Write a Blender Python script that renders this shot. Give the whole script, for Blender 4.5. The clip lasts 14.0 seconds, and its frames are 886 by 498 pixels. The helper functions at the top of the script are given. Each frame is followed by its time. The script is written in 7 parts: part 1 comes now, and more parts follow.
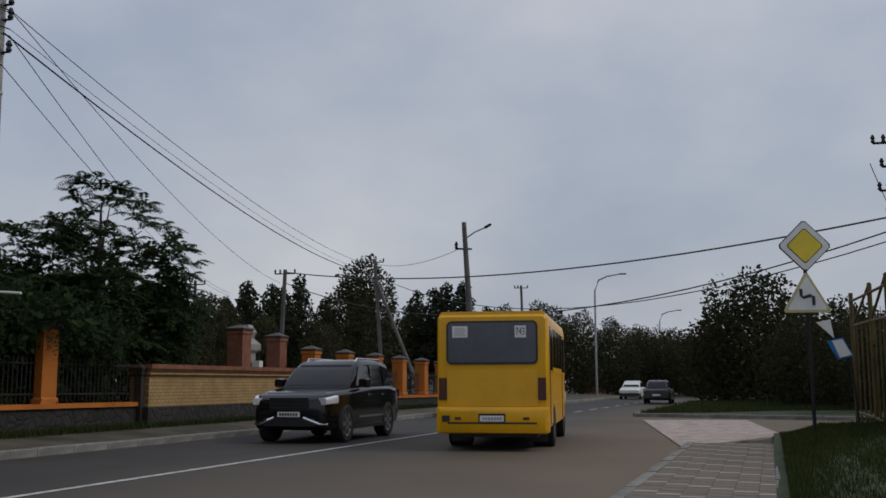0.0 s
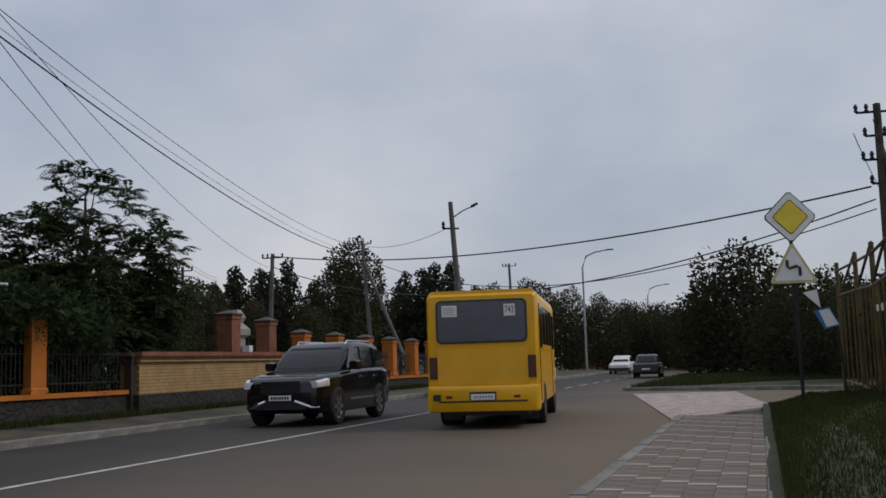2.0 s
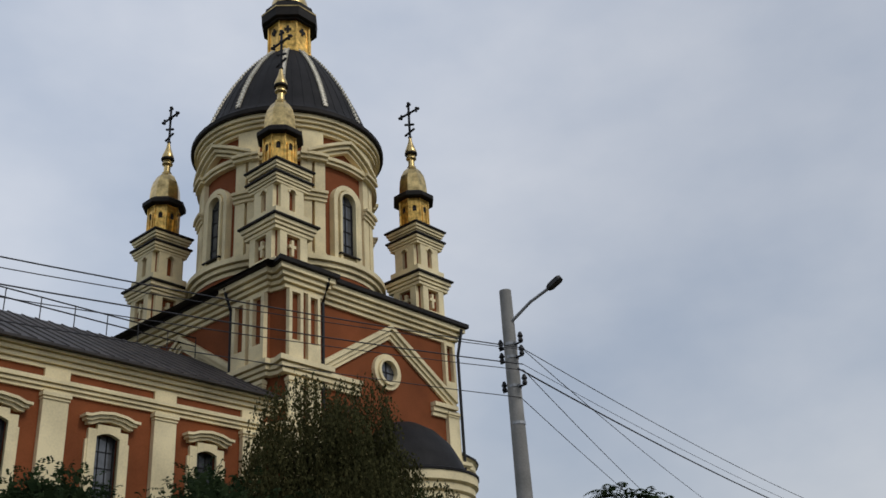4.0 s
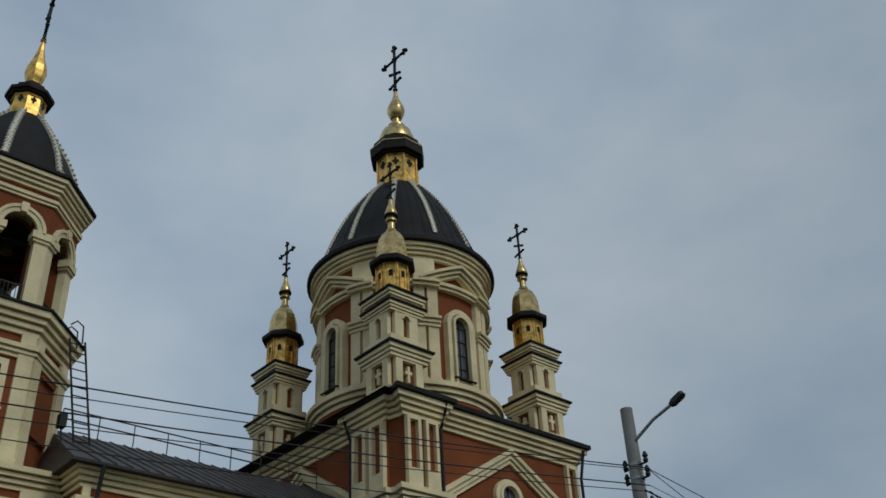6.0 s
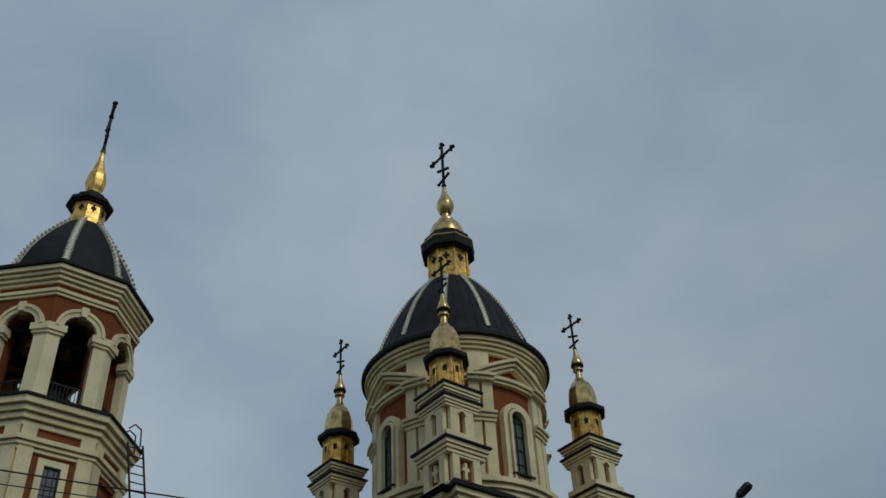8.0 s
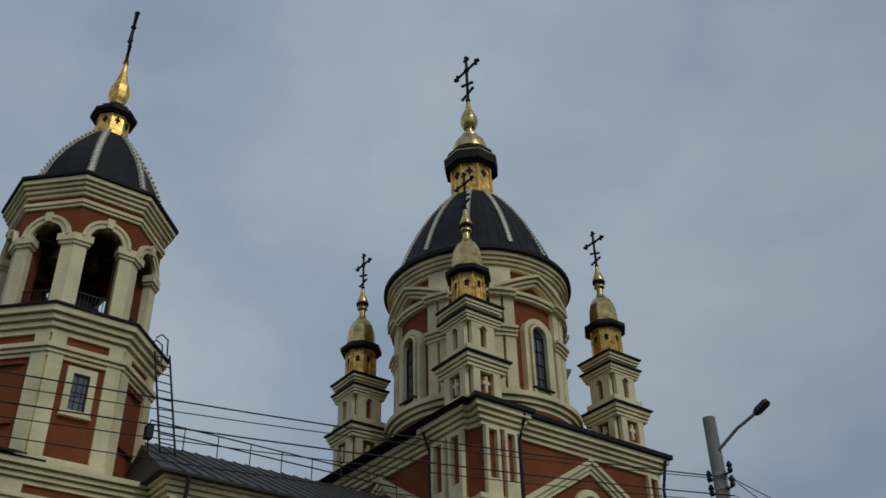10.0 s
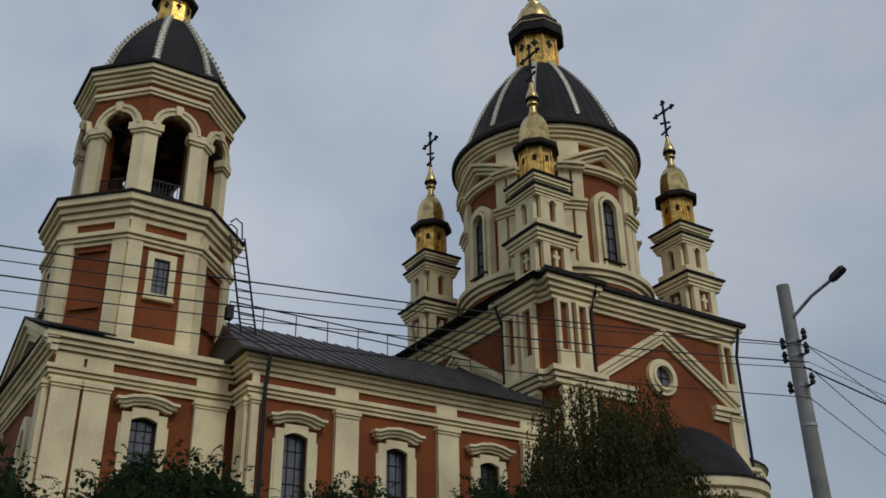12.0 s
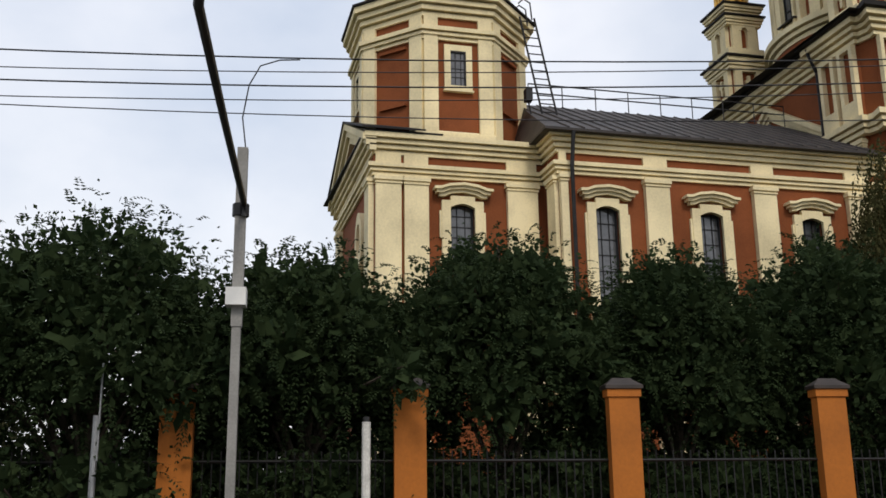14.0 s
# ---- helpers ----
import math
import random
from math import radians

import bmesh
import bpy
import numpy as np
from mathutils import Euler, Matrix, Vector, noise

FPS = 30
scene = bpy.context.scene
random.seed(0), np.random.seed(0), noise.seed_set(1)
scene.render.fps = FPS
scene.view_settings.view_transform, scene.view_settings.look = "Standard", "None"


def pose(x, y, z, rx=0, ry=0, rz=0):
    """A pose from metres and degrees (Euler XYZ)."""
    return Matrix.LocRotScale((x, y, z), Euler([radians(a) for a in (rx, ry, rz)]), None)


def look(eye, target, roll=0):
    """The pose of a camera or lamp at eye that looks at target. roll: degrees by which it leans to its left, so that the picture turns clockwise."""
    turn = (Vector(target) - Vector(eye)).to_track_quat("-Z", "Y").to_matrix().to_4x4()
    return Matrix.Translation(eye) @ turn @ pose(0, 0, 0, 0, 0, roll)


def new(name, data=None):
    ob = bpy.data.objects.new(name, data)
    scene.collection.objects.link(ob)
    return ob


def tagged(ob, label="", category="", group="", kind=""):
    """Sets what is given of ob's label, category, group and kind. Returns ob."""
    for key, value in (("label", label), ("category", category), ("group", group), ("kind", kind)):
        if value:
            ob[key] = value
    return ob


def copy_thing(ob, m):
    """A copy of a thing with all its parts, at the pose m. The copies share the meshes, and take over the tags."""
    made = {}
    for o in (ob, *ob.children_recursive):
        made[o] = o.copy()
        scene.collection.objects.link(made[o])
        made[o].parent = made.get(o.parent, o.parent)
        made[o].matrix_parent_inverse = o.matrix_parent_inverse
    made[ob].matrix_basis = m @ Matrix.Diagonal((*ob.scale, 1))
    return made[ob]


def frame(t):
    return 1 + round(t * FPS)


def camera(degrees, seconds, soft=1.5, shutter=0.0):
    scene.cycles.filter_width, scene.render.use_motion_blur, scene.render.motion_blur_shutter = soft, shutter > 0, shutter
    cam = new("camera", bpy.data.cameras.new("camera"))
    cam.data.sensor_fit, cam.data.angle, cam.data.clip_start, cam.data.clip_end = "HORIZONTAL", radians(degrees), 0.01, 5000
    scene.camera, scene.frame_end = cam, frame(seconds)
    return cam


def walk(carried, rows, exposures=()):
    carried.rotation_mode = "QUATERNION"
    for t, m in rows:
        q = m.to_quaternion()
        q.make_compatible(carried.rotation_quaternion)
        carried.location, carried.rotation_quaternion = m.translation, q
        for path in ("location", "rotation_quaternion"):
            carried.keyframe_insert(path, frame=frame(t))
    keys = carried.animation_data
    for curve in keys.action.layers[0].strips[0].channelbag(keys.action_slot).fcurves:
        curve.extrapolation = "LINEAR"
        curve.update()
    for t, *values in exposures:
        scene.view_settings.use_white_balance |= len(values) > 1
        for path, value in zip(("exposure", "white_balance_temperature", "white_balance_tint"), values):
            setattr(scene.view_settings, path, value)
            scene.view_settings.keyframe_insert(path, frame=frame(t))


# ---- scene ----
cam = camera(48.3, 14.0, soft=1.6)
EYE = (0.0, 0.0, 1.3)
ROWS = [  # seconds, yaw, pitch, roll
    (0, 11.50, 7.73, 0.14), (0.5, 10.37, 7.70, 0.41), (1, 9.66, 7.62, 0.65), (1.5, 9.68, 6.95, 1.47),
    (2, 10.95, 6.56, 1.67), (2.5, 13.23, 6.46, 2.54), (3, 25.16, 10.34, 2.53), (3.2, 30.39, 15.73, 3.35),
    (5.3, 47.08, 29.24, 2.09), (5.5, 47.74, 30.22, 2.41), (6, 49.11, 33.10, 2.78), (6.5, 49.83, 35.72, 2.86),
    (7, 50.99, 38.15, 3.21), (7.2, 51.45, 39.27, 3.00), (9.3, 54.31, 35.23, 1.47), (9.5, 54.18, 34.61, 1.56),
    (10, 53.32, 33.81, 1.22), (10.5, 53.25, 32.59, 1.19), (11, 53.04, 32.45, 1.22), (11.5, 53.26, 28.65, 1.23),
    (12, 57.65, 26.75, 0.81), (12.5, 64.74, 28.41, 1.27), (13, 67.17, 27.54, 1.32), (13.5, 73.31, 21.62, 1.33),
    (14, 76.11, 14.00, 0.72)]
walk(cam, [(t, pose(*EYE, 90 + p, r, y)) for t, y, p, r in ROWS],
     exposures=[(0, 0.02, 6450, 10), (3.2, 0.22, 6500, 10), (5.3, -0.18, 6200, 3), (7.2, -0.56, 5930, -3), (9.3, -0.54, 5950, 0),
                (11, -0.44, 6120, 4), (12, -0.2, 6320, 7), (13, -0.07, 6500, 8), (13.5, 0.24, 6600, 10), (14, 0.66, 6800, 10)])

# ---- world and light: an overcast afternoon ----
world = bpy.data.worlds.new("overcast_sky")
scene.world = world
world.use_nodes = True
wt = world.node_tree
wt.nodes.clear()


def link(tree, a, ai, b, bi):
    tree.links.new(a.outputs[ai], b.inputs[bi])


w_out = wt.nodes.new("ShaderNodeOutputWorld")
w_bg = wt.nodes.new("ShaderNodeBackground")
w_sky = wt.nodes.new("ShaderNodeTexSky")
w_sky.sky_type = "NISHITA"
w_sky.sun_disc = False
w_sky.sun_elevation, w_sky.sun_rotation = radians(45), radians(86)
w_sky.air_density, w_sky.dust_density = 1.5, 3.0
w_co = wt.nodes.new("ShaderNodeTexCoord")
w_map = wt.nodes.new("ShaderNodeMapping")
w_map.inputs["Scale"].default_value = (1.0, 1.0, 1.7)
w_n = wt.nodes.new("ShaderNodeTexNoise")
w_n.inputs["Scale"].default_value, w_n.inputs["Detail"].default_value = 2.6, 6.0
w_n.inputs["Roughness"].default_value = 0.5
w_n.inputs["Distortion"].default_value = 0.0
w_ramp = wt.nodes.new("ShaderNodeValToRGB")
w_ramp.color_ramp.elements[0].position, w_ramp.color_ramp.elements[0].color = 0.33, (2.9, 3.3, 4.1, 1)
w_ramp.color_ramp.elements[1].position, w_ramp.color_ramp.elements[1].color = 0.72, (4.9, 5.0, 5.4, 1)
w_mix = wt.nodes.new("ShaderNodeMixRGB")
w_mix.inputs["Fac"].default_value = 0.86
link(wt, w_co, "Generated", w_map, "Vector")
link(wt, w_map, "Vector", w_n, "Vector")
link(wt, w_n, "Fac", w_ramp, "Fac")
link(wt, w_sky, "Color", w_mix, "Color1")
link(wt, w_ramp, "Color", w_mix, "Color2")
w_dot, w_rng, w_mul = wt.nodes.new("ShaderNodeVectorMath"), wt.nodes.new("ShaderNodeMapRange"), wt.nodes.new("ShaderNodeVectorMath")
w_dot.operation, w_mul.operation = "DOT_PRODUCT", "SCALE"
w_dot.inputs[1].default_value = (-0.704, 0.062, 0.707)   # thinner cloud over the west
w_rng.interpolation_type = "SMOOTHSTEP"
w_rng.inputs["From Min"].default_value, w_rng.inputs["From Max"].default_value = 0.55, 1.0
w_rng.inputs["To Min"].default_value, w_rng.inputs["To Max"].default_value = 0.985, 1.19
link(wt, w_co, "Generated", w_dot, 0)
wt.links.new(w_dot.outputs["Value"], w_rng.inputs["Value"])
link(wt, w_mix, "Color", w_mul, 0)
wt.links.new(w_rng.outputs["Result"], w_mul.inputs["Scale"])
link(wt, w_mul, "Vector", w_bg, "Color")
w_bg.inputs["Strength"].default_value = 0.115
link(wt, w_bg, "Background", w_out, "Surface")
sun = new("sun", bpy.data.lights.new("sun", "SUN"))
sun.data.energy, sun.data.angle, sun.data.color = 0.95, radians(14), (1.0, 0.95, 0.88)
sun.matrix_world = look((26, 2, 26), (0, 0, 0))


# ---- materials ----
def material(name, color, rough=0.7, metal=0.0, vary=0.18, scale=3.0, fine=40.0, bump=0.15, dark=None, per=0.0, spec=0.5):
    """Base colour with stains at one scale, grain at another, and fine relief. per: how far pieces differ."""
    m = bpy.data.materials.new(name)
    m.use_nodes = True
    t = m.node_tree
    b = t.nodes["Principled BSDF"]
    b.inputs["Roughness"].default_value, b.inputs["Metallic"].default_value = rough, metal
    b.inputs["Specular IOR Level"].default_value = spec
    co = t.nodes.new("ShaderNodeTexCoord")
    n1, n2 = t.nodes.new("ShaderNodeTexNoise"), t.nodes.new("ShaderNodeTexNoise")
    n1.inputs["Scale"].default_value, n1.inputs["Detail"].default_value = scale, 5
    n2.inputs["Scale"].default_value, n2.inputs["Detail"].default_value = fine, 3
    for n in (n1, n2):
        link(t, co, "Object", n, "Vector")
    add = t.nodes.new("ShaderNodeMath")
    add.operation = "MULTIPLY_ADD"
    add.inputs[1].default_value = 0.35
    link(t, n2, "Fac", add, 0)
    link(t, n1, "Fac", add, 2)
    ramp = t.nodes.new("ShaderNodeValToRGB")
    d = dark or tuple(c * (1 - 2.2 * vary) for c in color)
    ramp.color_ramp.elements[0].position, ramp.color_ramp.elements[0].color = 0.45, (*d, 1)
    ramp.color_ramp.elements[1].position, ramp.color_ramp.elements[1].color = 0.85, (*[min(1, c * (1 + vary)) for c in color], 1)
    link(t, add, 0, ramp, "Fac")
    last = ramp
    if per:
        info = t.nodes.new("ShaderNodeObjectInfo")
        hsv = t.nodes.new("ShaderNodeHueSaturation")
        rng = t.nodes.new("ShaderNodeMapRange")
        rng.inputs["To Min"].default_value, rng.inputs["To Max"].default_value = 1 - per, 1 + per
        link(t, info, "Random", rng, "Value")
        link(t, rng, "Result", hsv, "Value")
        link(t, ramp, "Color", hsv, "Color")
        last = hsv
    link(t, last, "Color", b, "Base Color")
    if bump:
        bp = t.nodes.new("ShaderNodeBump")
        bp.inputs["Strength"].default_value, bp.inputs["Distance"].default_value = bump, 0.02
        link(t, add, 0, bp, "Height")
        link(t, bp, "Normal", b, "Normal")
    return m


def leaf_material(name, color, color2):
    m = bpy.data.materials.new(name)
    m.use_nodes = True
    t = m.node_tree
    b = t.nodes["Principled BSDF"]
    b.inputs["Roughness"].default_value = 0.8
    b.inputs["Specular IOR Level"].default_value = 0.08
    g = t.nodes.new("ShaderNodeNewGeometry")
    ramp = t.nodes.new("ShaderNodeValToRGB")
    ramp.color_ramp.elements[0].color, ramp.color_ramp.elements[1].color = (*color, 1), (*color2, 1)
    link(t, g, "Random Per Island", ramp, "Fac")
    link(t, ramp, "Color", b, "Base Color")
    tr, mx = t.nodes.new("ShaderNodeBsdfTranslucent"), t.nodes.new("ShaderNodeMixShader")
    link(t, ramp, "Color", tr, "Color")
    mx.inputs["Fac"].default_value = 0.3
    link(t, b, "BSDF", mx, 1)
    link(t, tr, "BSDF", mx, 2)
    link(t, mx, "Shader", t.nodes["Material Output"], "Surface")
    return m


def cells_material(name, color, dark, scale, rough=0.85, kind="voronoi"):
    """Rubble stone (voronoi) or courses of brick, with sunk joints."""
    m = material(name, color, rough, vary=0.25 if kind == "voronoi" else 0.1, scale=2.5, fine=30)
    t = m.node_tree
    b = t.nodes["Principled BSDF"]
    co = t.nodes.new("ShaderNodeTexCoord")
    ramp = t.nodes.new("ShaderNodeValToRGB")
    if kind == "voronoi":
        v = t.nodes.new("ShaderNodeTexVoronoi")
        v.feature = "DISTANCE_TO_EDGE"
        v.inputs["Scale"].default_value = scale
        link(t, co, "Object", v, "Vector")
        link(t, v, "Distance", ramp, "Fac")
        ramp.color_ramp.elements[0].position, ramp.color_ramp.elements[1].position = 0.02, 0.14
    else:
        sep, com = t.nodes.new("ShaderNodeSeparateXYZ"), t.nodes.new("ShaderNodeCombineXYZ")
        link(t, co, "Object", sep, "Vector")
        link(t, sep, "Y", com, "X")
        link(t, sep, "Z", com, "Y")
        v = t.nodes.new("ShaderNodeTexBrick")
        v.inputs["Scale"].default_value = scale
        v.inputs["Mortar Size"].default_value = 0.03
        v.inputs["Color1"].default_value, v.inputs["Color2"].default_value, v.inputs["Mortar"].default_value = (1, 1, 1, 1), (0.75, 0.75, 0.75, 1), (0.2, 0.2, 0.2, 1)
        link(t, com, "Vector", v, "Vector")
        link(t, v, "Color", ramp, "Fac")
    ramp.color_ramp.elements[0].color, ramp.color_ramp.elements[1].color = (*dark, 1), (1, 1, 1, 1)
    mul = t.nodes.new("ShaderNodeMixRGB")
    mul.blend_type = "MULTIPLY"
    mul.inputs["Fac"].default_value = 1.0
    src = b.inputs["Base Color"].links[0].from_socket
    t.links.new(src, mul.inputs["Color1"])
    link(t, ramp, "Color", mul, "Color2")
    link(t, mul, "Color", b, "Base Color")
    bp = t.nodes.new("ShaderNodeBump")
    bp.inputs["Strength"].default_value, bp.inputs["Distance"].default_value = 0.7, 0.04
    link(t, ramp, "Color", bp, "Height")
    link(t, bp, "Normal", b, "Normal")
    return m


def glass_material(name, color, rough=0.08):
    m = material(name, color, rough, vary=0.2, scale=1.5, fine=8, bump=0.0, spec=0.9)
    return m


CREAM = material("cream_plaster", (0.82, 0.705, 0.44), 0.8, vary=0.11, scale=0.7, fine=14, bump=0.08, spec=0.2)
RED = material("terracotta_plaster", (0.225, 0.068, 0.024), 0.85, vary=0.13, scale=0.6, fine=18, bump=0.1, spec=0.2)
ROOF = material("dark_roof_metal", (0.016, 0.015, 0.016), 0.65, 0.0, vary=0.25, scale=1.2, fine=12, bump=0.05, spec=0.17)
NROOF = material("brown_roof_metal", (0.042, 0.035, 0.033), 0.55, 0.0, vary=0.25, scale=1.2, fine=12, bump=0.05, spec=0.3)
BRIM = material("black_brim_metal", (0.017, 0.014, 0.012), 0.65, 0.0, vary=0.25, scale=2, fine=14, spec=0.2)
RIB = material("pale_rib_metal", (0.72, 0.67, 0.55), 0.5, 0.2, vary=0.25, scale=12, fine=50)
GOLD = material("gold_leaf", (0.76, 0.49, 0.14), 0.43, 1.0, vary=0.28, scale=3.5, fine=12, bump=0.3)
GOLDD = material("aged_gold", (0.60, 0.45, 0.20), 0.34, 1.0, vary=0.25, scale=3, fine=14, bump=0.12)
IRON = material("dark_iron", (0.022, 0.022, 0.024), 0.6, 0.15, vary=0.2, spec=0.3)
PANE = glass_material("window_glass", (0.09, 0.095, 0.105))
# near-black colour that stands for the shade inside the church's openings
SHADE = material("interior_shade", (0.02, 0.017, 0.015), 0.9, vary=0.1)
BELLBR = material("bell_bronze", (0.25, 0.17, 0.07), 0.4, 0.9)
ASPHALT = material("asphalt", (0.035, 0.032, 0.029), 0.82, vary=0.14, scale=0.35, fine=60, bump=0.25)


def dusty(m, dust, u0, u1):
    """Pale brown dust that lies thicker towards the lay-by beside the footway."""
    t = m.node_tree
    b = t.nodes["Principled BSDF"]
    src = b.inputs["Base Color"].links[0].from_socket
    co, n = t.nodes.new("ShaderNodeTexCoord"), t.nodes.new("ShaderNodeTexNoise")
    n.inputs["Scale"].default_value, n.inputs["Detail"].default_value = 0.25, 4
    link(t, co, "Object", n, "Vector")
    dot = t.nodes.new("ShaderNodeVectorMath")
    dot.operation = "DOT_PRODUCT"
    dot.inputs[1].default_value = (0.993, -0.118, 0)
    link(t, co, "Object", dot, 0)
    add = t.nodes.new("ShaderNodeMath")
    add.operation = "MULTIPLY_ADD"
    add.inputs[1].default_value = 5.0
    link(t, n, "Fac", add, 0)
    t.links.new(dot.outputs["Value"], add.inputs[2])
    rng_ = t.nodes.new("ShaderNodeMapRange")
    rng_.inputs["From Min"].default_value, rng_.inputs["From Max"].default_value = u0, u1
    link(t, add, 0, rng_, "Value")
    mix = t.nodes.new("ShaderNodeMixRGB")
    mix.inputs["Color2"].default_value = (*dust, 1)
    link(t, rng_, "Result", mix, "Fac")
    t.links.new(src, mix.inputs["Color1"])
    link(t, mix, "Color", b, "Base Color")


dusty(ASPHALT, (0.135, 0.102, 0.07), -7.0, 0.2)
PAINT = material("worn_road_paint", (0.52, 0.52, 0.50), 0.7, vary=0.25, scale=4, fine=30)
KERB = material("kerb_concrete", (0.24, 0.23, 0.21), 0.85, vary=0.25, scale=1.5, fine=25, per=0.15)
PAVER = material("grey_paver", (0.145, 0.119, 0.094), 0.85, vary=0.2, scale=3, fine=40, per=0.06)
PAVERL = material("pale_paver", (0.40, 0.345, 0.285), 0.85, vary=0.18, scale=3, fine=40, per=0.12)
PINK = material("pinkish_paver", (0.42, 0.34, 0.31), 0.85, vary=0.18, scale=2, fine=30, per=0.12)
SOIL = material("ground_soil", (0.045, 0.055, 0.022), 0.95, vary=0.3, scale=0.6, fine=15, dark=(0.03, 0.026, 0.016))
VERGE = material("dusty_verge", (0.075, 0.066, 0.046), 0.95, vary=0.3, scale=0.9, fine=20)
GRASS = leaf_material("grass_blades", (0.024, 0.036, 0.010), (0.056, 0.07, 0.022))
LEAFD = leaf_material("dark_leaves", (0.016, 0.030, 0.012), (0.038, 0.058, 0.023))
LEAFM = leaf_material("olive_leaves", (0.022, 0.026, 0.012), (0.052, 0.053, 0.026))
# far pines and far broadleaf trees: distance haze is mixed into both colours
LEAFP = leaf_material("hazed_pine_needles", (0.022, 0.028, 0.018), (0.052, 0.058, 0.036))
LEAFF = leaf_material("hazed_far_leaves", (0.030, 0.033, 0.016), (0.075, 0.072, 0.038))
LEAFW = leaf_material("birch_leaves", (0.032, 0.036, 0.013), (0.085, 0.080, 0.032))
BARK = material("bark", (0.07, 0.055, 0.04), 0.9, vary=0.3, scale=4, fine=30, bump=0.5)
BIRCH = material("birch_bark", (0.5, 0.48, 0.44), 0.8, vary=0.35, scale=5, fine=25, dark=(0.06, 0.055, 0.05))
ORANGE = material("orange_painted_pillar", (0.43, 0.130, 0.012), 0.8, vary=0.12, scale=1.2, fine=25, bump=0.12)
CAPM = material("dark_cap_metal", (0.045, 0.035, 0.03), 0.5, 0.3)
STONE = cells_material("dark_rubble_stone", (0.025, 0.022, 0.019), (0.5, 0.5, 0.5), 4.6)
YBRICK = cells_material("yellow_brick", (0.37, 0.245, 0.105), (0.5, 0.45, 0.4), 3.0, kind="brick")
BRBRICK = material("brown_brick_cap", (0.20, 0.075, 0.04), 0.8, vary=0.2, scale=4, fine=30)
FENCEM = material("dark_fence_bars", (0.03, 0.03, 0.03), 0.5, 0.5)
CONC = material("pole_concrete", (0.27, 0.265, 0.25), 0.85, vary=0.16, scale=1.2, fine=30, bump=0.2)
# pole concrete again, darkened in colour as a silhouette against bright sky
BACKLITCONC = material("backlit_pole_concrete", (0.11, 0.105, 0.10), 0.85, vary=0.18, scale=1.2, fine=30, bump=0.2)
LAWN = material("mown_lawn", (0.036, 0.048, 0.017), 0.95, vary=0.28, scale=1.0, fine=25)
JOINT = material("joint_sand", (0.125, 0.107, 0.09), 0.95, vary=0.2)
WHITEW = material("whitewash", (0.62, 0.61, 0.57), 0.85, vary=0.2, scale=3, fine=30)
WOOD = material("weathered_pole_wood", (0.055, 0.046, 0.04), 0.9, vary=0.25, scale=4, fine=30, bump=0.3)
WIRE = material("cable_black", (0.02, 0.02, 0.022), 0.6)
GALV = material("galvanised_steel", (0.33, 0.34, 0.35), 0.45, 0.6, vary=0.15)
SIGNW = material("sign_white", (0.72, 0.72, 0.70), 0.4, vary=0.05)
SIGNY = material("sign_yellow", (0.72, 0.55, 0.03), 0.4, vary=0.06)
SIGNB = material("sign_blue", (0.03, 0.17, 0.42), 0.55, vary=0.08, spec=0.25)
SIGNR = material("faded_sign_border", (0.52, 0.46, 0.22), 0.45, vary=0.1)
BLACK = material("black_paint", (0.015, 0.015, 0.015), 0.5, vary=0.1)
BUSY = material("yellow_bus_paint", (0.74, 0.38, 0.004), 0.3, vary=0.05, scale=1.5, fine=15, bump=0.02)
TYRE = material("tyre_rubber", (0.018, 0.018, 0.018), 0.85, vary=0.15)
CARGL = material("car_glass", (0.009, 0.010, 0.012), 0.06, vary=0.2, scale=1.5, fine=8, bump=0.0, spec=0.3)
BUSGL = glass_material("dusty_bus_glass", (0.034, 0.036, 0.054), 0.2)
CARBL = material("black_car_paint", (0.007, 0.007, 0.008), 0.12, 0.0, vary=0.1, bump=0.0)
CARWH = material("white_car_paint", (0.66, 0.66, 0.65), 0.25, vary=0.05, bump=0.0)
CARGY = material("dark_grey_car_paint", (0.05, 0.05, 0.055), 0.25, 0.3, vary=0.1, bump=0.0)
CHROME = material("chrome", (0.7, 0.7, 0.72), 0.15, 1.0, vary=0.05, bump=0.0)
LAMPW = material("headlamp_lens", (0.75, 0.77, 0.8), 0.1, 0.3, vary=0.1, bump=0.0)
LAMPR = material("red_lamp_lens", (0.085, 0.014, 0.009), 0.25, vary=0.15, bump=0.0)
RIM = material("alloy_rim", (0.30, 0.30, 0.31), 0.35, 0.8, vary=0.1, bump=0.0)
YFENCE = material("yellow_painted_steel", (0.085, 0.06, 0.011), 0.6, vary=0.25, scale=3, fine=25)
FARRED = material("red_brick_far", (0.30, 0.09, 0.05), 0.85, vary=0.2)


# ---- mesh helpers ----
def part(name, bm, mat, parent=None, label="", smooth=False):
    """Links a bmesh as one mesh object under a thing or a part."""
    bmesh.ops.recalc_face_normals(bm, faces=bm.faces)
    me = bpy.data.meshes.new(name)
    bm.to_mesh(me)
    bm.free()
    me.materials.append(mat)
    if smooth:
        for p in me.polygons:
            p.use_smooth = True
        me.set_sharp_from_angle(angle=radians(38))
    ob = new(name, me)
    ob.parent = parent
    if label:
        ob["label"] = label
    return ob


def thing(name, label, category, m=None, group="", kind=""):
    ob = new(name)
    ob.empty_display_size = 0.3
    ob.matrix_basis = m or Matrix()
    return tagged(ob, label, category, group, kind)


def B():
    return bmesh.new()


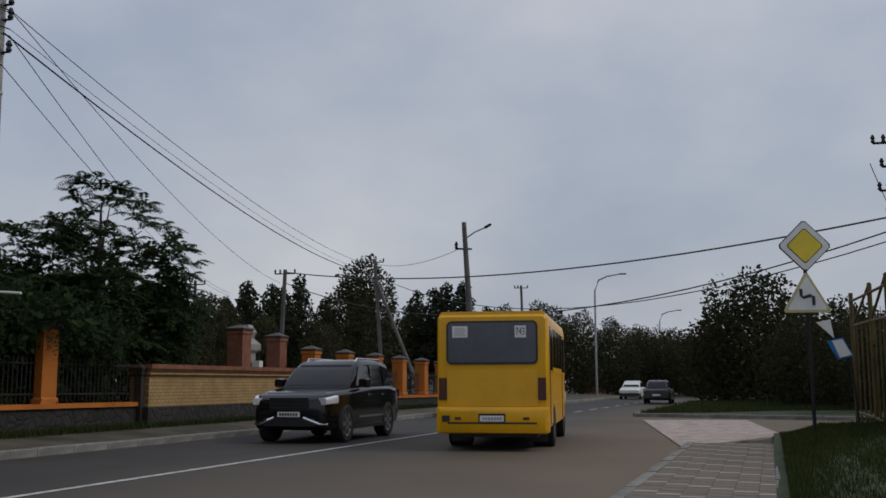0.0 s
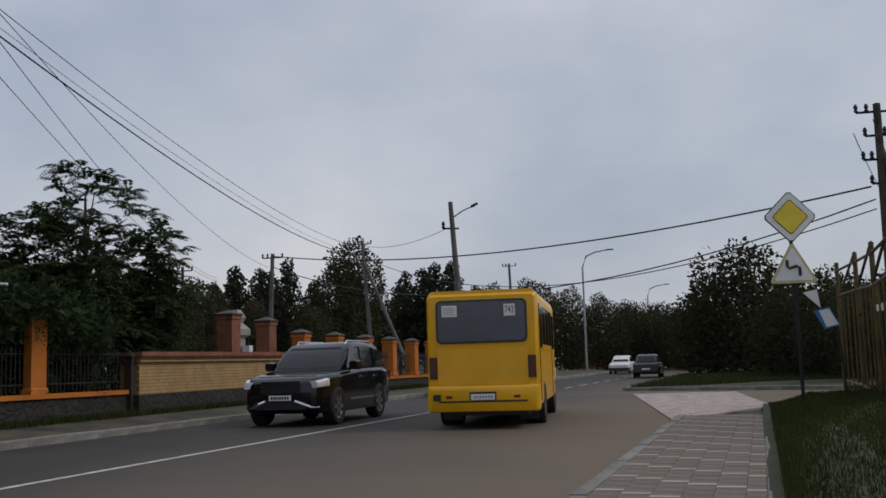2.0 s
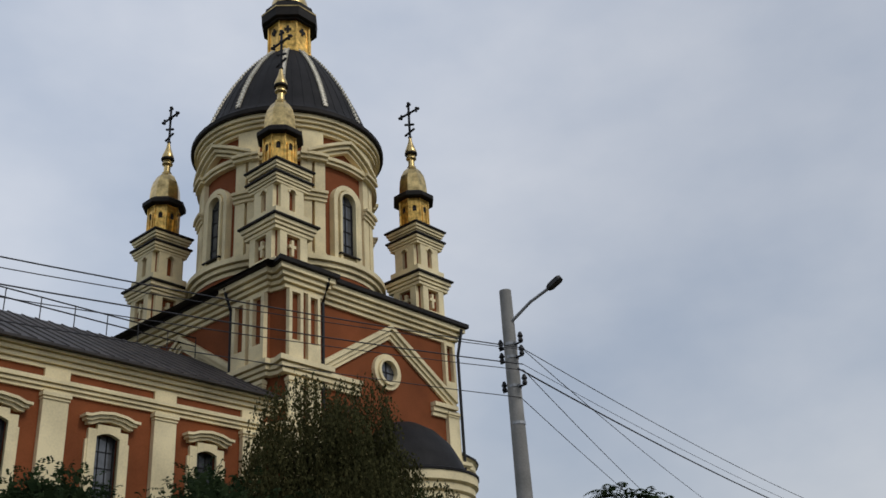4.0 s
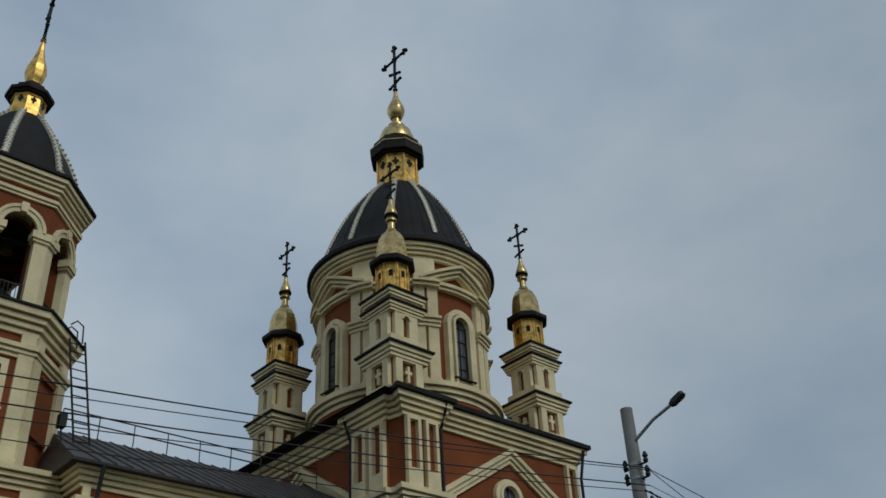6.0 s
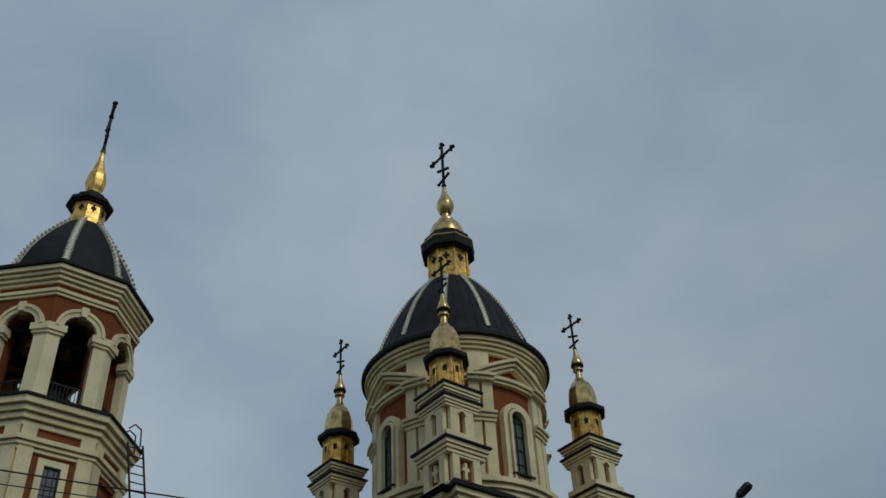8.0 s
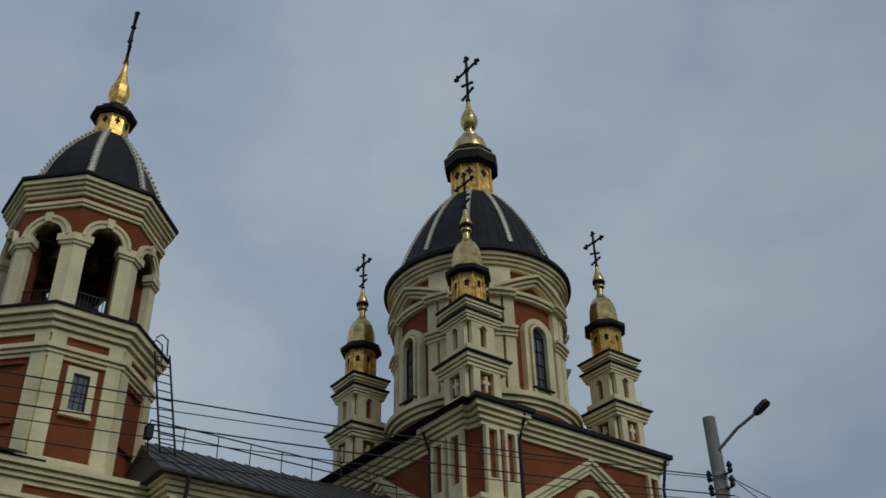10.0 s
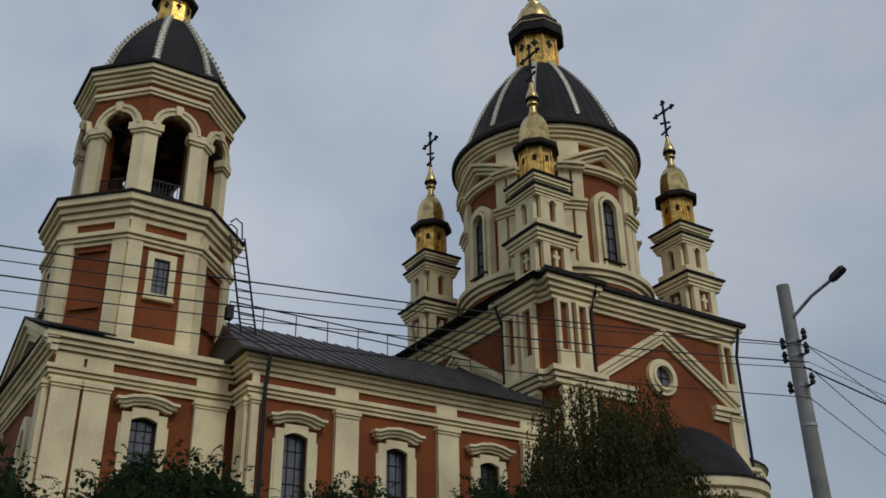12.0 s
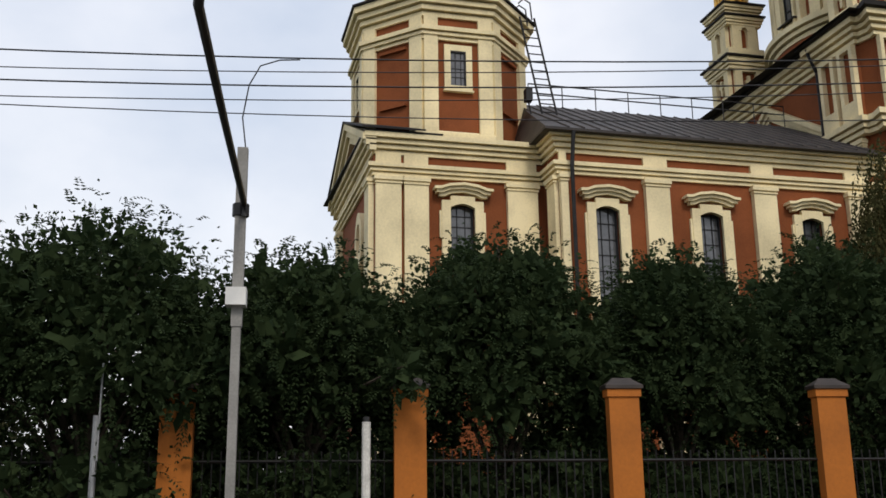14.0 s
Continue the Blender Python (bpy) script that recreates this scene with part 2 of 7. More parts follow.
def box(bm, x0, x1, y0, y1, z0, z1):
    v = [bm.verts.new(p) for p in ((x0, y0, z0), (x1, y0, z0), (x1, y1, z0), (x0, y1, z0), (x0, y0, z1), (x1, y0, z1), (x1, y1, z1), (x0, y1, z1))]
    for f in ((3, 2, 1, 0), (4, 5, 6, 7), (0, 1, 5, 4), (1, 2, 6, 5), (2, 3, 7, 6), (3, 0, 4, 7)):
        bm.faces.new([v[i] for i in f])
    return bm


def loft(bm, rings, close=True):
    """Skins rings of points, each of the same count."""
    rows = [[bm.verts.new(p) for p in r] for r in rings]
    n = len(rows[0])
    for a, b in zip(rows, rows[1:]):
        for i in range(n):
            bm.faces.new((a[i], a[(i + 1) % n], b[(i + 1) % n], b[i]))
    if close:
        bm.faces.new(list(reversed(rows[0])))
        bm.faces.new(rows[-1])
    return bm


def grown(poly, d):
    """The polygon (counterclockwise) pushed out by d, with mitred corners."""
    out, n = [], len(poly)
    for i in range(n):
        p, a, b = Vector(poly[i]), Vector(poly[i - 1]), Vector(poly[(i + 1) % n])
        e1, e2 = (p - a).normalized(), (b - p).normalized()
        n1, n2 = Vector((e1.y, -e1.x)), Vector((e2.y, -e2.x))
        k = n1 + n2
        out.append(p + k * (d / max(0.35, 1 + n1.dot(n2))))
    return out


def mold(bm, poly, prof):
    """A solid with the polygon's plan, whose edge follows prof: (outset, z) from below upwards."""
    return loft(bm, [[(q.x, q.y, z) for q in grown(poly, d)] for d, z in prof])


def ngon(n, r, cx=0, cy=0, turn=0.0):
    return [(cx + r * math.cos(turn + 2 * math.pi * i / n), cy + r * math.sin(turn + 2 * math.pi * i / n)) for i in range(n)]


def lathe(bm, prof, n=24, cx=0, cy=0, turn=0.0):
    return loft(bm, [[(x, y, z) for x, y in ngon(n, max(r, 0.004), cx, cy, turn)] for r, z in prof])


def tube(bm, pts, r, n=6, r1=None):
    """A round bar along points."""
    pts = [Vector(p) for p in pts]
    rings = []
    for i, p in enumerate(pts):
        d = (pts[min(i + 1, len(pts) - 1)] - pts[max(i - 1, 0)]).normalized()
        s = d.cross(Vector((0, 0, 1)) if abs(d.z) < 0.95 else Vector((1, 0, 0))).normalized()
        u = s.cross(d)
        k = r if r1 is None else r + (r1 - r) * i / (len(pts) - 1)
        rings.append([p + (s * math.cos(a) + u * math.sin(a)) * k for a in [2 * math.pi * j / n for j in range(n)]])
    return loft(bm, rings)


def fbox(bm, P, a0, a1, d0, d1, z0, z1):
    """A block on a face: a along it, d out of it."""
    c = [P(a, d, z) for z in (z0, z1) for a, d in ((a0, d0), (a1, d0), (a1, d1), (a0, d1))]
    v = [bm.verts.new(p) for p in c]
    for f in ((3, 2, 1, 0), (4, 5, 6, 7), (0, 1, 5, 4), (1, 2, 6, 5), (2, 3, 7, 6), (3, 0, 4, 7)):
        bm.faces.new([v[i] for i in f])
    return bm


def fpoly(bm, P, pts, d0, d1):
    """A polygon of (a, z) pushed out from d0 to d1."""
    return loft(bm, [[P(a, d, z) for a, z in pts] for d in (d0, d1)])


def farch(bm, P, ac, zc, r0, r1, d0, d1, t0=0.0, t1=180.0, n=10, sq=1.0):
    """A curved moulding between two radii."""
    rings = []
    for i in range(n + 1):
        t = radians(t0 + (t1 - t0) * i / n)
        rings.append([P(ac + q * math.cos(t), d, zc + q * sq * math.sin(t)) for q, d in ((r0, d0), (r1, d0), (r1, d1), (r0, d1))])
    loft(bm, rings, t1 - t0 < 359)
    return bm


def wall_holes(bm, P, a0, a1, z0, z1, d0, d1, holes):
    """A wall with rectangular openings (a0, a1, z0, z1) right through it."""
    aa = sorted({a0, a1, *[h[0] for h in holes], *[h[1] for h in holes]})
    for s, e in zip(aa, aa[1:]):
        cuts = sorted([(h[2], h[3]) for h in holes if h[0] <= s and h[1] >= e])
        z = z0
        for c0, c1 in cuts:
            fbox(bm, P, s, e, d0, d1, z, c0)
            z = c1
        fbox(bm, P, s, e, d0, d1, z, z1)
    return bm


def face_x(x0, s=1):
    return lambda a, d, z: (x0 + s * d, a, z)


def face_y(y0, s=-1):
    return lambda a, d, z: (a, y0 + s * d, z)


def face_turn(cx, cy, r, ang):
    """The face of a round or eight-sided body, at distance r, whose outward side looks along ang."""
    c, s = math.cos(ang), math.sin(ang)
    return lambda a, d, z: (cx + (r + d) * c - a * s, cy + (r + d) * s + a * c, z)


TURN = -6.8  # the road's turn against the church


def road(u, v, z=0.0, rz=0.0):
    """The pose at u to the right of the eye and v ahead, along the road."""
    return pose(0, 0, 0, 0, 0, TURN) @ pose(u, v, z, 0, 0, rz)


def at_road(u, v, z=0.0):
    return road(u, v, z).translation




# ---- the large structure: ground, road, kerbs, verges ----
def sheet(name, pts, z, mat, label, category, thick=0.0):
    bm = B()
    if thick:
        loft(bm, [[at_road(u, v, z - thick) for u, v in pts], [at_road(u, v, z) for u, v in pts]])
    else:
        bm.faces.new([bm.verts.new(at_road(u, v, z)) for u, v in pts])
    return tagged(part(name, bm, mat), label, category, kind="structure")


sheet("ground", [(-2500, -2500), (2500, -2500), (2500, 2500), (-2500, 2500)], -0.02, SOIL, "dark soil and rough grass all round", "ground")
KL, KR, KJ = -12.7, -1.65, -5.1   # left kerb, right kerb at the lay-by, right kerb beyond the side street
bm = B()
for pts in ([(KL, -60), (KR, -60), (KR, 20.3), (KL, 20.3)], [(KL, 20.3), (KR, 20.3), (-4.4, 35.3), (KJ, 38.8), (KL, 38.8)],
            [(KL, 38.8), (KJ, 38.8), (KJ + 0.4, 95), (KL + 1.2, 95)], [(KL + 1.2, 95), (KJ + 0.4, 95), (6, 150), (-1, 150)], [(-1, 150), (6, 150), (40, 230), (33, 230)],
            [(KR, 20.3), (0.2, 25.9), (40, 27), (40, 36.8), (2.4, 36.5), (KJ, 38.8), (-4.4, 35.3)]):
    bm.faces.new([bm.verts.new(at_road(u, v, 0)) for u, v in pts])
tagged(part("road", bm, ASPHALT), "worn grey asphalt road with a side street", "road", kind="structure")
bm = B()
for v0, v1 in [(-60, 34)] + [(36 + 4 * i, 38 + 4 * i) for i in range(12)]:
    bm.faces.new([bm.verts.new(at_road(u, v, 0.005)) for u, v in ((-8.5, v0), (-8.37, v0), (-8.37, v1), (-8.5, v1))])
tagged(part("road_marking", bm, PAINT), "worn white centre line on asphalt", "road marking", kind="structure")

# verge and path on the church side
bm = B()
loft(bm, [[at_road(*p) for p in ((KL - 0.16, v, -0.1), (KL - 0.16, v, 0.13), (KL - 0.75, v, 0.2), (-14.5, v, 0.28), (-14.5, v, -0.1))] for v in (-60, 0, 60, 90)])
tagged(part("verge", bm, VERGE), "dusty verge between kerb and fence", "verge", kind="structure")
bm = B()
loft(bm, [[at_road(*p) for p in ((-14.5, v, -0.1), (-14.5, v, 0.3), (-60, v, 0.4), (-60, v, -0.1))] for v in (-60, 90)])
tagged(part("churchyard", bm, SOIL), "churchyard lawn behind the fence", "lawn", kind="structure")


def kerb_line(name, a, b, n, label):
    """A row of kerb stones from a to b, each a piece."""
    run = tagged(new(name), label, "kerb", kind="structure")
    (u0, v0), (u1, v1) = a, b
    ang = math.degrees(math.atan2(v1 - v0, u1 - u0))
    ln = math.hypot(u1 - u0, v1 - v0) / n
    bm = B()
    loft(bm, [[(x, y, z) for y, z in ((-0.08, -0.15), (0.08, -0.15), (0.08, 0.13), (0.06, 0.15), (-0.08, 0.15))] for x in (-ln / 2 + 0.006, ln / 2 - 0.006)])
    first = part("kerb_stone", bm, KERB, run)
    for i in range(n):
        f = (i + 0.5) / n
        ob = first if i == 0 else new("kerb_stone", first.data)
        ob.parent = run
        ob.matrix_basis = road(u0 + (u1 - u0) * f, v0 + (v1 - v0) * f, random.uniform(-0.012, 0.006), ang + random.uniform(-0.4, 0.4))
    return run


kerb_line("kerb_1", (KL - 0.08, 90), (KL - 0.08, -10), 100, "worn pale concrete kerb below the church fence")
kerb_line("kerb_2", (KR + 0.08, -6), (KR + 0.08, 20.2), 27, "concrete kerb along the paved footway")
kerb_line("kerb_5", (0.05, 5), (0.05, 20.5), 16, "pale edging stone between footway and grass")
kerb_line("kerb_3", (KJ, 39), (KJ + 0.4, 92), 53, "concrete kerb of the grass island")
kerb_line("kerb_4", (2.6, 36.45), (KJ, 38.85), 8, "concrete kerb at the side street")

# footway of pavers with pale cross bands, and the pinkish apron
walkway = tagged(new("pavement"), "grey paved footway with pale cross bands", "pavement", kind="structure")
grey = part("paver", box(B(), -0.128, 0.128, -0.156, 0.156, -0.06, 0.0), PAVER, walkway)
pale = part("paver", box(B(), -0.128, 0.128, -0.047, 0.047, -0.06, 0.002), PAVERL, walkway)
spare = {"grey": grey, "pale": pale}
for j in range(14):
    for i in range(6):
        v0 = 6.9 + 1.05 * j - 0.2 * i
        for name, src, dv in (("pale", pale, 0.0), ("grey", grey, 0.21), ("grey", grey, 0.527), ("grey", grey, 0.844)):
            if not 5.9 < v0 + dv < 20.3:
                continue
            ob = spare.pop(name, None) or new("paver", src.data)
            ob.parent = walkway
            ob.matrix_basis = road(KR + 0.29 + 0.26 * i, v0 + dv, 0.135 + random.uniform(-0.002, 0.002))
sheet("pavement_bed", [(KR + 0.15, -10), (-0.02, -10), (-0.02, 20.5), (KR + 0.15, 20.3)], 0.1, JOINT, "sand bed under the footway pavers", "pavement", 0.2)
bm = B()
rng = random.Random(3)
quad = [(-1.75, 20.4), (0.2, 25.7), (-0.9, 35.6), (-4.3, 34.9)]
for i in range(36):
    for j in range(30):
        s0, s1, t0, t1 = (i + 0.02) / 36, (i + 0.98) / 36, (j + 0.02) / 30, (j + 0.98) / 30
        def q(s, t):
            a = [quad[0][k] * (1 - s) + quad[3][k] * s for k in (0, 1)]
            b = [quad[1][k] * (1 - s) + quad[2][k] * s for k in (0, 1)]
            return a[0] * (1 - t) + b[0] * t, a[1] * (1 - t) + b[1] * t
        h = 0.03 + rng.uniform(-0.003, 0.003)
        loft(bm, [[at_road(*q(s, t), z) for s, t in ((s0, t0), (s0, t1), (s1, t1), (s1, t0))] for z in (-0.02, h)])
tagged(part("paved_apron", bm, PINK), "pinkish block paving across the side street mouth", "pavement", kind="stuff")

# grass banks
def bank(name, prof, label):
    """prof: rows of (v, [(u, z), ...])"""
    bm = B()
    rows = [[bm.verts.new(at_road(q[0], q[2] if len(q) > 2 else v, q[1] + 0.03 * math.sin(q[0] * 3 + v))) for q in r] for v, r in prof]
    for a, b in zip(rows, rows[1:]):
        for i in range(len(a) - 1):
            bm.faces.new((a[i], a[i + 1], b[i + 1], b[i]))
    return tagged(part(name, bm, LAWN, smooth=True), label, "grass bank", kind="structure")


def bank_z(u, v):
    """Height of the bank beside the footway."""
    e = max(0.0, min(1.0, (26.0 - v) / 5.0))
    return 0.02 + (0.12 + 0.32 * min(1.0, max(0.0, (u + 0.05) / 0.9)) + 0.05 * max(0.0, u - 1) ) * e


bank("grass_bank", [(v, [(u, bank_z(u, v)) for u in (-0.03, 0.3, 0.8, 1.5, 3, 6, 12, 40)]) for v in (-10, 0, 6, 12, 16, 20, 22, 24, 26.3)], "green grass bank beside the footway")
bank("grass_island", [(38.8, [(u, z, 38.85 - 0.31 * min(7.6, u + 5.1)) for u, z in ((KJ, q), (KJ + 2, q), (KJ + 5, q), (2.5, q), (40, q))]) for q in (-0.03, 0.1)] + [(v, [(u, 0.12 + max(0, u - KJ) * 0.02) for u in (a, a + 2, a + 5, 10, 40)]) for v, a in ((38.9, KJ + 0.1), (45, KJ + 0.1), (60, KJ + 0.2), (75, KJ + 0.3), (93, KJ + 0.4))], "grass island beyond the side street")


def grass(name, pts, h, label):
    n = len(pts)
    ver, fac = [], []
    for x, y, z in pts:
        a, k, w = rng.uniform(0, 6.28), h * rng.uniform(0.5, 1.3), rng.uniform(0.006, 0.014)
        dx, dy = math.cos(a), math.sin(a)
        lean = rng.uniform(0, 0.6) * k
        i = len(ver)
        ver += [(x - dx * w, y - dy * w, z), (x + dx * w, y + dy * w, z), (x - dy * lean, y + dx * lean, z + k)]
        fac.append((i, i + 1, i + 2))
    me = bpy.data.meshes.new(name)
    me.from_pydata(ver, [], fac)
    me.materials.append(GRASS)
    return tagged(new(name, me), label, "grass", kind="stuff")


pts = []
for _ in range(75000):
    u, v = 0.12 + 6 * rng.random() ** 1.5, 5 + 21 * rng.random()
    p = at_road(u, v, bank_z(u, v) - 0.01)
    pts.append(tuple(p))
grass("grass", pts, 0.085, "short green grass on the bank")
pts = []
for _ in range(30000):
    u, v = KJ + 0.2 + 14 * rng.random(), 39 + 25 * rng.random() ** 1.6
    pts.append(tuple(at_road(u, v, 0.12 + (u - KJ) * 0.02)))
grass("grass", pts, 0.16, "green grass on the island")
pts = []
for _ in range(14000):
    v = 8 + 34 * rng.random()
    u = -14.45 + 0.5 * rng.random() ** 2
    pts.append(tuple(at_road(u, v, 0.26)))
grass("grass", pts, 0.16, "grass tufts along the foot of the fence wall")


# ---- the church ----
CH = (-33.84, 28.12)
church = thing("church", "cream and terracotta plastered church with black domes and gilded lanterns", "church", pose(*CH, 0))
EZ, NZ = 18.1, 12.7          # eaves of the main body and of the nave
HALF_PI = math.pi / 2


def steps(z, h, outs, groove=0.05):
    """Moulding profile that ends at z: flat-bottomed fillets, each further out, with a deep sunk line between."""
    n = len(outs)
    k = h / n
    gap = min(0.06, k * 0.3)
    prof = [(0.0, z - h)]
    for i, o in enumerate(outs):
        a = z - h + k * i
        prof += [(o, a), (o, a + k - gap)]
        if i < n - 1:
            prof += [(o - groove * 1.7, a + k - gap), (o - groove * 1.7, a + k)]
    return prof + [(outs[-1], z)]


def cornice(z, s=1.0):
    """Crown moulding of four fillets that ends at z."""
    return steps(z, s, [0.14 * s, 0.28 * s, 0.42 * s, 0.58 * s], 0.07 * s)


def band(z, s=1.0):
    """Small string course whose top is at z."""
    return steps(z, 0.5 * s, [0.11 * s, 0.2 * s, 0.29 * s], 0.05 * s)


def brim(poly, z, out, t=0.1):
    return mold(B(), poly, [(out, z), (out + 0.05, z + 0.03), (out + 0.05, z + t)])


def window(P, ac, w, z0, z1, hood=True, bars=(2, 7), parent=None, sill=True):
    """An arched sash in a cream surround with a bowed hood, glass set back in the opening."""
    bm = B()
    s = w * 0.36
    win = part("window", fbox(bm, P, ac - w / 2 - s, ac - w / 2, -0.05, 0.12, z0 - 0.1, z1 + 0.1), CREAM, parent)
    bm = B()
    fbox(bm, P, ac + w / 2, ac + w / 2 + s, -0.05, 0.12, z0 - 0.1, z1 + 0.1)
    fbox(bm, P, ac - w / 2 - s - 0.07, ac - w / 2 - 0.01 - s * 0.55, 0.0, 0.09, z0 + (z1 - z0) * 0.35, z1 - 0.25)
    fbox(bm, P, ac + w / 2 + s * 0.55, ac + w / 2 + s + 0.07, 0.0, 0.09, z0 + (z1 - z0) * 0.35, z1 - 0.25)
    h = w * 0.16
    n = 6
    for i in range(n):
        a, b = -w / 2 + w * i / n, -w / 2 + w * (i + 1) / n
        fpoly(bm, P, [(ac + a, z1 - h + h * math.sin(math.pi * i / n)), (ac + b, z1 - h + h * math.sin(math.pi * (i + 1) / n)), (ac + b, z1 + 0.26), (ac + a, z1 + 0.26)], -0.05, 0.13)
    part("surround", bm, CREAM, win)
    if hood:
        bm = B()
        for k, (o, d, t) in enumerate(((0.0, 0.2, 0.11), (0.1, 0.29, 0.1), (0.18, 0.38, 0.09))):
            z = z1 + 0.2 + 0.1 * k
            W = w / 2 + s + 0.1 + o
            pr = [(-W, 0), (-W * 0.78, 0.01), (-W * 0.5, 0.11), (0, 0.17), (W * 0.5, 0.11), (W * 0.78, 0.01), (W, 0)]
            loft(bm, [[P(ac + a, dd, z + p + tt) for dd, tt in ((0, 0), (d, 0), (d, t), (0, t))] for a, p in pr])
        part("hood", bm, CREAM, win)
    bm = B()
    fbox(bm, P, ac - w / 2, ac + w / 2, -0.24, -0.2, z0, z1 + 0.12)
    part("pane", bm, PANE, win, "dark glass with a fine grid of bars")
    bm = B()
    for i in range(1, bars[0] + 1):
        a = ac - w / 2 + w * i / (bars[0] + 1)
        fbox(bm, P, a - 0.014, a + 0.014, -0.2, -0.17, z0, z1 + 0.1)
    for i in range(1, bars[1] + 1):
        z = z0 + (z1 - z0) * i / (bars[1] + 1)
        fbox(bm, P, ac - w / 2, ac + w / 2, -0.2, -0.17, z - 0.014, z + 0.014)
    fbox(bm, P, ac - w / 2, ac - w / 2 + 0.05, -0.22, -0.12, z0, z1)
    fbox(bm, P, ac + w / 2 - 0.05, ac + w / 2, -0.22, -0.12, z0, z1)
    part("glazing_grid", bm, IRON, win)
    if sill:
        bm = B()
        fbox(bm, P, ac - w / 2 - s - 0.1, ac + w / 2 + s + 0.1, -0.2, 0.22, z0 - 0.22, z0 - 0.08)
        fbox(bm, P, ac - w / 2 - s, ac + w / 2 + s, 0.0, 0.14, z0 - 0.4, z0 - 0.22)
        part("sill", bm, CREAM, win)
    return win


def pilaster(P, a0, a1, z0, z1, d=0.16, name="pilaster", panel=False):
    bm = B()
    if panel:
        w = (a1 - a0) * 0.21
        fbox(bm, P, a0, a0 + w, 0, d, z0, z1)
        fbox(bm, P, a1 - w, a1, 0, d, z0, z1)
        fbox(bm, P, a0 + w, a1 - w, 0, d, z0, z0 + (z1 - z0) * 0.27)
        fbox(bm, P, a0 + w, a1 - w, 0, d, z1 - 0.14, z1)
    else:
        fbox(bm, P, a0, a1, 0, d, z0, z1)
        fbox(bm, P, a0 - 0.06, a1 + 0.06, 0, d + 0.07, z1 - 0.2, z1 - 0.08)
        fbox(bm, P, a0 - 0.03, a1 + 0.03, 0, d + 0.04, z1 - 0.3, z1 - 0.25)
        fbox(bm, P, a0 - 0.08, a1 + 0.08, 0, d + 0.1, z0, z0 + 0.5)
    return part(name, bm, CREAM, church)


def cross(x, y, z0, z1, mat, s=1.0, parent=None, turn=0.0):
    """A budded cross on a rod, with a slanted foot bar and scrolls, its arms across the nave's axis."""
    bm = B()
    h = z1 - z0
    tube(bm, [(x, y, z0), (x, y, z1)], 0.065 * s, 6)
    zb = z0 + h * 0.72

    def bud(px, pz, r):
        lathe(bm, [(0.0, pz - r), (r * 0.8, pz - r * 0.5), (r, pz), (r * 0.8, pz + r * 0.5), (0.0, pz + r)], 7, px, y)

    for z, w, tilt in ((zb, 0.29, 0.0), (z0 + h * 0.41, 0.12, -0.05), (z0 + h * 0.2, 0.13, 0.03)):
        tube(bm, [(x - w * h, y, z - tilt * h), (x + w * h, y, z + tilt * h)], 0.06 * s, 6)
        for e in (-1, 1):
            bud(x + e * w * h, z + e * tilt * h, 0.1 * s if w > 0.2 else 0.075 * s)
            if w > 0.2:
                for k in (-1, 1):
                    bud(x + e * (w * h - 0.12 * s), z + k * 0.1 * s, 0.075 * s)
    bud(x, z1, 0.1 * s)
    for k in (-1, 1):
        bud(x + k * 0.1 * s, z1 - 0.12 * s, 0.075 * s)
    bud(x, zb, 0.12 * s)
    bud(x, z0 + 0.06 * h, 0.11 * s)
    bmesh.ops.rotate(bm, cent=(x, y, z0), matrix=Matrix.Rotation(turn, 3, "Z"), verts=bm.verts)
    return part("cross", bm, mat, parent or church, "budded metal cross with a slanted foot bar")


# nave: wall with three windows on the road side, roof, eaves
NX, NY0, NY1 = 5.3, -17.1, -5.1
PN = face_x(NX)
wins = [(-15.5, 0.82), (-11.8, 0.82), (-8.0, 0.82)]
bm = B()
wall_holes(bm, PN, NY0, NY1, 0.3, NZ - 1.1, -0.6, 0.0, [(a - w / 2, a + w / 2, 6.1, 10.3) for a, w in wins])
part("nave_end_wall", box(B(), -NX, NX - 0.6, NY0, NY0 + 0.5, 0.3, NZ - 1.1), RED, church)
part("nave_back_wall", box(B(), -NX, -NX + 0.6, NY0 + 0.5, NY1, 0.3, NZ - 1.1), RED, church)
bmesh.ops.remove_doubles(bm, verts=bm.verts[:], dist=0.001)
part("nave_wall", bm, RED, church, "terracotta plaster wall of the nave")
# dark sheet behind the nave windows: painted shade instead of a room
bm = B()
box(bm, NX - 1.6, NX - 1.5, NY0 + 0.5, NY1, 0.4, NZ - 1.2)
part("nave_interior", bm, SHADE, church)
nave_poly = [(-NX, NY0), (NX, NY0), (NX, NY1), (-NX, NY1)]
part("nave_cornice", mold(B(), nave_poly, cornice(NZ, 0.66)), CREAM, church)
part("nave_band", mold(B(), nave_poly, band(NZ - 0.98, 0.8)), CREAM, church)
bm = B()
mold(bm, nave_poly, [(0.02, NZ - 0.98), (0.02, NZ - 0.64)])
part("nave_frieze", bm, RED, church)
for a, w in wins:
    window(PN, a, w, 6.1, 10.3, parent=church)
for a0, a1 in ((-17.1, -16.85), (-14.15, -13.3), (-10.2, -9.35), (-6.55, -5.6)):
    pilaster(PN, a0, a1, 0.3, NZ - 1.36, 0.2)
    fb = B()
    fbox(fb, PN, a0, a1, 0, 0.12, NZ - 0.98, NZ - 0.64)
    part("pilaster_block", fb, CREAM, church)
PS = face_y(NY0)
pilaster(PS, NX - 0.75, NX - 0.05, 0.3, NZ - 1.36, 0.14)
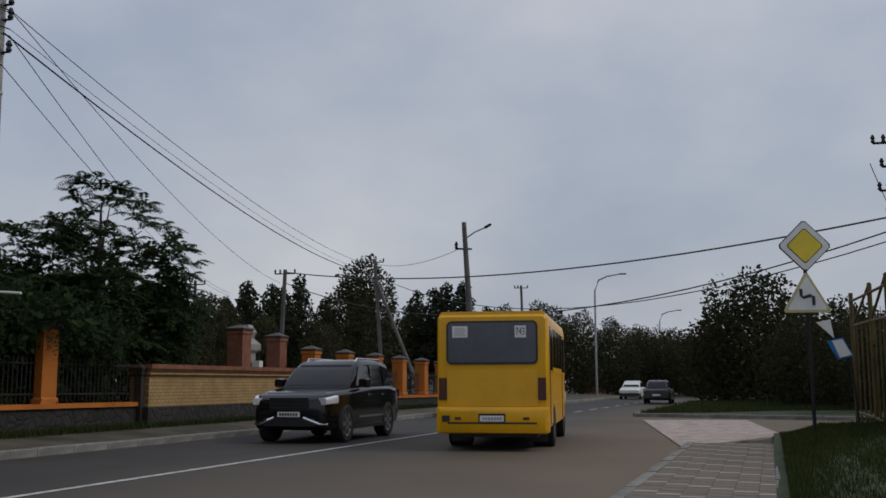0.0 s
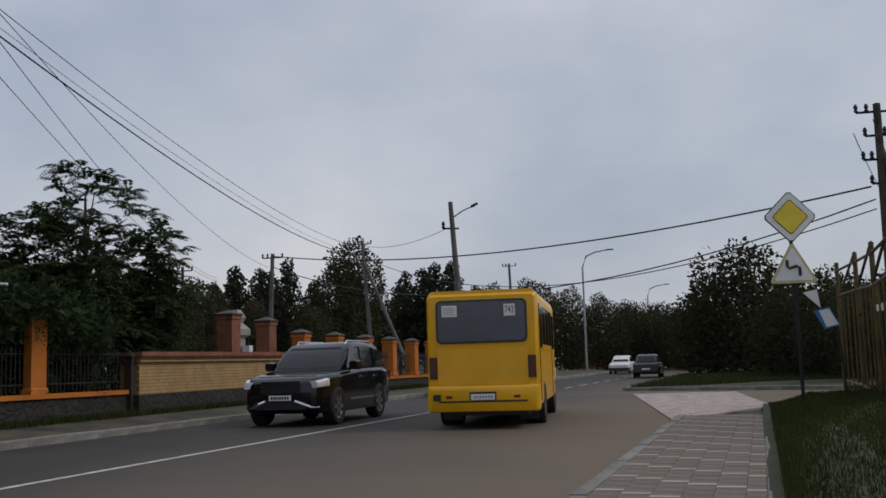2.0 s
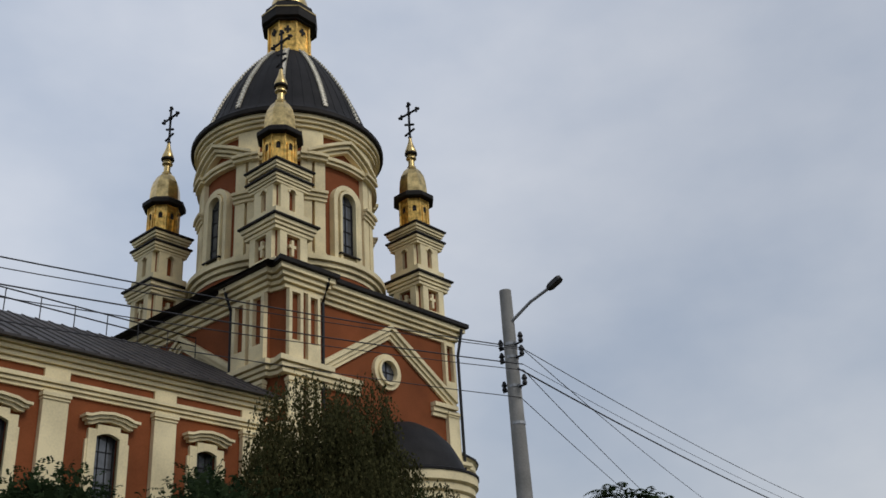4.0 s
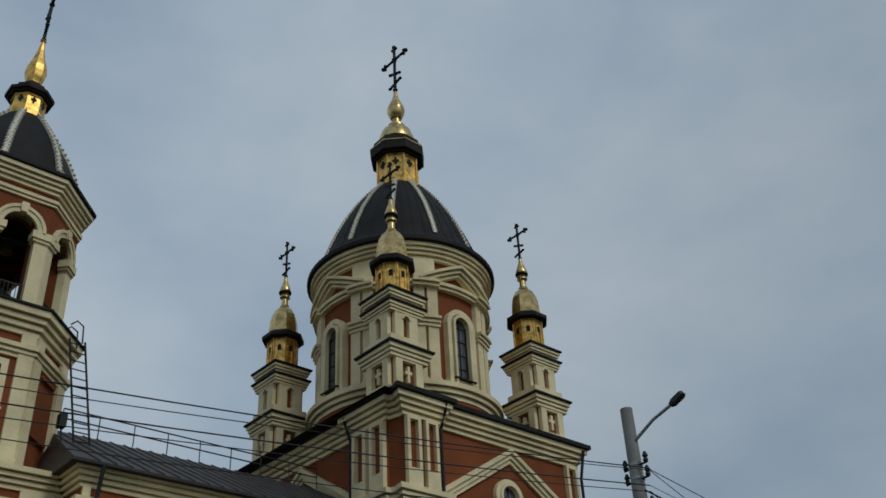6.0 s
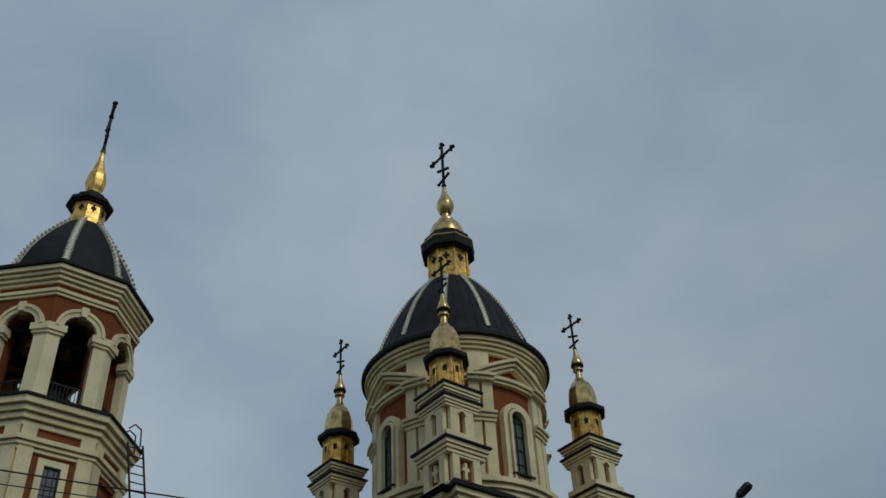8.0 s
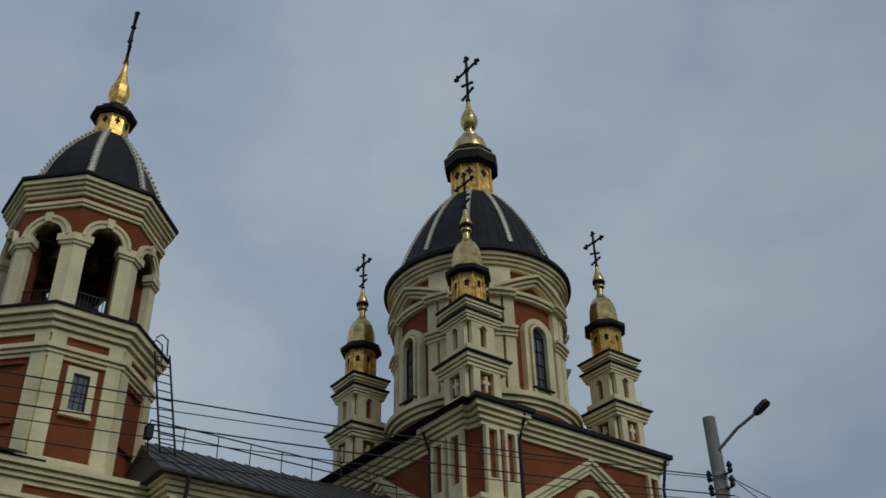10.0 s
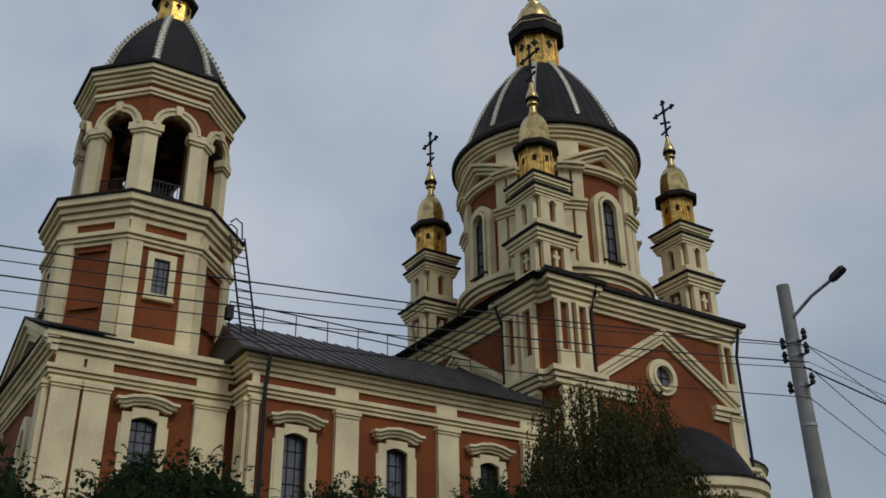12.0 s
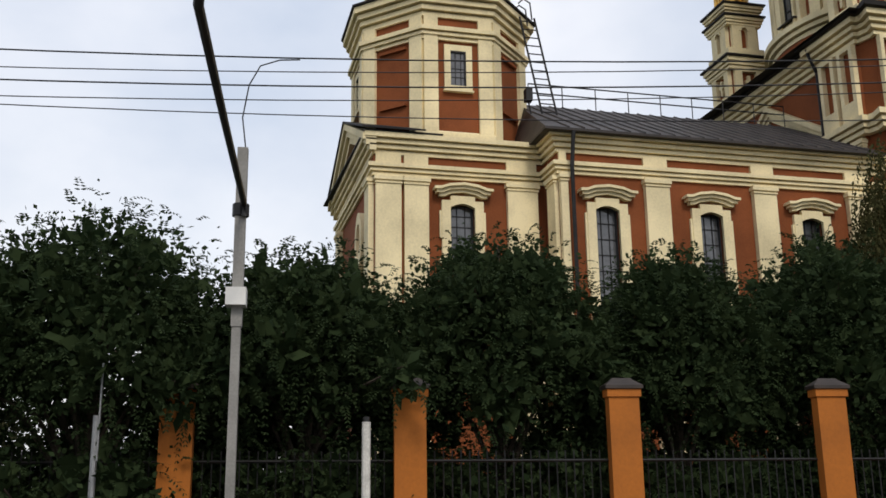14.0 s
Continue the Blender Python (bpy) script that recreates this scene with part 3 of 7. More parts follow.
# roof of the nave, hipped towards the tower, with standing seams
RZ = 15.9
bm = B()
ov = 0.62
e0 = [(NX + ov, NY0 - ov, NZ), (NX + ov, NY1, NZ), (-NX - ov, NY1, NZ), (-NX - ov, NY0 - ov, NZ)]
v = [bm.verts.new(p) for p in e0] + [bm.verts.new(p) for p in ((0, NY0 + 0.5, RZ), (0, NY1, RZ))]
w = [bm.verts.new((p[0], p[1], NZ + 0.004 - 0.09)) for p in e0]
for f in ((v[0], v[1], v[5], v[4]), (v[2], v[3], v[4], v[5]), (v[3], v[0], v[4]), (v[1], v[2], v[5]), (w[3], w[2], w[1], w[0]), (v[0], w[0], w[1], v[1]), (v[3], w[3], w[0], v[0]), (v[2], w[2], w[3], v[3]), (v[1], w[1], w[2], v[2])):
    bm.faces.new(f)
roof = part("nave_roof", bm, NROOF, church, "dark standing-seam metal roof")
for i in range(22):
    y = NY0 + 0.2 + i * 0.53
    f = min(1.0, (y - NY0 + ov) / (0.5 + ov))
    bm = B()
    tube(bm, [(NX + ov, y, NZ + 0.02), ((NX + ov) * (1 - f), y, NZ + (RZ - NZ) * f + 0.02)], 0.028, 4)
    part("roof_seam", bm, NROOF, roof)
bm = B()
y0, y1 = NY0 + 0.9, NY1
for z in (RZ + 0.82, RZ + 0.45):
    tube(bm, [(0.15, y0, z), (0.15, y1, z)], 0.03, 5)
rail = part("roof_railing", bm, IRON, church, "thin metal railing along the roof ridge")
for i in range(9):
    bm = B()
    y = y0 + (y1 - y0) * i / 8
    tube(bm, [(0.15, y, RZ - 0.05), (0.15, y, RZ + 0.82)], 0.022, 5)
    part("railing_post", bm, IRON, rail)

# main body with notched corners
def corner():
    """Cluster of projecting pilasters and a blunted corner in the (+, -) quarter, walking counterclockwise."""
    return [(4.97, -5.1), (4.97, -4.98), (5.6, -4.8), (5.75, -4.84)]
body_poly = [(-5.45, -4.8), (2.8, -4.8), (2.8, -5.1)] + corner() + [(5.75, -3.1), (5.45, -3.1), (5.45, 5.45), (-5.45, 5.45)]
bm = mold(B(), body_poly, [(0, 0.3), (0, EZ - 0.7)])
part("main_wall", bm, RED, church, "terracotta plaster walls of the main body")
bm = mold(B(), body_poly, cornice(EZ, 0.84))
part("main_cornice", bm, CREAM, church)
part("main_eave", brim(body_poly, EZ + 0.004, 0.58, 0.22), BRIM, church)
bm = B()
loft(bm, [[(x * k, y * k, z) for x, y in ngon(4, 8.3, 0, 0, math.pi / 4)] for k, z in ((1.0, EZ + 0.12), (0.6, EZ + 1.5))])
part("main_roof", bm, ROOF, church)
LB = 14.3   # level of the lower string course
bm = B()
seg = [(2.8, -5.1)] + corner() + [(5.75, -3.1)]
notch = seg + [(4.4, -3.1), (4.4, -4.2), (2.8, -4.2)]
mold(bm, notch, steps(LB, 0.62, [0.26, 0.34, 0.44], 0.07))
mold(bm, body_poly, [(0.0, 10.4), (0.16, 10.42), (0.16, 10.9), (0.1, 10.95), (0.3, 11.1), (0.3, 11.4), (0.25, 11.42), (0.42, 11.55), (0.42, 11.7)])
mold(bm, body_poly, [(0.0, 9.3), (0.14, 9.32), (0.14, 9.65), (0.0, 9.7)])
part("string_course", bm, CREAM, church)
PX, PY = face_x(5.75), face_y(-5.1)
for z0, z1, pan in ((LB, EZ - 0.84, True), (2.0, LB - 0.7, False)):
    for P, sg, pair in ((PX, -1, ((3.2, 3.85), (4.1, 4.82))), (PY, 1, ((2.9, 3.8), (4.05, 4.95)))):
        for a0, a1 in pair:
            s0, s1 = sorted((sg * a0, sg * a1))
            pilaster(P, s0, s1, z0, z1, 0.2, panel=pan)
PX2, PY2 = face_x(5.45), face_y(-4.8)
for P, sg in ((PX2, 1), (PY2, -1)):
    for z0, z1, pan in ((LB + 0.4, EZ - 0.84, True), (0.3, LB - 0.3, False)):
        s0, s1 = sorted((sg * 4.7, sg * 5.43))
        pilaster(P, s0, s1, z0, z1, 0.2, panel=pan)
    # gable moulding with broken horizontal returns
    bm = B()
    ac, hw, zb, za = sg * 1.15, 4.15, 14.4, 17.0
    for k, (o, d, t) in enumerate(((0.0, 0.3, 0.2), (-0.22, 0.2, 0.2), (-0.42, 0.12, 0.18))):
        for e in (-1, 1):
            fpoly(bm, P, [(ac + e * hw, zb + o - 0.02), (ac, za + o), (ac, za + o + t), (ac + e * hw, zb + o + t)], 0, d)
            a0, a1 = sorted((ac + e * hw, ac + e * (hw - (1.55 if e * sg > 0 else 2.3))))
            fbox(bm, P, a0, a1, 0, d, zb - 0.35 + o, zb - 0.35 + o + t * 0.9)
    part("gable_moulding", bm, CREAM, church)
    # round window
    bm = B()
    farch(bm, P, ac - sg * 0.25, 15.0, 0.5, 0.8, 0, 0.2, 0, 360, 24)
    farch(bm, P, ac - sg * 0.25, 15.0, 0.48, 0.6, 0, 0.3, 0, 360, 24)
    ring = part("round_window", bm, CREAM, church, "round window in a moulded cream ring")
    bm = B()
    fpoly(bm, P, [(ac - sg * 0.25 + 0.52 * math.cos(i * math.pi / 10), 15.0 + 0.52 * math.sin(i * math.pi / 10)) for i in range(20)], 0.0, 0.06)
    part("pane", bm, PANE, ring)
    bm = B()
    fbox(bm, P, ac - sg * 0.25 - 0.02, ac - sg * 0.25 + 0.02, 0.06, 0.1, 14.5, 15.5)
    fbox(bm, P, ac - sg * 0.25 - 0.5, ac - sg * 0.25 + 0.5, 0.06, 0.1, 14.98, 15.02)
    part("glazing_grid", bm, IRON, ring)
# rounded side chapel on the road side, with a dark domed roof
part("chapel_wall", lathe(B(), [(2.75, 0.3), (2.75, 9.3)], 32, 5.3, 1.9), RED, church, "rounded terracotta wall of the side chapel", True)
part("chapel_cornice", lathe(B(), [(2.77, 8.5), (2.85, 8.52), (2.85, 8.8), (2.77, 8.85), (2.77, 9.2), (2.88, 9.25), (2.88, 9.5), (2.84, 9.52), (3.0, 9.6), (3.0, 9.85), (2.96, 9.87), (3.14, 9.95), (3.14, 10.3)], 40, 5.3, 1.9), CREAM, church, smooth=True)
part("chapel_roof", lathe(B(), [(3.1, 10.304), (3.2, 10.31), (3.2, 10.4), (2.72, 10.58), (2.52, 11.1), (2.1, 11.85), (1.5, 12.45), (0.8, 12.85), (0.1, 13.0)], 32, 5.3, 1.9), ROOF, church, "dark domed metal roof of the side chapel", True)
for k in (-60, -20, 20, 60):
    P = face_turn(5.3, 1.9, 2.75, radians(k))
    part("chapel_pilaster", fbox(B(), P, -0.3, 0.3, -0.1, 0.12, 0.3, 8.5), CREAM, church)
# rounded sanctuary at the far end
bm = lathe(B(), [(3.3, 0.3), (3.3, 9.6), (3.45, 9.7), (3.45, 10.0)], 28, 1.2, 5.6)
part("apse_wall", bm, RED, church)
bm = lathe(B(), [(3.32, 10.0), (3.45, 10.1), (3.45, 10.9), (3.65, 11.1), (3.65, 11.5), (3.9, 11.8), (3.9, 12.1), (4.0, 12.2)], 28, 1.2, 5.6)
part("apse_cornice", bm, CREAM, church, smooth=True)
part("apse_roof", lathe(B(), [(4.05, 12.2), (4.05, 12.3), (1.5, 13.9), (0.3, 14.1)], 28, 1.2, 5.6), ROOF, church)

# rain pipes
for pts in ([(6.25, -2.98, EZ - 0.05), (6.2, -2.98, EZ - 0.3), (5.85, -2.98, EZ - 1.0), (5.82, -2.98, 0.6)], [(2.7, -5.55, EZ - 0.05), (2.7, -5.5, EZ - 0.3), (2.7, -5.2, EZ - 1.0), (2.7, -5.18, 12.6)],
            [(6.0, 5.6, EZ - 0.1), (5.75, 5.5, EZ - 1.4), (5.7, 5.5, 0.6)], [(NX + 0.6, NY0 + 0.35, NZ - 0.1), (NX + 0.35, NY0 + 0.35, NZ - 1.2), (NX + 0.32, NY0 + 0.35, 0.6)]):
    part("rain_pipe", tube(B(), pts, 0.07, 8), IRON, church, "dark metal rain pipe", True)

# drum and great dome
def cband(bm, r0, r1, path):
    """A curved strip round the drum: path of (degrees, lower z, upper z), between two radii."""
    return loft(bm, [[(r * math.cos(radians(a)), r * math.sin(radians(a)), z) for r, z in ((r0, z0), (r1, z0), (r1, z1), (r0, z1))] for a, z0, z1 in path])


def ring(z, h, r, outs, groove=0.05):
    """Stepped moulding round the drum, from radius r outwards."""
    return [(r - 0.3, z - h)] + [(r + d, zz) for d, zz in steps(z, h, outs, groove)] + [(r - 0.3, z + 0.04)]


DR = 4.08
drum = part("drum", lathe(B(), [(DR, EZ + 0.2), (DR, 26.9)], 64), RED, church, "round terracotta drum", True)
part("drum_foot", lathe(B(), [(4.4, 18.7), (4.4, 19.7)], 64), RED, church, smooth=True)
bm = lathe(B(), [(4.3, EZ + 0.2), (4.8, EZ + 0.2), (4.8, 18.6), (4.68, 18.6), (4.68, 18.66), (4.76, 18.66), (4.76, 18.8), (4.3, 18.86)], 64)
part("drum_moulding", bm, CREAM, church)
for rz, rh, outs in ((20.24, 0.72, [0.36, 0.5, 0.64]), (25.52, 0.34, [0.26, 0.36]), (27.5, 0.74, [0.2, 0.34, 0.46, 0.58])):
    part("drum_moulding", lathe(B(), ring(rz, rh, DR, outs, 0.07), 64), CREAM, church)
part("dome_brim", lathe(B(), [(4.4, 27.504), (4.8, 27.51), (4.84, 27.56), (4.84, 27.74), (4.6, 27.82)], 64), BRIM, church, "dark metal drip edge", True)
prof = [(4.8, 27.72), (4.8, 27.8), (4.44, 28.03), (4.18, 28.45), (3.93, 29.15), (3.6, 30.0), (3.14, 31.0), (2.54, 32.05), (1.92, 32.95), (1.38, 33.6)]
dome = part("dome", lathe(B(), prof, 48), ROOF, church, "black sheet-metal dome with pale ribs", True)


def beaded_rib(path, out, r, gap):
    """A pale rib with beaded edges up a dome; out: its outward direction."""
    bm = B()
    o = Vector((out[0], out[1], 0))
    side = Vector((-out[1], out[0], 0))
    loft(bm, [[Vector(p) + side * (e * r) + o * d for e, d in ((-1, -0.06), (1, -0.06), (1, 0.05), (-1, 0.05))] for p in path])
    for p, q2 in zip(path, path[1:]):
        n = max(1, round((Vector(p) - Vector(q2)).length / gap))
        for j in range(n):
            c = Vector(p).lerp(Vector(q2), (j + 0.5) / n) + o * 0.05
            for e in (-1, 1):
                b = c + side * (e * r)
                lathe(bm, [(0.0, b.z - 0.085), (0.07, b.z), (0.0, b.z + 0.085)], 4, b.x, b.y)
    return bm


for i in range(12):
    a = -math.pi / 4 - i * math.pi / 6
    path = [(r * math.cos(a), r * math.sin(a), z + 0.03) for r, z in prof[3:]]
    part("dome_rib", beaded_rib(path, (math.cos(a), math.sin(a)), 0.1, 0.24), RIB, dome)
for i in range(48):   # standing seams of the sheet metal
    if i % 4 != 2:
        a = i * math.pi / 24
        part("dome_seam", tube(B(), [(r * math.cos(a), r * math.sin(a), z + 0.006) for r, z in prof[2:]], 0.016, 4), ROOF, dome)
# bays of the drum: windows on the axes, paired pilasters between
for i in range(4):
    deg = -90 + i * 90
    P = face_turn(0, 0, DR, radians(deg))
    bm = B()
    for r0, r1, d in ((0.62, 0.86, 0.24), (0.42, 0.55, 0.32), (0.53, 0.64, 0.1)):
        farch(bm, P, 0, 23.45, r0, r1, -0.25, d, 0, 180, 14)
    win = part("drum_window", bm, CREAM, church, "tall arched window with cream surround")
    for e in (-1, 1):
        bm = B()
        for r0, r1, d in ((0.63, 0.85, 0.24), (0.42, 0.54, 0.32), (0.53, 0.64, 0.1)):
            s0, s1 = sorted((e * r0, e * r1))
            fbox(bm, P, s0, s1, -0.25, d, 20.3, 23.45)
        part("jamb", bm, CREAM, win)
    part("apron", fbox(B(), P, -0.7, 0.7, -0.25, 0.2, 20.3, 20.62), CREAM, win)
    part("sill", fbox(B(), P, -0.62, 0.62, -0.2, 0.4, 20.62, 20.68), BRIM, win, "dark metal sill")
    bm = B()
    fpoly(bm, P, [(-0.42, 20.65), (0.42, 20.65)] + [(0.42 * math.cos(t), 23.45 + 0.42 * math.sin(t)) for t in [k * math.pi / 10 for k in range(11)]], -0.02, 0.03)
    part("pane", bm, PANE, win)
    bm = B()
    fbox(bm, P, -0.025, 0.025, 0.03, 0.07, 20.7, 23.85)
    for e in (-1, 1):
        fbox(bm, P, *sorted((e * 0.42, e * 0.36)), 0.03, 0.09, 20.68, 23.5)
    for z in (21.3, 22.0, 22.7, 23.4):
        fbox(bm, P, -0.42, 0.42, 0.03, 0.07, z - 0.022, z + 0.022)
    part("glazing_grid", bm, IRON, win)
    bm = B()
    for o, r1, t in ((0.0, 4.66, 0.15), (-0.21, 4.52, 0.14), (-0.4, 4.38, 0.13)):   # raking pediment over the bay
        cband(bm, DR - 0.1, r1, [(deg + k * 28.5 / 8, 26.66 + o - t - 1.02 * abs(k) / 8, 26.66 + o - 1.02 * abs(k) / 8) for k in range(-8, 9)])
    part("bay_pediment", bm, CREAM, church)
    for e in (-1, 1):
        bm = B()
        for k, (o, z0, z1) in enumerate(((4.36, 23.1, 23.24), (4.44, 23.28, 23.42), (4.54, 23.46, 23.6))):
            cband(bm, DR - 0.1, o, [(deg + e * q, z0, z1) for q in (15.8, 20, 24.2, 28.4, 32.6)])
        cband(bm, DR - 0.1, 4.3, [(deg + e * q, 23.2, 23.55) for q in (16, 24.2, 32.4)])
        part("impost", bm, CREAM, church)
        bm = B()
        for o, z0, z1 in ((4.5, 25.2, 25.34), (4.62, 25.38, 25.53)):
            cband(bm, DR - 0.1, o, [(deg + e * q, z0, z1) for q in (15.8, 20, 24.2, 28.4, 32.6)])
        part("entablature_block", bm, CREAM, church)
        for q in (19.9, 28.5):
            Q = face_turn(0, 0, DR, radians(deg + e * q))
            bm = fbox(B(), Q, -0.255, 0.255, -0.08, 0.2, 20.2, 25.25)
            fbox(bm, Q, -0.29, 0.29, -0.08, 0.25, 20.2, 20.5)
            part("drum_pilaster", bm, CREAM, church)
        part("drum_block", cband(B(), DR - 0.1, 4.28, [(deg + e * q, 25.5, 26.82) for q in (17.5, 21, 24.5, 28, 31.5)]), CREAM, church)

# great lantern, onion and cross
bm = lathe(B(), [(1.46, 33.45), (1.46, 33.62), (1.3, 33.66), (1.3, 33.84), (1.2, 33.88), (1.2, 34.05), (1.14, 34.1), (1.12, 35.65), (1.24, 35.75)], 8, turn=math.pi / 8)
lantern = part("lantern", bm, GOLD, church, "eight-sided gilded lantern")
for i in range(8):
    a = i * math.pi / 4
    P = face_turn(0, 0, 1.14 * math.cos(math.pi / 8), a)
    # near-black plates on uncut gilding paint the shade of a cross-shaped hole
    bm = B()
    fbox(bm, P, -0.07, 0.07, 0.004, 0.03, 34.95, 35.42)
    fbox(bm, P, -0.19, 0.19, 0.004, 0.031, 35.1, 35.26)
    part("cross_opening", bm, SHADE, lantern)
    b = a + math.pi / 8
    part("colonnette", tube(B(), [(1.15 * math.cos(b), 1.15 * math.sin(b), z) for z in (34.05, 35.7)], 0.075, 6), GOLD, lantern)
part("lantern_brim", lathe(B(), [(1.1, 35.7), (1.36, 35.72), (1.36, 35.82), (1.56, 35.86), (1.58, 36.5), (1.5, 36.52), (1.5, 36.6), (1.4, 36.66), (1.34, 36.95), (1.2, 36.98), (1.05, 37.2), (0.9, 37.3)], 8, turn=math.pi / 8), BRIM, church, "black moulded brim")
part("lantern_fillet", lathe(B(), [(1.4, 36.4), (1.6, 36.4), (1.6, 36.46), (1.4, 36.46)], 8, turn=math.pi / 8), GOLDD, church, "thin gilded line on the brim")
part("lantern_cap", lathe(B(), [(1.04, 37.2), (1.02, 37.4), (0.98, 37.6), (0.84, 38.0), (0.56, 38.3), (0.5, 38.36), (0.5, 38.5), (0.28, 38.55), (0.24, 38.65), (0.24, 39.0), (0.34, 39.08), (0.3, 39.18)], 16), GOLDD, church, "gilded cap", True)
part("onion", lathe(B(), [(0.26, 39.05), (0.44, 39.3), (0.52, 39.6), (0.5, 39.85), (0.36, 40.2), (0.2, 40.6), (0.12, 41.0), (0.1, 41.15)], 16), GOLDD, church, "gilded onion", True)
cross(0, 0, 41.1, 44.8, IRON, 1.5)


# corner turrets
def turret(x, y):
    """Two stages of cream slabs on a terracotta core, whose notched corners stay dark, under a gilded cupola."""
    E1, E2 = 0.97, 0.86
    def sq(e):
        return ngon(4, e * 1.414, x, y, math.pi / 4)
    t = part("turret", mold(B(), sq(E1 - 0.2), [(0, EZ + 0.1), (0, 20.4)]), RED, church, "two-stage cream corner turret with a gilded cupola")
    part("turret_core", mold(B(), sq(E2 - 0.2), [(0, 20.4), (0, 23.1)]), RED, t)
    for e, pr in ((E1, [(0.0, EZ + 0.1), (0.1, EZ + 0.1), (0.1, EZ + 0.5), (0.02, EZ + 0.55), (-0.1, EZ + 0.56)]), (E1, steps(20.5, 0.52, [0.04, 0.1, 0.17], 0.05)), (E2, [(0.06, 20.78), (0.06, 21.05), (-0.1, 21.1)]),
                  (E2, steps(22.62, 0.4, [0.03, 0.08, 0.13], 0.04)), (E2, [(0.0, 22.6), (0.0, 22.86)]), (E2, steps(23.2, 0.4, [0.03, 0.1, 0.16], 0.05))):
        part("turret_moulding", mold(B(), sq(e), pr), CREAM, t)
    for e, z, o in ((E1, 20.504, 0.23), (E2, 22.624, 0.17), (E2, 23.204, 0.2)):
        part("turret_flashing", mold(B(), sq(e), [(o + 0.02, z), (o + 0.04, z + 0.02), (o + 0.04, z + 0.1), (o - 0.3, z + 0.24)]), BRIM, t)
    for i in range(4):
        P = face_turn(x, y, E1 - 0.2, i * HALF_PI)
        b = E1 - 0.25
        bm = B()
        for a0, a1, z0, z1 in ((-b, -0.36, EZ + 0.5, 20.1), (0.36, b, EZ + 0.5, 20.1), (-0.36, 0.36, EZ + 0.5, 18.8), (-0.36, 0.36, 19.88, 20.1)):
            fbox(bm, P, a0, a1, 0, 0.2, z0, z1)
        part("face_slab", bm, CREAM, t)
        c = [(0.065, 18.98), (0.065, 19.34), (0.18, 19.34), (0.18, 19.48), (0.065, 19.48), (0.065, 19.7)]
        part("relief_cross", fpoly(B(), P, c + [(-p, q) for p, q in reversed(c)], 0.0, 0.15), CREAM, t)
        P = face_turn(x, y, E2 - 0.2, i * HALF_PI)
        b = E2 - 0.24
        bm = B()
        for a0, a1 in ((-b, -0.16), (0.16, b)):
            fbox(bm, P, a0, a1, 0, 0.2, 21.0, 22.3)
        fpoly(bm, P, [(-0.161, 22.3), (-0.161, 21.95)] + [(-0.16 * math.cos(u), 21.95 + 0.16 * math.sin(u)) for u in [k * math.pi / 8 for k in range(9)]] + [(0.161, 21.95), (0.161, 22.3)], 0, 0.199)
        farch(bm, P, 0, 21.95, 0.16, 0.25, 0.15, 0.25, 0, 180, 8)
        part("face_slab", bm, CREAM, t)
    drm = part("gilded_drum", lathe(B(), [(0.85, 23.25), (0.85, 23.5), (0.75, 23.56), (0.73, 24.85), (0.82, 24.95)], 8, x, y, math.pi / 8), GOLD, t, "eight-sided gilded drum")
    for i in range(8):
        a = i * math.pi / 4
        P = face_turn(x, y, 0.74 * math.cos(math.pi / 8), a)
        bm = B()
        farch(bm, P, 0, 24.4, 0.1, 0.19, 0, 0.06, 0, 180, 6)
        for e in (-1, 1):
            s0, s1 = sorted((e * 0.1, e * 0.17))
            fbox(bm, P, s0, s1, 0, 0.05, 23.56, 24.4)
        part("gilded_arch", bm, GOLD, drm)
        # dark plate on the drum face colours in the shade under the arch
        part("arch_opening", fpoly(B(), P, [(-0.1, 24.2), (0.1, 24.2)] + [(0.1 * math.cos(u), 24.4 + 0.1 * math.sin(u)) for u in [k * math.pi / 6 for k in range(7)]], 0.003, 0.012), SHADE, drm)
        b = a + math.pi / 8
        part("colonnette", tube(B(), [(x + 0.75 * math.cos(b), y + 0.75 * math.sin(b), z) for z in (23.5, 24.9)], 0.05, 6), GOLD, drm)
    part("turret_brim", lathe(B(), [(0.78, 24.9), (1.04, 24.93), (1.07, 24.97), (1.07, 25.16), (0.98, 25.22), (0.8, 25.36), (0.7, 25.4)], 8, x, y, math.pi / 8), BRIM, t, "black brim")
    part("cupola", lathe(B(), [(0.76, 25.32), (0.74, 25.7), (0.7, 26.1), (0.62, 26.42), (0.46, 26.75), (0.28, 26.95), (0.17, 27.02)], 8, x, y, math.pi / 8), GOLDD, t, "patterned gilded cupola")
    part("finial", lathe(B(), [(0.22, 26.98), (0.24, 27.06), (0.17, 27.1), (0.16, 27.45), (0.27, 27.55), (0.27, 27.62), (0.17, 27.68), (0.19, 27.74), (0.3, 27.86), (0.31, 27.98), (0.24, 28.2), (0.12, 28.55), (0.06, 28.9)], 12, x, y), GOLDD, t, "gilded finial", True)
    part("finial_ring", lathe(B(), [(0.2, 27.76), (0.33, 27.82), (0.33, 27.9), (0.2, 27.94)], 12, x, y), BRIM, t)
    cross(x, y, 28.75, 31.0, IRON, 1.0, t)


for x, y in ((4.5, -4.22), (4.42, 4.45), (-4.28, -4.3), (-4.3, 4.3)):
    turret(x, y)

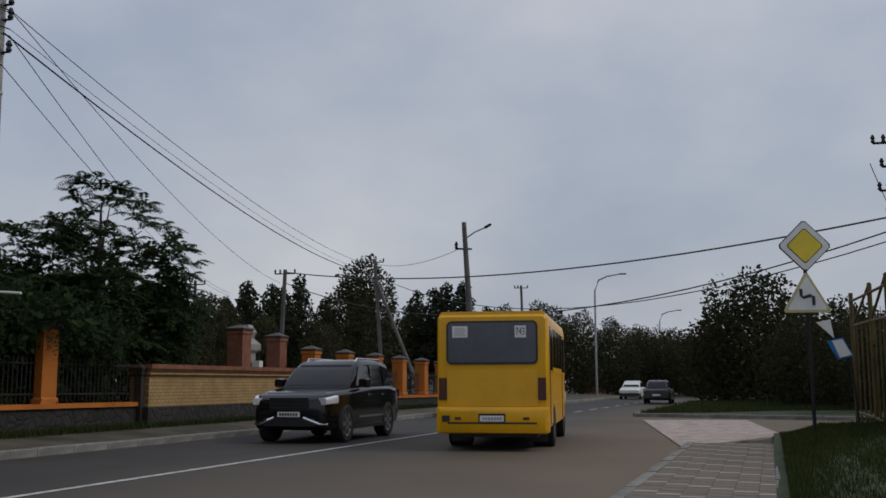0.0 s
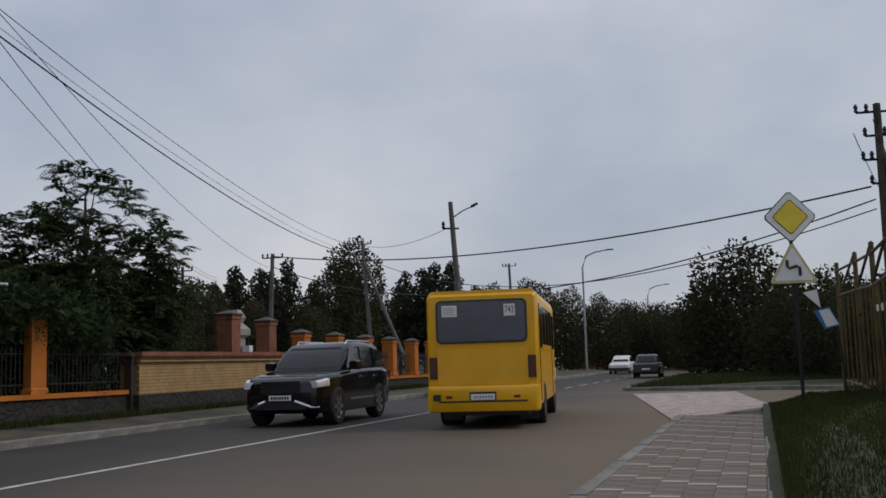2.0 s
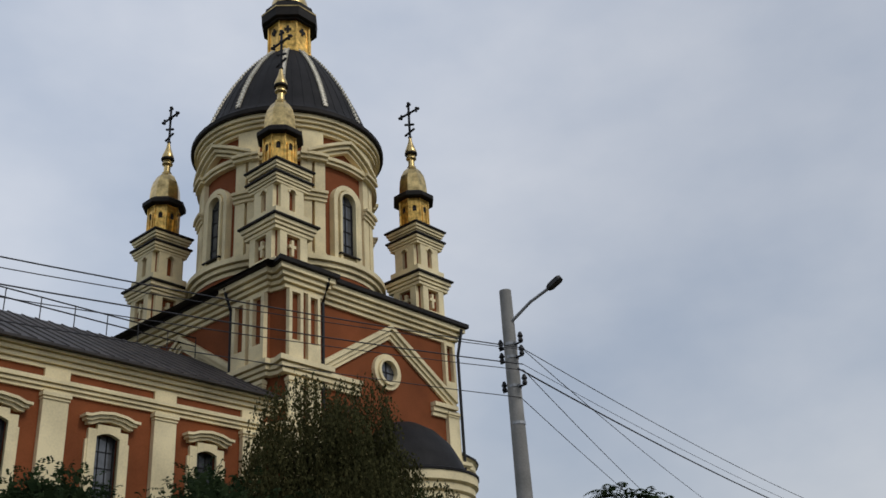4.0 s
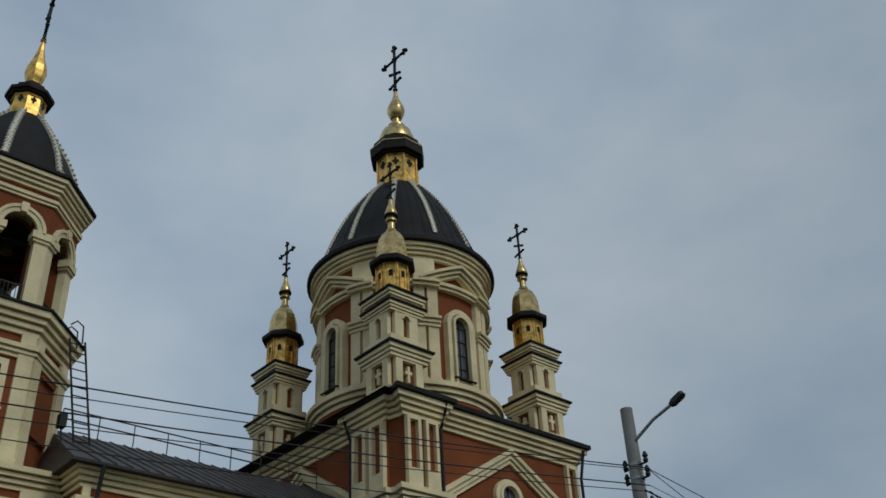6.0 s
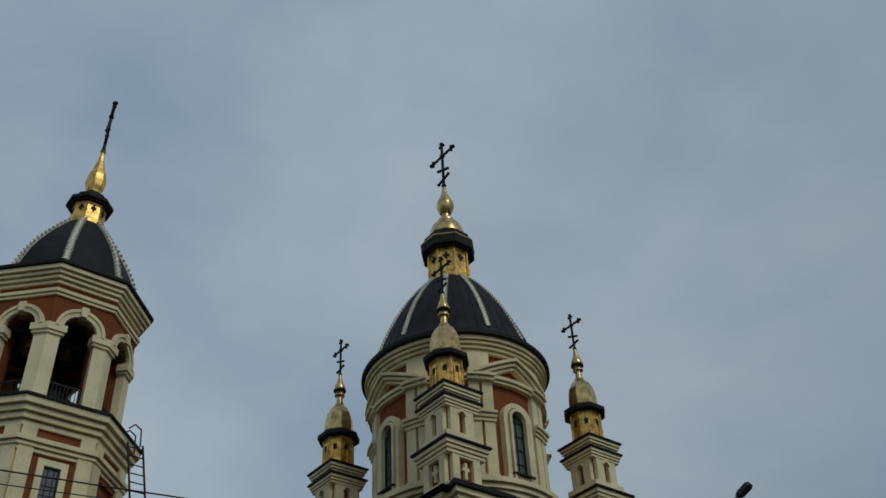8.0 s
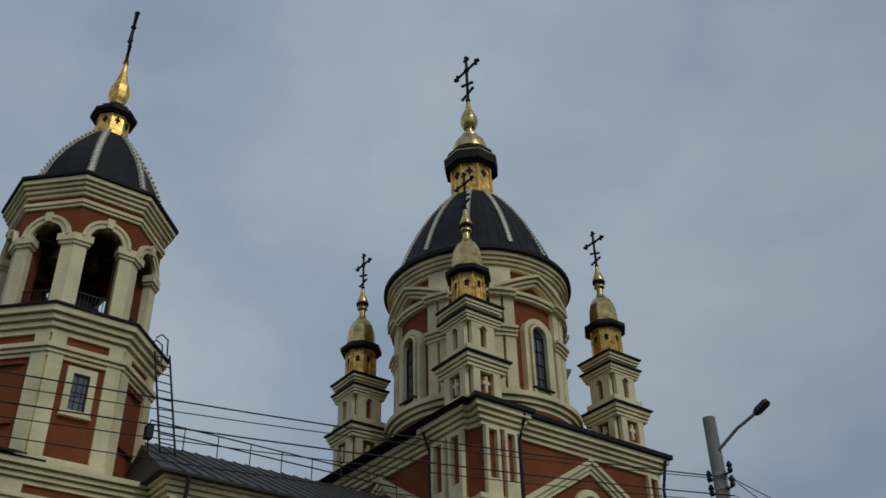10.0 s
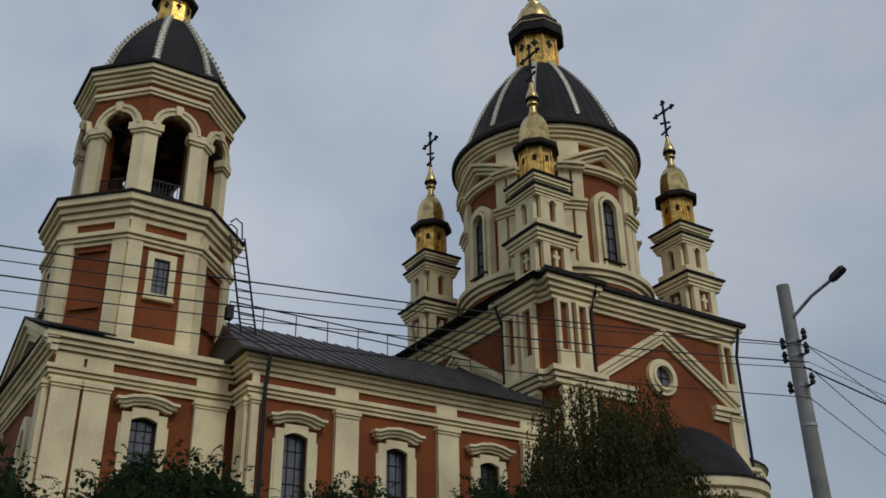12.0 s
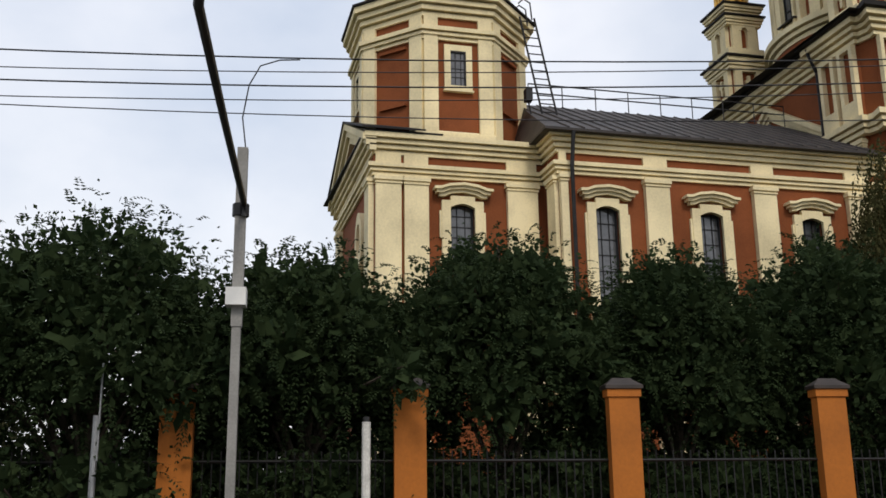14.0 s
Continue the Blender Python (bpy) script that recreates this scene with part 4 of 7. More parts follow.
# bell tower
TY = 8.35 - CH[1]
TX = 3.95                      # half depth of the lower block
TY0, TY1 = 5.25 - CH[1], NY0
PT = face_x(TX)
bm = B()
wall_holes(bm, PT, TY0, TY1 + 0.3, 0.3, NZ - 1.1, -0.6, 0.0, [(TY - 0.2 - 0.41, TY - 0.2 + 0.41, 8.7, 10.5)])
part("tower_front_wall", box(B(), -TX, TX - 0.6, TY0, TY0 + 0.5, 0.3, NZ - 1.1), RED, church)
part("tower_back_wall", box(B(), -TX, -TX + 0.6, TY0 + 0.5, TY1 + 0.3, 0.3, NZ - 1.1), RED, church)
bmesh.ops.remove_doubles(bm, verts=bm.verts[:], dist=0.001)
part("tower_base_wall", bm, RED, church, "terracotta plaster base of the bell tower")
# near-black sheet behind the tower window, its inner shade as a colour
bm = B()
box(bm, TX - 1.6, TX - 1.5, TY0 + 0.6, TY1, 0.4, NZ - 1.2)
part("tower_interior", bm, SHADE, church)
tp = [(-TX, TY0), (TX, TY0), (TX, TY1 + 0.2), (-TX, TY1 + 0.2)]
part("tower_base_cornice", mold(B(), tp, cornice(NZ, 0.66)), CREAM, church)
part("tower_base_band", mold(B(), tp, band(NZ - 0.98, 0.8)), CREAM, church)
part("tower_base_frieze", mold(B(), tp, [(0.02, NZ - 0.98), (0.02, NZ - 0.64)]), RED, church)
window(PT, TY - 0.2, 0.82, 8.7, 10.5, parent=church, bars=(2, 4))
for a0, a1 in ((TY0 + 0.02, TY0 + 0.85), (TY0 + 0.95, TY0 + 1.75), (TY1 - 1.35, TY1 - 0.3)):
    pilaster(PT, a0, a1, 0.3, NZ - 1.36, 0.18)
    fb = B()
    fbox(fb, PT, a0, a1, 0, 0.12, NZ - 0.98, NZ - 0.64)
    part("pilaster_block", fb, CREAM, church)
PW = face_y(TY0)
for a in (TX - 0.9, -TX + 0.1):
    pilaster(PW, a, a + 0.8, 0.3, NZ - 1.36, 0.18)
# gabled west front
bm = B()
for o, d in ((0.0, 0.45), (-0.25, 0.34), (-0.5, 0.22)):
    for e in (-1, 1):
        fpoly(bm, PW, [(e * (TX + 0.35), NZ - 0.28 + o * 0.7), (0, NZ + 1.6 + o), (0, NZ + 1.85 + o), (e * (TX + 0.35), NZ - 0.05 + o * 0.7)], 0.0, d)
part("gable_moulding", bm, CREAM, church)
bm = B()
fpoly(bm, PW, [(-TX, NZ - 0.4), (TX, NZ - 0.4), (0, NZ + 1.75)], -0.4, 0.05)
part("west_gable", bm, RED, church)
bm = B()
for e in (-1, 1):
    fpoly(bm, PW, [(e * (TX + 0.5), NZ + 0.07), (0, NZ + 1.87), (0, NZ + 1.94), (e * (TX + 0.5), NZ + 0.13)], -1.6, 0.5)
part("gable_roof", bm, ROOF, church)
bm = B()
farch(bm, PW, TX - 2.1, 9.6, 0.4, 0.65, 0, 0.2, 0, 360, 20, 1.6)
part("oval_window", bm, CREAM, church)
# low metal roof round the octagon's foot
bm = B()
loft(bm, [[(x, y, z) for x, y in pts] for pts, z in (([(-TX - 0.6, TY0 - 0.6), (TX + 0.4, TY0 - 0.4), (TX + 0.4, TY0 + 2.2), (-TX - 0.6, TY0 + 2.2)], NZ + 0.004), ([(-TX - 0.6, TY0 - 0.6), (TX + 0.4, TY0 - 0.4), (TX + 0.4, TY0 + 2.2), (-TX - 0.6, TY0 + 2.2)], NZ + 0.06), ([(-2.4, TY0 + 0.4), (2.4, TY0 + 0.4), (2.4, TY0 + 2.2), (-2.4, TY0 + 2.2)], NZ + 0.3))])
part("tower_base_roof", bm, ROOF, church)
E8 = math.pi / 8
oct_w = ngon(8, 3.22, 0, TY, E8)
bm = mold(B(), oct_w, [(0, NZ - 0.6), (0, 17.2)])
part("tower_wall", bm, RED, church, "eight-sided terracotta tower stage")
part("tower_plinth", mold(B(), oct_w, [(0.14, NZ - 0.3), (0.14, 13.3), (0.02, 13.4)]), CREAM, church)
part("tower_band", mold(B(), oct_w, band(17.2, 0.9)), CREAM, church)
part("tower_cornice", mold(B(), oct_w, [(d * 0.86, z) for d, z in cornice(18.5, 0.9)]), CREAM, church)
part("tower_frieze", mold(B(), oct_w, [(0.02, 17.2), (0.02, 17.62)]), RED, church)
part("tower_flashing", mold(B(), oct_w, [(0.47, 18.504), (0.52, 18.52), (0.52, 18.6), (-0.3, 18.8)]), BRIM, church)
ap = 3.22 * math.cos(E8)
for i in range(8):
    b = i * math.pi / 4 + E8
    bm = B()
    for s in (-1, 1):   # corner strips wrap each edge
        Q = face_turn(0, TY, ap, b + s * E8)
        e = 3.22 * math.sin(E8) * -s
        a0, a1 = sorted((e, e + s * 0.5))
        fbox(bm, Q, a0, a1, 0, 0.13, 13.3, 17.0)
        fbox(bm, Q, a0, a1, 0, 0.13, 17.2, 17.62)
    part("corner_strip", bm, CREAM, church)
for i, kind in ((0, "w"), (7, "p"), (6, "w"), (1, "p")):
    Q = face_turn(0, TY, ap, i * math.pi / 4)
    if kind == "w":
        bm = B()
        for s in (-1, 1):
            a0, a1 = sorted((s * 0.28, s * 0.5))
            fbox(bm, Q, a0, a1, 0, 0.1, 15.08, 16.38)
        fbox(bm, Q, -0.5, 0.5, 0, 0.1, 16.38, 16.6)
        fbox(bm, Q, -0.5, 0.5, 0, 0.1, 14.88, 15.08)
        fbox(bm, Q, -0.54, 0.54, 0, 0.16, 14.84, 14.9)
        w0 = part("tower_window", bm, CREAM, church, "small window in a plain cream frame")
        part("pane", fbox(B(), Q, -0.28, 0.28, 0.004, 0.03, 15.08, 16.38), PANE, w0)
        bm = B()
        for e in (-0.1, 0.1):
            fbox(bm, Q, e - 0.014, e + 0.014, 0.03, 0.05, 15.08, 16.38)
        for z in (15.4, 15.72, 16.04):
            fbox(bm, Q, -0.28, 0.28, 0.03, 0.05, z - 0.012, z + 0.012)
        fbox(bm, Q, -0.28, 0.28, 0.02, 0.09, 16.32, 16.38)
        fbox(bm, Q, 0.22, 0.28, 0.02, 0.09, 15.08, 16.32)
        part("glazing_grid", bm, IRON, w0)
    else:
        for z in (14.4, 16.5):
            part("sunk_panel_edge", fbox(B(), Q, -0.55, 0.55, 0, 0.12, z, z + 0.1), RED, church)
# belfry: open arches between square piers
part("belfry_floor", mold(B(), ngon(8, 3.0, 0, TY, E8), [(0, 18.6), (0, 18.9)]), BRIM, church)
ab = 2.86 * math.cos(E8)
half = 2.86 * math.sin(E8)
for i in range(8):
    b = i * math.pi / 4 + E8
    bm = B()
    pts = []
    Q0, Q1 = face_turn(0, TY, ab, b - E8), face_turn(0, TY, ab, b + E8)
    k = 0.48
    def pier(o, z0, z1):
        ring = [Q0(half - k - o, o, 0), Q0(half, o * 1.0, 0), Q1(-half, o, 0), Q1(-half + k + o, o, 0), Q1(-half + k + o, -0.3, 0), Q0(half - k - o, -0.3, 0)]
        mid = (Vector(ring[1]) + Vector(ring[2])) / 2
        ring = [ring[0], mid, ring[3], ring[4], ring[5]]
        loft(bm, [[(p[0], p[1], z) for p in ring] for z in (z0, z1)])
    pier(0.0, 18.7, 21.75)
    pier(0.06, 18.7, 19.0)
    pier(0.08, 21.5, 21.62)
    pier(0.15, 21.62, 21.9)
    part("belfry_pier", bm, CREAM, church, "cream pier of the open belfry")
    liner = B()
    loft(liner, [[(p[0], p[1], z) for p in (Q0(half - k + 0.03, -0.3, 0), Q1(-half + k - 0.03, -0.3, 0), Q1(-half + k - 0.03, -0.85, 0), Q0(half - k + 0.03, -0.85, 0))] for z in (18.7, 22.0)])
    part("pier_liner", liner, RED, church, "terracotta reveal behind the cream pier")
    Q = face_turn(0, TY, ab, i * math.pi / 4)
    r = half - k
    bm = B()
    arc = [(r * math.cos(math.pi * j / 12), 21.85 + r * math.sin(math.pi * j / 12)) for j in range(13)]
    fpoly(bm, Q, [(half, 21.85), (half, 23.24), (-half, 23.24), (-half, 21.85)] + arc[::-1], -0.5, -0.012)
    part("belfry_spandrel", bm, RED, church)
    bm = B()
    farch(bm, Q, 0, 21.85, r, r + 0.27, -0.3, 0.12, 0, 180, 12)
    farch(bm, Q, 0, 21.85, r + 0.18, r + 0.3, -0.1, 0.17, 0, 180, 12)
    loft(bm, [[Q(a * q, d, 21.85 + z) for a, d in ((-1, -0.1), (1, -0.1), (1, 0.23), (-1, 0.23))] for q, z in ((0.1, r - 0.02), (0.15, r + 0.3), (0.11, r + 0.38))])   # keystone
    part("belfry_arch", bm, CREAM, church)
    rl = B()
    fbox(rl, Q, -r, r, -0.3, -0.26, 19.75, 19.8)
    for j in range(9):
        a = -r + 2 * r * (j + 0.5) / 9
        fbox(rl, Q, a - 0.012, a + 0.012, -0.29, -0.266, 18.85, 19.75)
    part("belfry_railing", rl, IRON, church)
ceil8 = ngon(8, 2.86, 0, TY, E8)
# near-black ceiling and an added centre block paint the belfry's inner shade
part("belfry_ceiling", mold(B(), ceil8, [(-0.1, 22.95), (-0.1, 23.4)]), SHADE, church)
part("belfry_shade_core", mold(B(), ngon(8, 0.9, 0, TY, E8), [(0, 18.8), (0, 20.4)]), SHADE, church)
for a in (-1.3, 1.3):
    part("bell_beam", tube(B(), [(-2.4, TY + a, 22.0), (2.4, TY + a, 22.0)], 0.09, 6), IRON, church)
    part("bell_beam", tube(B(), [(a, TY - 2.4, 22.1), (a, TY + 2.4, 22.1)], 0.09, 6), IRON, church)
for x, y, s in ((1.3, -1.2, 1.0), (1.3, 0.1, 0.7), (1.3, 1.2, 0.55), (-0.4, -1.3, 0.8), (1.9, -1.3, 0.45)):
    part("bell", lathe(B(), [(0.34 * s, 21.95 - 0.62 * s), (0.26 * s, 21.95 - 0.45 * s), (0.19 * s, 21.95 - 0.2 * s), (0.1 * s, 21.95 - 0.06 * s), (0.03, 21.98)], 14, x, TY + y), BELLBR, church, "hanging bronze bell", True)
part("belfry_band", mold(B(), ceil8, steps(23.4, 0.26, [0.07, 0.13], 0.04)), CREAM, church)
part("belfry_cornice", mold(B(), ceil8, steps(24.3, 0.66, [0.1, 0.2, 0.29, 0.39], 0.06)), CREAM, church)
part("belfry_frieze", mold(B(), ceil8, [(0.0, 23.4), (0.0, 23.7)]), RED, church)
tprof = [(3.34, 24.4), (3.34, 24.48), (2.9, 24.66), (2.66, 24.95), (2.52, 25.4), (2.3, 26.05), (1.97, 26.75), (1.56, 27.45), (1.12, 28.1), (0.76, 28.58)]
part("belfry_brim", mold(B(), ceil8, [(0.2, 24.304), (0.44, 24.31), (0.48, 24.34), (0.48, 24.46), (0.2, 24.5)]), BRIM, church, "dark metal drip edge")
tdome = part("tower_dome", lathe(B(), tprof, 8, 0, TY, E8), ROOF, church, "black eight-sided tower roof with pale ribs")
for i in range(8):
    a = i * math.pi / 4 + E8
    path = [(r * math.cos(a), TY + r * math.sin(a), z + 0.02) for r, z in tprof[2:]]
    part("dome_rib", beaded_rib(path, (math.cos(a), math.sin(a)), 0.1, 0.24), RIB, tdome)
tl = part("lantern", lathe(B(), [(0.84, 28.48), (0.84, 28.64), (0.74, 28.68), (0.71, 28.8), (0.69, 29.5), (0.74, 29.62)], 8, 0, TY, E8), GOLD, church, "small gilded lantern")
for i in range(8):
    P = face_turn(0, TY, 0.7 * math.cos(E8), i * math.pi / 4)
    # small crosses likewise: hole shade painted as dark plates
    bm = B()
    fbox(bm, P, -0.04, 0.04, 0.004, 0.03, 29.12, 29.46)
    fbox(bm, P, -0.11, 0.11, 0.004, 0.031, 29.24, 29.34)
    part("cross_opening", bm, SHADE, tl)
part("lantern_brim", lathe(B(), [(0.64, 29.56), (0.86, 29.6), (0.88, 29.68), (0.97, 29.7), (0.98, 29.84), (0.9, 29.88), (0.72, 30.02), (0.68, 30.2), (0.5, 30.3), (0.34, 30.55)], 8, 0, TY, E8), BRIM, church)
part("onion", lathe(B(), [(0.3, 30.4), (0.3, 30.6), (0.38, 30.85), (0.44, 31.2), (0.4, 31.55), (0.26, 32.0), (0.15, 32.5), (0.08, 33.0), (0.14, 33.1), (0.06, 33.2)], 8, 0, TY, E8), GOLD, church, "gilded onion")
cross(0, TY, 33.0, 36.3, IRON, 1.1, turn=-0.19)
# ladder from the ridge to the tower cornice
lad = B()
LA, LB_ = Vector((2.6, TY + 3.5, 14.4)), Vector((2.6, TY + 2.75, 18.2))
for e in (-0.28, 0.28):
    tube(lad, [LA + Vector((0, e, 0)), LB_ + Vector((0, e, 0))], 0.04, 5)
for e in (-0.25, 0.25):
    tube(lad, [LB_ + Vector((e, 0.1, -0.2)), LB_ + Vector((e, 0.05, 0.45)), LB_ + Vector((e, -0.2, 0.6)), LB_ + Vector((e, -0.4, 0.4))], 0.03, 5)
ladder = part("roof_ladder", lad, IRON, church, "iron ladder from the roof to the tower")
for i in range(12):
    p = LA.lerp(LB_, (i + 0.5) / 12)
    part("rung", tube(B(), [(p.x, p.y - 0.28, p.z), (p.x, p.y + 0.28, p.z)], 0.024, 5), IRON, ladder)


part("floodlight", box(B(), 2.75, 3.05, -17.30, -17.06, 14.78, 15.24), IRON, church, "small dark floodlight on the roof")
part("floodlight_bracket", tube(B(), [(2.90, -17.18, 14.80), (2.90, -17.08, 14.2)], 0.03, 6), IRON, church)


# ---- the churchyard fence ----
def pillar_top(v):
    return 2.95 if v < 12 else 2.6 if v < 20 else 2.52 - 0.013 * (v - 30)


def wall_top(v):
    return 0.95 - 0.004 * v


def fence_pillar(v, u=-14.8, top=None, mat=ORANGE, label="orange painted brick fence pillar with a dark metal cap", size=None):
    """Flat broad pillars on the near stretch, square ones beyond the gate."""
    foot = wall_top(v) if top is None else 0.2
    top = top or pillar_top(v)
    wu, wv = size or ((0.1, 0.235) if v < 20 else (0.235, 0.235))
    th = thing("fence_pillar", label, "fence pillar", road(u + (0.08 if v < 20 else 0.0), v, foot), "pillars of the churchyard fence")
    h = top - foot
    plan = [(-wu, -wv), (wu, -wv), (wu, wv), (-wu, wv)]
    part("shaft", mold(B(), plan, [(0.0, 0), (0.0, h - 0.24), (0.03, h - 0.23), (0.03, h - 0.12)]), mat, th)
    part("base", mold(B(), plan, [(0.03, 0.0), (0.03, 0.1), (0.005, 0.14)]), mat, th)
    part("cap", mold(B(), plan, [(0.03, h - 0.12), (0.06, h - 0.11), (0.06, h - 0.06), (-wu * 0.5, h + 0.02), (-wu * 0.9, h + 0.06)]), CAPM, th, "dark metal pillar cap")
    return th


PV = [-15.4, -12.1, -8.7, -5.3, -2.0, 1.35, 4.6, 7.93, 10.9, 14.17, 17.52, 30.55, 33.35, 36.25, 38.95, 41.7, 44.5, 47.4, 50.2, 53.1, 56, 59, 62]
for v in PV:
    fence_pillar(v)
for v, top, w in ((27.65, 3.08, 0.27), (30.15, 2.95, 0.25)):
    fence_pillar(v, -15.9, top, BRBRICK, "tall red brick gate pillar with a dark pointed cap", (w, w))


def stretch(v0, v1):
    """Rubble foot wall with an orange coping between two pillars."""
    th = thing("fence_wall", "dark rubble stone foot wall with an orange coping", "wall", Matrix(), "fence walls")
    for nm, a, b, z0, z1, mat in (("rubble", -14.98, -14.62, lambda v: 0.0, lambda v: wall_top(v) - 0.1, STONE), ("coping", -15.04, -14.56, lambda v: wall_top(v) - 0.1, wall_top, ORANGE)):
        bm = B()
        loft(bm, [[at_road(u, v, z) for u, z in ((a, z0(v)), (b, z0(v)), (b, z1(v)), (a, z1(v)))] for v in (v0, v1)])
        part(nm, bm, mat, th)


def railing(v0, v1):
    """Dark steel bars between two pillars."""
    th = thing("fence_panel", "dark steel railing between orange pillars", "railing", Matrix(), "fence panels")
    for z in (0.2, 0.85):
        part("rail", tube(B(), [at_road(-14.8, v0, wall_top(v0) + z), at_road(-14.8, v1, wall_top(v1) + z)], 0.022, 4), FENCEM, th)
    n = int((v1 - v0) / 0.13)
    bars = B()
    for i in range(1, n):
        v = v0 + (v1 - v0) * i / n
        tube(bars, [at_road(-14.8, v, wall_top(v) + 0.05), at_road(-14.8, v, wall_top(v) + 1.0)], 0.011, 4)
    tagged(part("bar_infill", bars, FENCEM, th), kind="stuff")


for a, b in zip(PV, PV[1:]):
    if a == 17.52:
        continue
    stretch(a, b)
    railing(a + 0.24, b - 0.24)
stretch(17.52, 20.6)
railing(17.76, 20.6)

# entrance wall in yellow brick over rubble, with a stepped brown cap
gw = thing("brick_wall", "yellow brick wall with a stepped brown cap on dark rubble stone", "wall")
for nm, a, b, v0, v1, z0, z1, mat in (("rubble", -15.1, -14.35, 20.7, 30.2, 0.0, 0.74, STONE), ("brickwork", -15.0, -14.45, 20.85, 28.2, 0.74, 1.48, YBRICK), ("cap_course", -15.03, -14.42, 20.83, 28.23, 1.48, 1.53, BRBRICK),
                                      ("cap_course", -15.06, -14.38, 20.8, 28.26, 1.53, 1.62, YBRICK), ("cap_course", -15.1, -14.33, 20.75, 28.3, 1.62, 1.67, BRBRICK), ("cap_course", -15.14, -14.29, 20.72, 28.34, 1.67, 1.78, BRBRICK)):
    bm = B()
    loft(bm, [[at_road(u, v, z) for u, z in ((a, z0), (b, z0), (b, z1), (a, z1))] for v in (v0, v1)])
    part(nm, bm, mat, gw)
fence_pillar(20.66, -14.6, 1.75, CAPM, "short dark post beside the brick wall", (0.1, 0.06))


# ---- poles, lamps and lines ----
def tapered(bm, p0, p1, r0, r1, n=12):
    return tube(bm, [p0, Vector(p0).lerp(Vector(p1), 0.5), p1], r0, n, r1)


def insulator(bm, p, s=1.0):
    lathe(bm, [(0.02 * s, p[2] - 0.08 * s), (0.045 * s, p[2] - 0.05 * s), (0.03 * s, p[2]), (0.05 * s, p[2] + 0.03 * s), (0.02 * s, p[2] + 0.1 * s)], 8, p[0], p[1])


def lamp_arm(th, p, q, mat=GALV):
    p, q = Vector(p), Vector(q)
    part("lamp_arm", tube(B(), [p, p.lerp(q, 0.5) + Vector((0, 0, 0.06)), q], 0.035, 6), mat, th)
    d = (q - p).normalized()
    s = Vector((0, 0, 1)).cross(d).normalized()
    u = d.cross(s)
    bm = B()
    loft(bm, [[q + d * a + s * b * w + u * c for b, c in ((-1, -0.05 * h), (1, -0.05 * h), (1, 0.05 * h), (-1, 0.05 * h))] for a, w, h in ((-0.03, 0.05, 0.7), (0.06, 0.1, 1.0), (0.3, 0.11, 0.9), (0.36, 0.07, 0.6))])
    part("lamp_head", bm, BLACK, th, "dark street lamp head")


# near concrete lamp post with a whitewashed foot
m = road(-13.9, 14.7, 0.2)
th = thing("street_lamp", "tall grey concrete lamp post with a whitewashed foot", "lamp post", m)
part("post", tapered(B(), (0, 0, 0.8), (-0.02, 0, 9.65), 0.205, 0.135), CONC, th, smooth=True)
part("whitewashed_foot", tapered(B(), (0, 0, -0.2), (0, 0, 0.8), 0.217, 0.208), WHITEW, th, "flaking whitewash", True)
lamp_arm(th, (0.12, 0, 8.9), (0.95, 0.35, 9.45))
for z in (1.9, 2.6, 4.9, 8.35, 8.05, 7.4, 6.6):
    part("steel_band", tube(B(), [(0, 0, z), (0, 0, z + 0.06)], 0.2 - 0.0075 * z + 0.012, 12), GALV, th)
part("cable_duct", tube(B(), [(0.2, 0.0, 4.75), (0.24, 0.0, 4.7), (0.24, 0.0, 2.85), (0.3, 0.0, 2.8), (0.86, 0.05, 2.76)], 0.026, 6), SIGNW, th, "bent white conduit")
part("notice", box(B(), 0.12, 0.21, -0.09, 0.05, 1.02, 1.2), SIGNY, th, "torn yellow notice")
for z in (7.4, 8.05, 8.35):
    ca = part("crossarm", tube(B(), [(-0.34, 0, z), (0.34, 0, z)], 0.025, 5), IRON, th)
    for sx in (-0.3, 0.3):
        bm = B()
        insulator(bm, (sx, 0, z + 0.1), 1.3)
        part("insulator", bm, IRON, ca)

# crossing sign on a cantilever arm over the road, on an old square post
m = road(-13.9, -1.15, 0.2)
th = thing("sign_post", "weathered pale square concrete post with a control box", "post", m)
part("post", mold(B(), ngon(4, 0.085, turn=math.pi / 4), [(0.005, -0.2), (0.0, 3.4), (0.015, 3.42), (0.015, 6.05)]), CONC, th)
part("control_box", box(B(), -0.08, 0.2, -0.15, 0.13, 3.7, 3.95), SIGNW, th, "white control box")
arm = part("cantilever_arm", tube(B(), [(0.1, 0.05, 5.0), (0.14, 0.05, 5.18), (3.5, 0.08, 5.1), (6.35, 0.12, 5.02), (6.55, 0.16, 5.2), (6.62, 0.18, 5.6)], 0.045, 8), BLACK, th, "black steel cantilever arm")
part("clamp", tube(B(), [(0.0, 0, 5.02), (0.0, 0, 5.2)], 0.12, 8), IRON, th)
part("cable", tube(B(), [(0.05, 0.05, 5.95), (0.08, -0.02, 6.5), (0.12, 0.06, 7.0), (0.15, 0.22, 7.3), (0.2, 0.5, 7.38), (0.22, 0.8, 7.39)], 0.011, 5), WIRE, th)
m = road(-7.1, -0.89, 5.7, 26)
sg = thing("crossing_sign", "blue boxed crossing sign with a white triangle", "road sign", m)
def rounded(w, h, r):
    return [(sx * (w - r) + r * math.cos(a), sz * (h - r) + r * math.sin(a)) for sx, sz, a0 in ((1, 1, 0), (-1, 1, 90), (-1, -1, 180), (1, -1, 270)) for a in [radians(a0 + k * 22.5) for k in range(5)]]
bm = B()
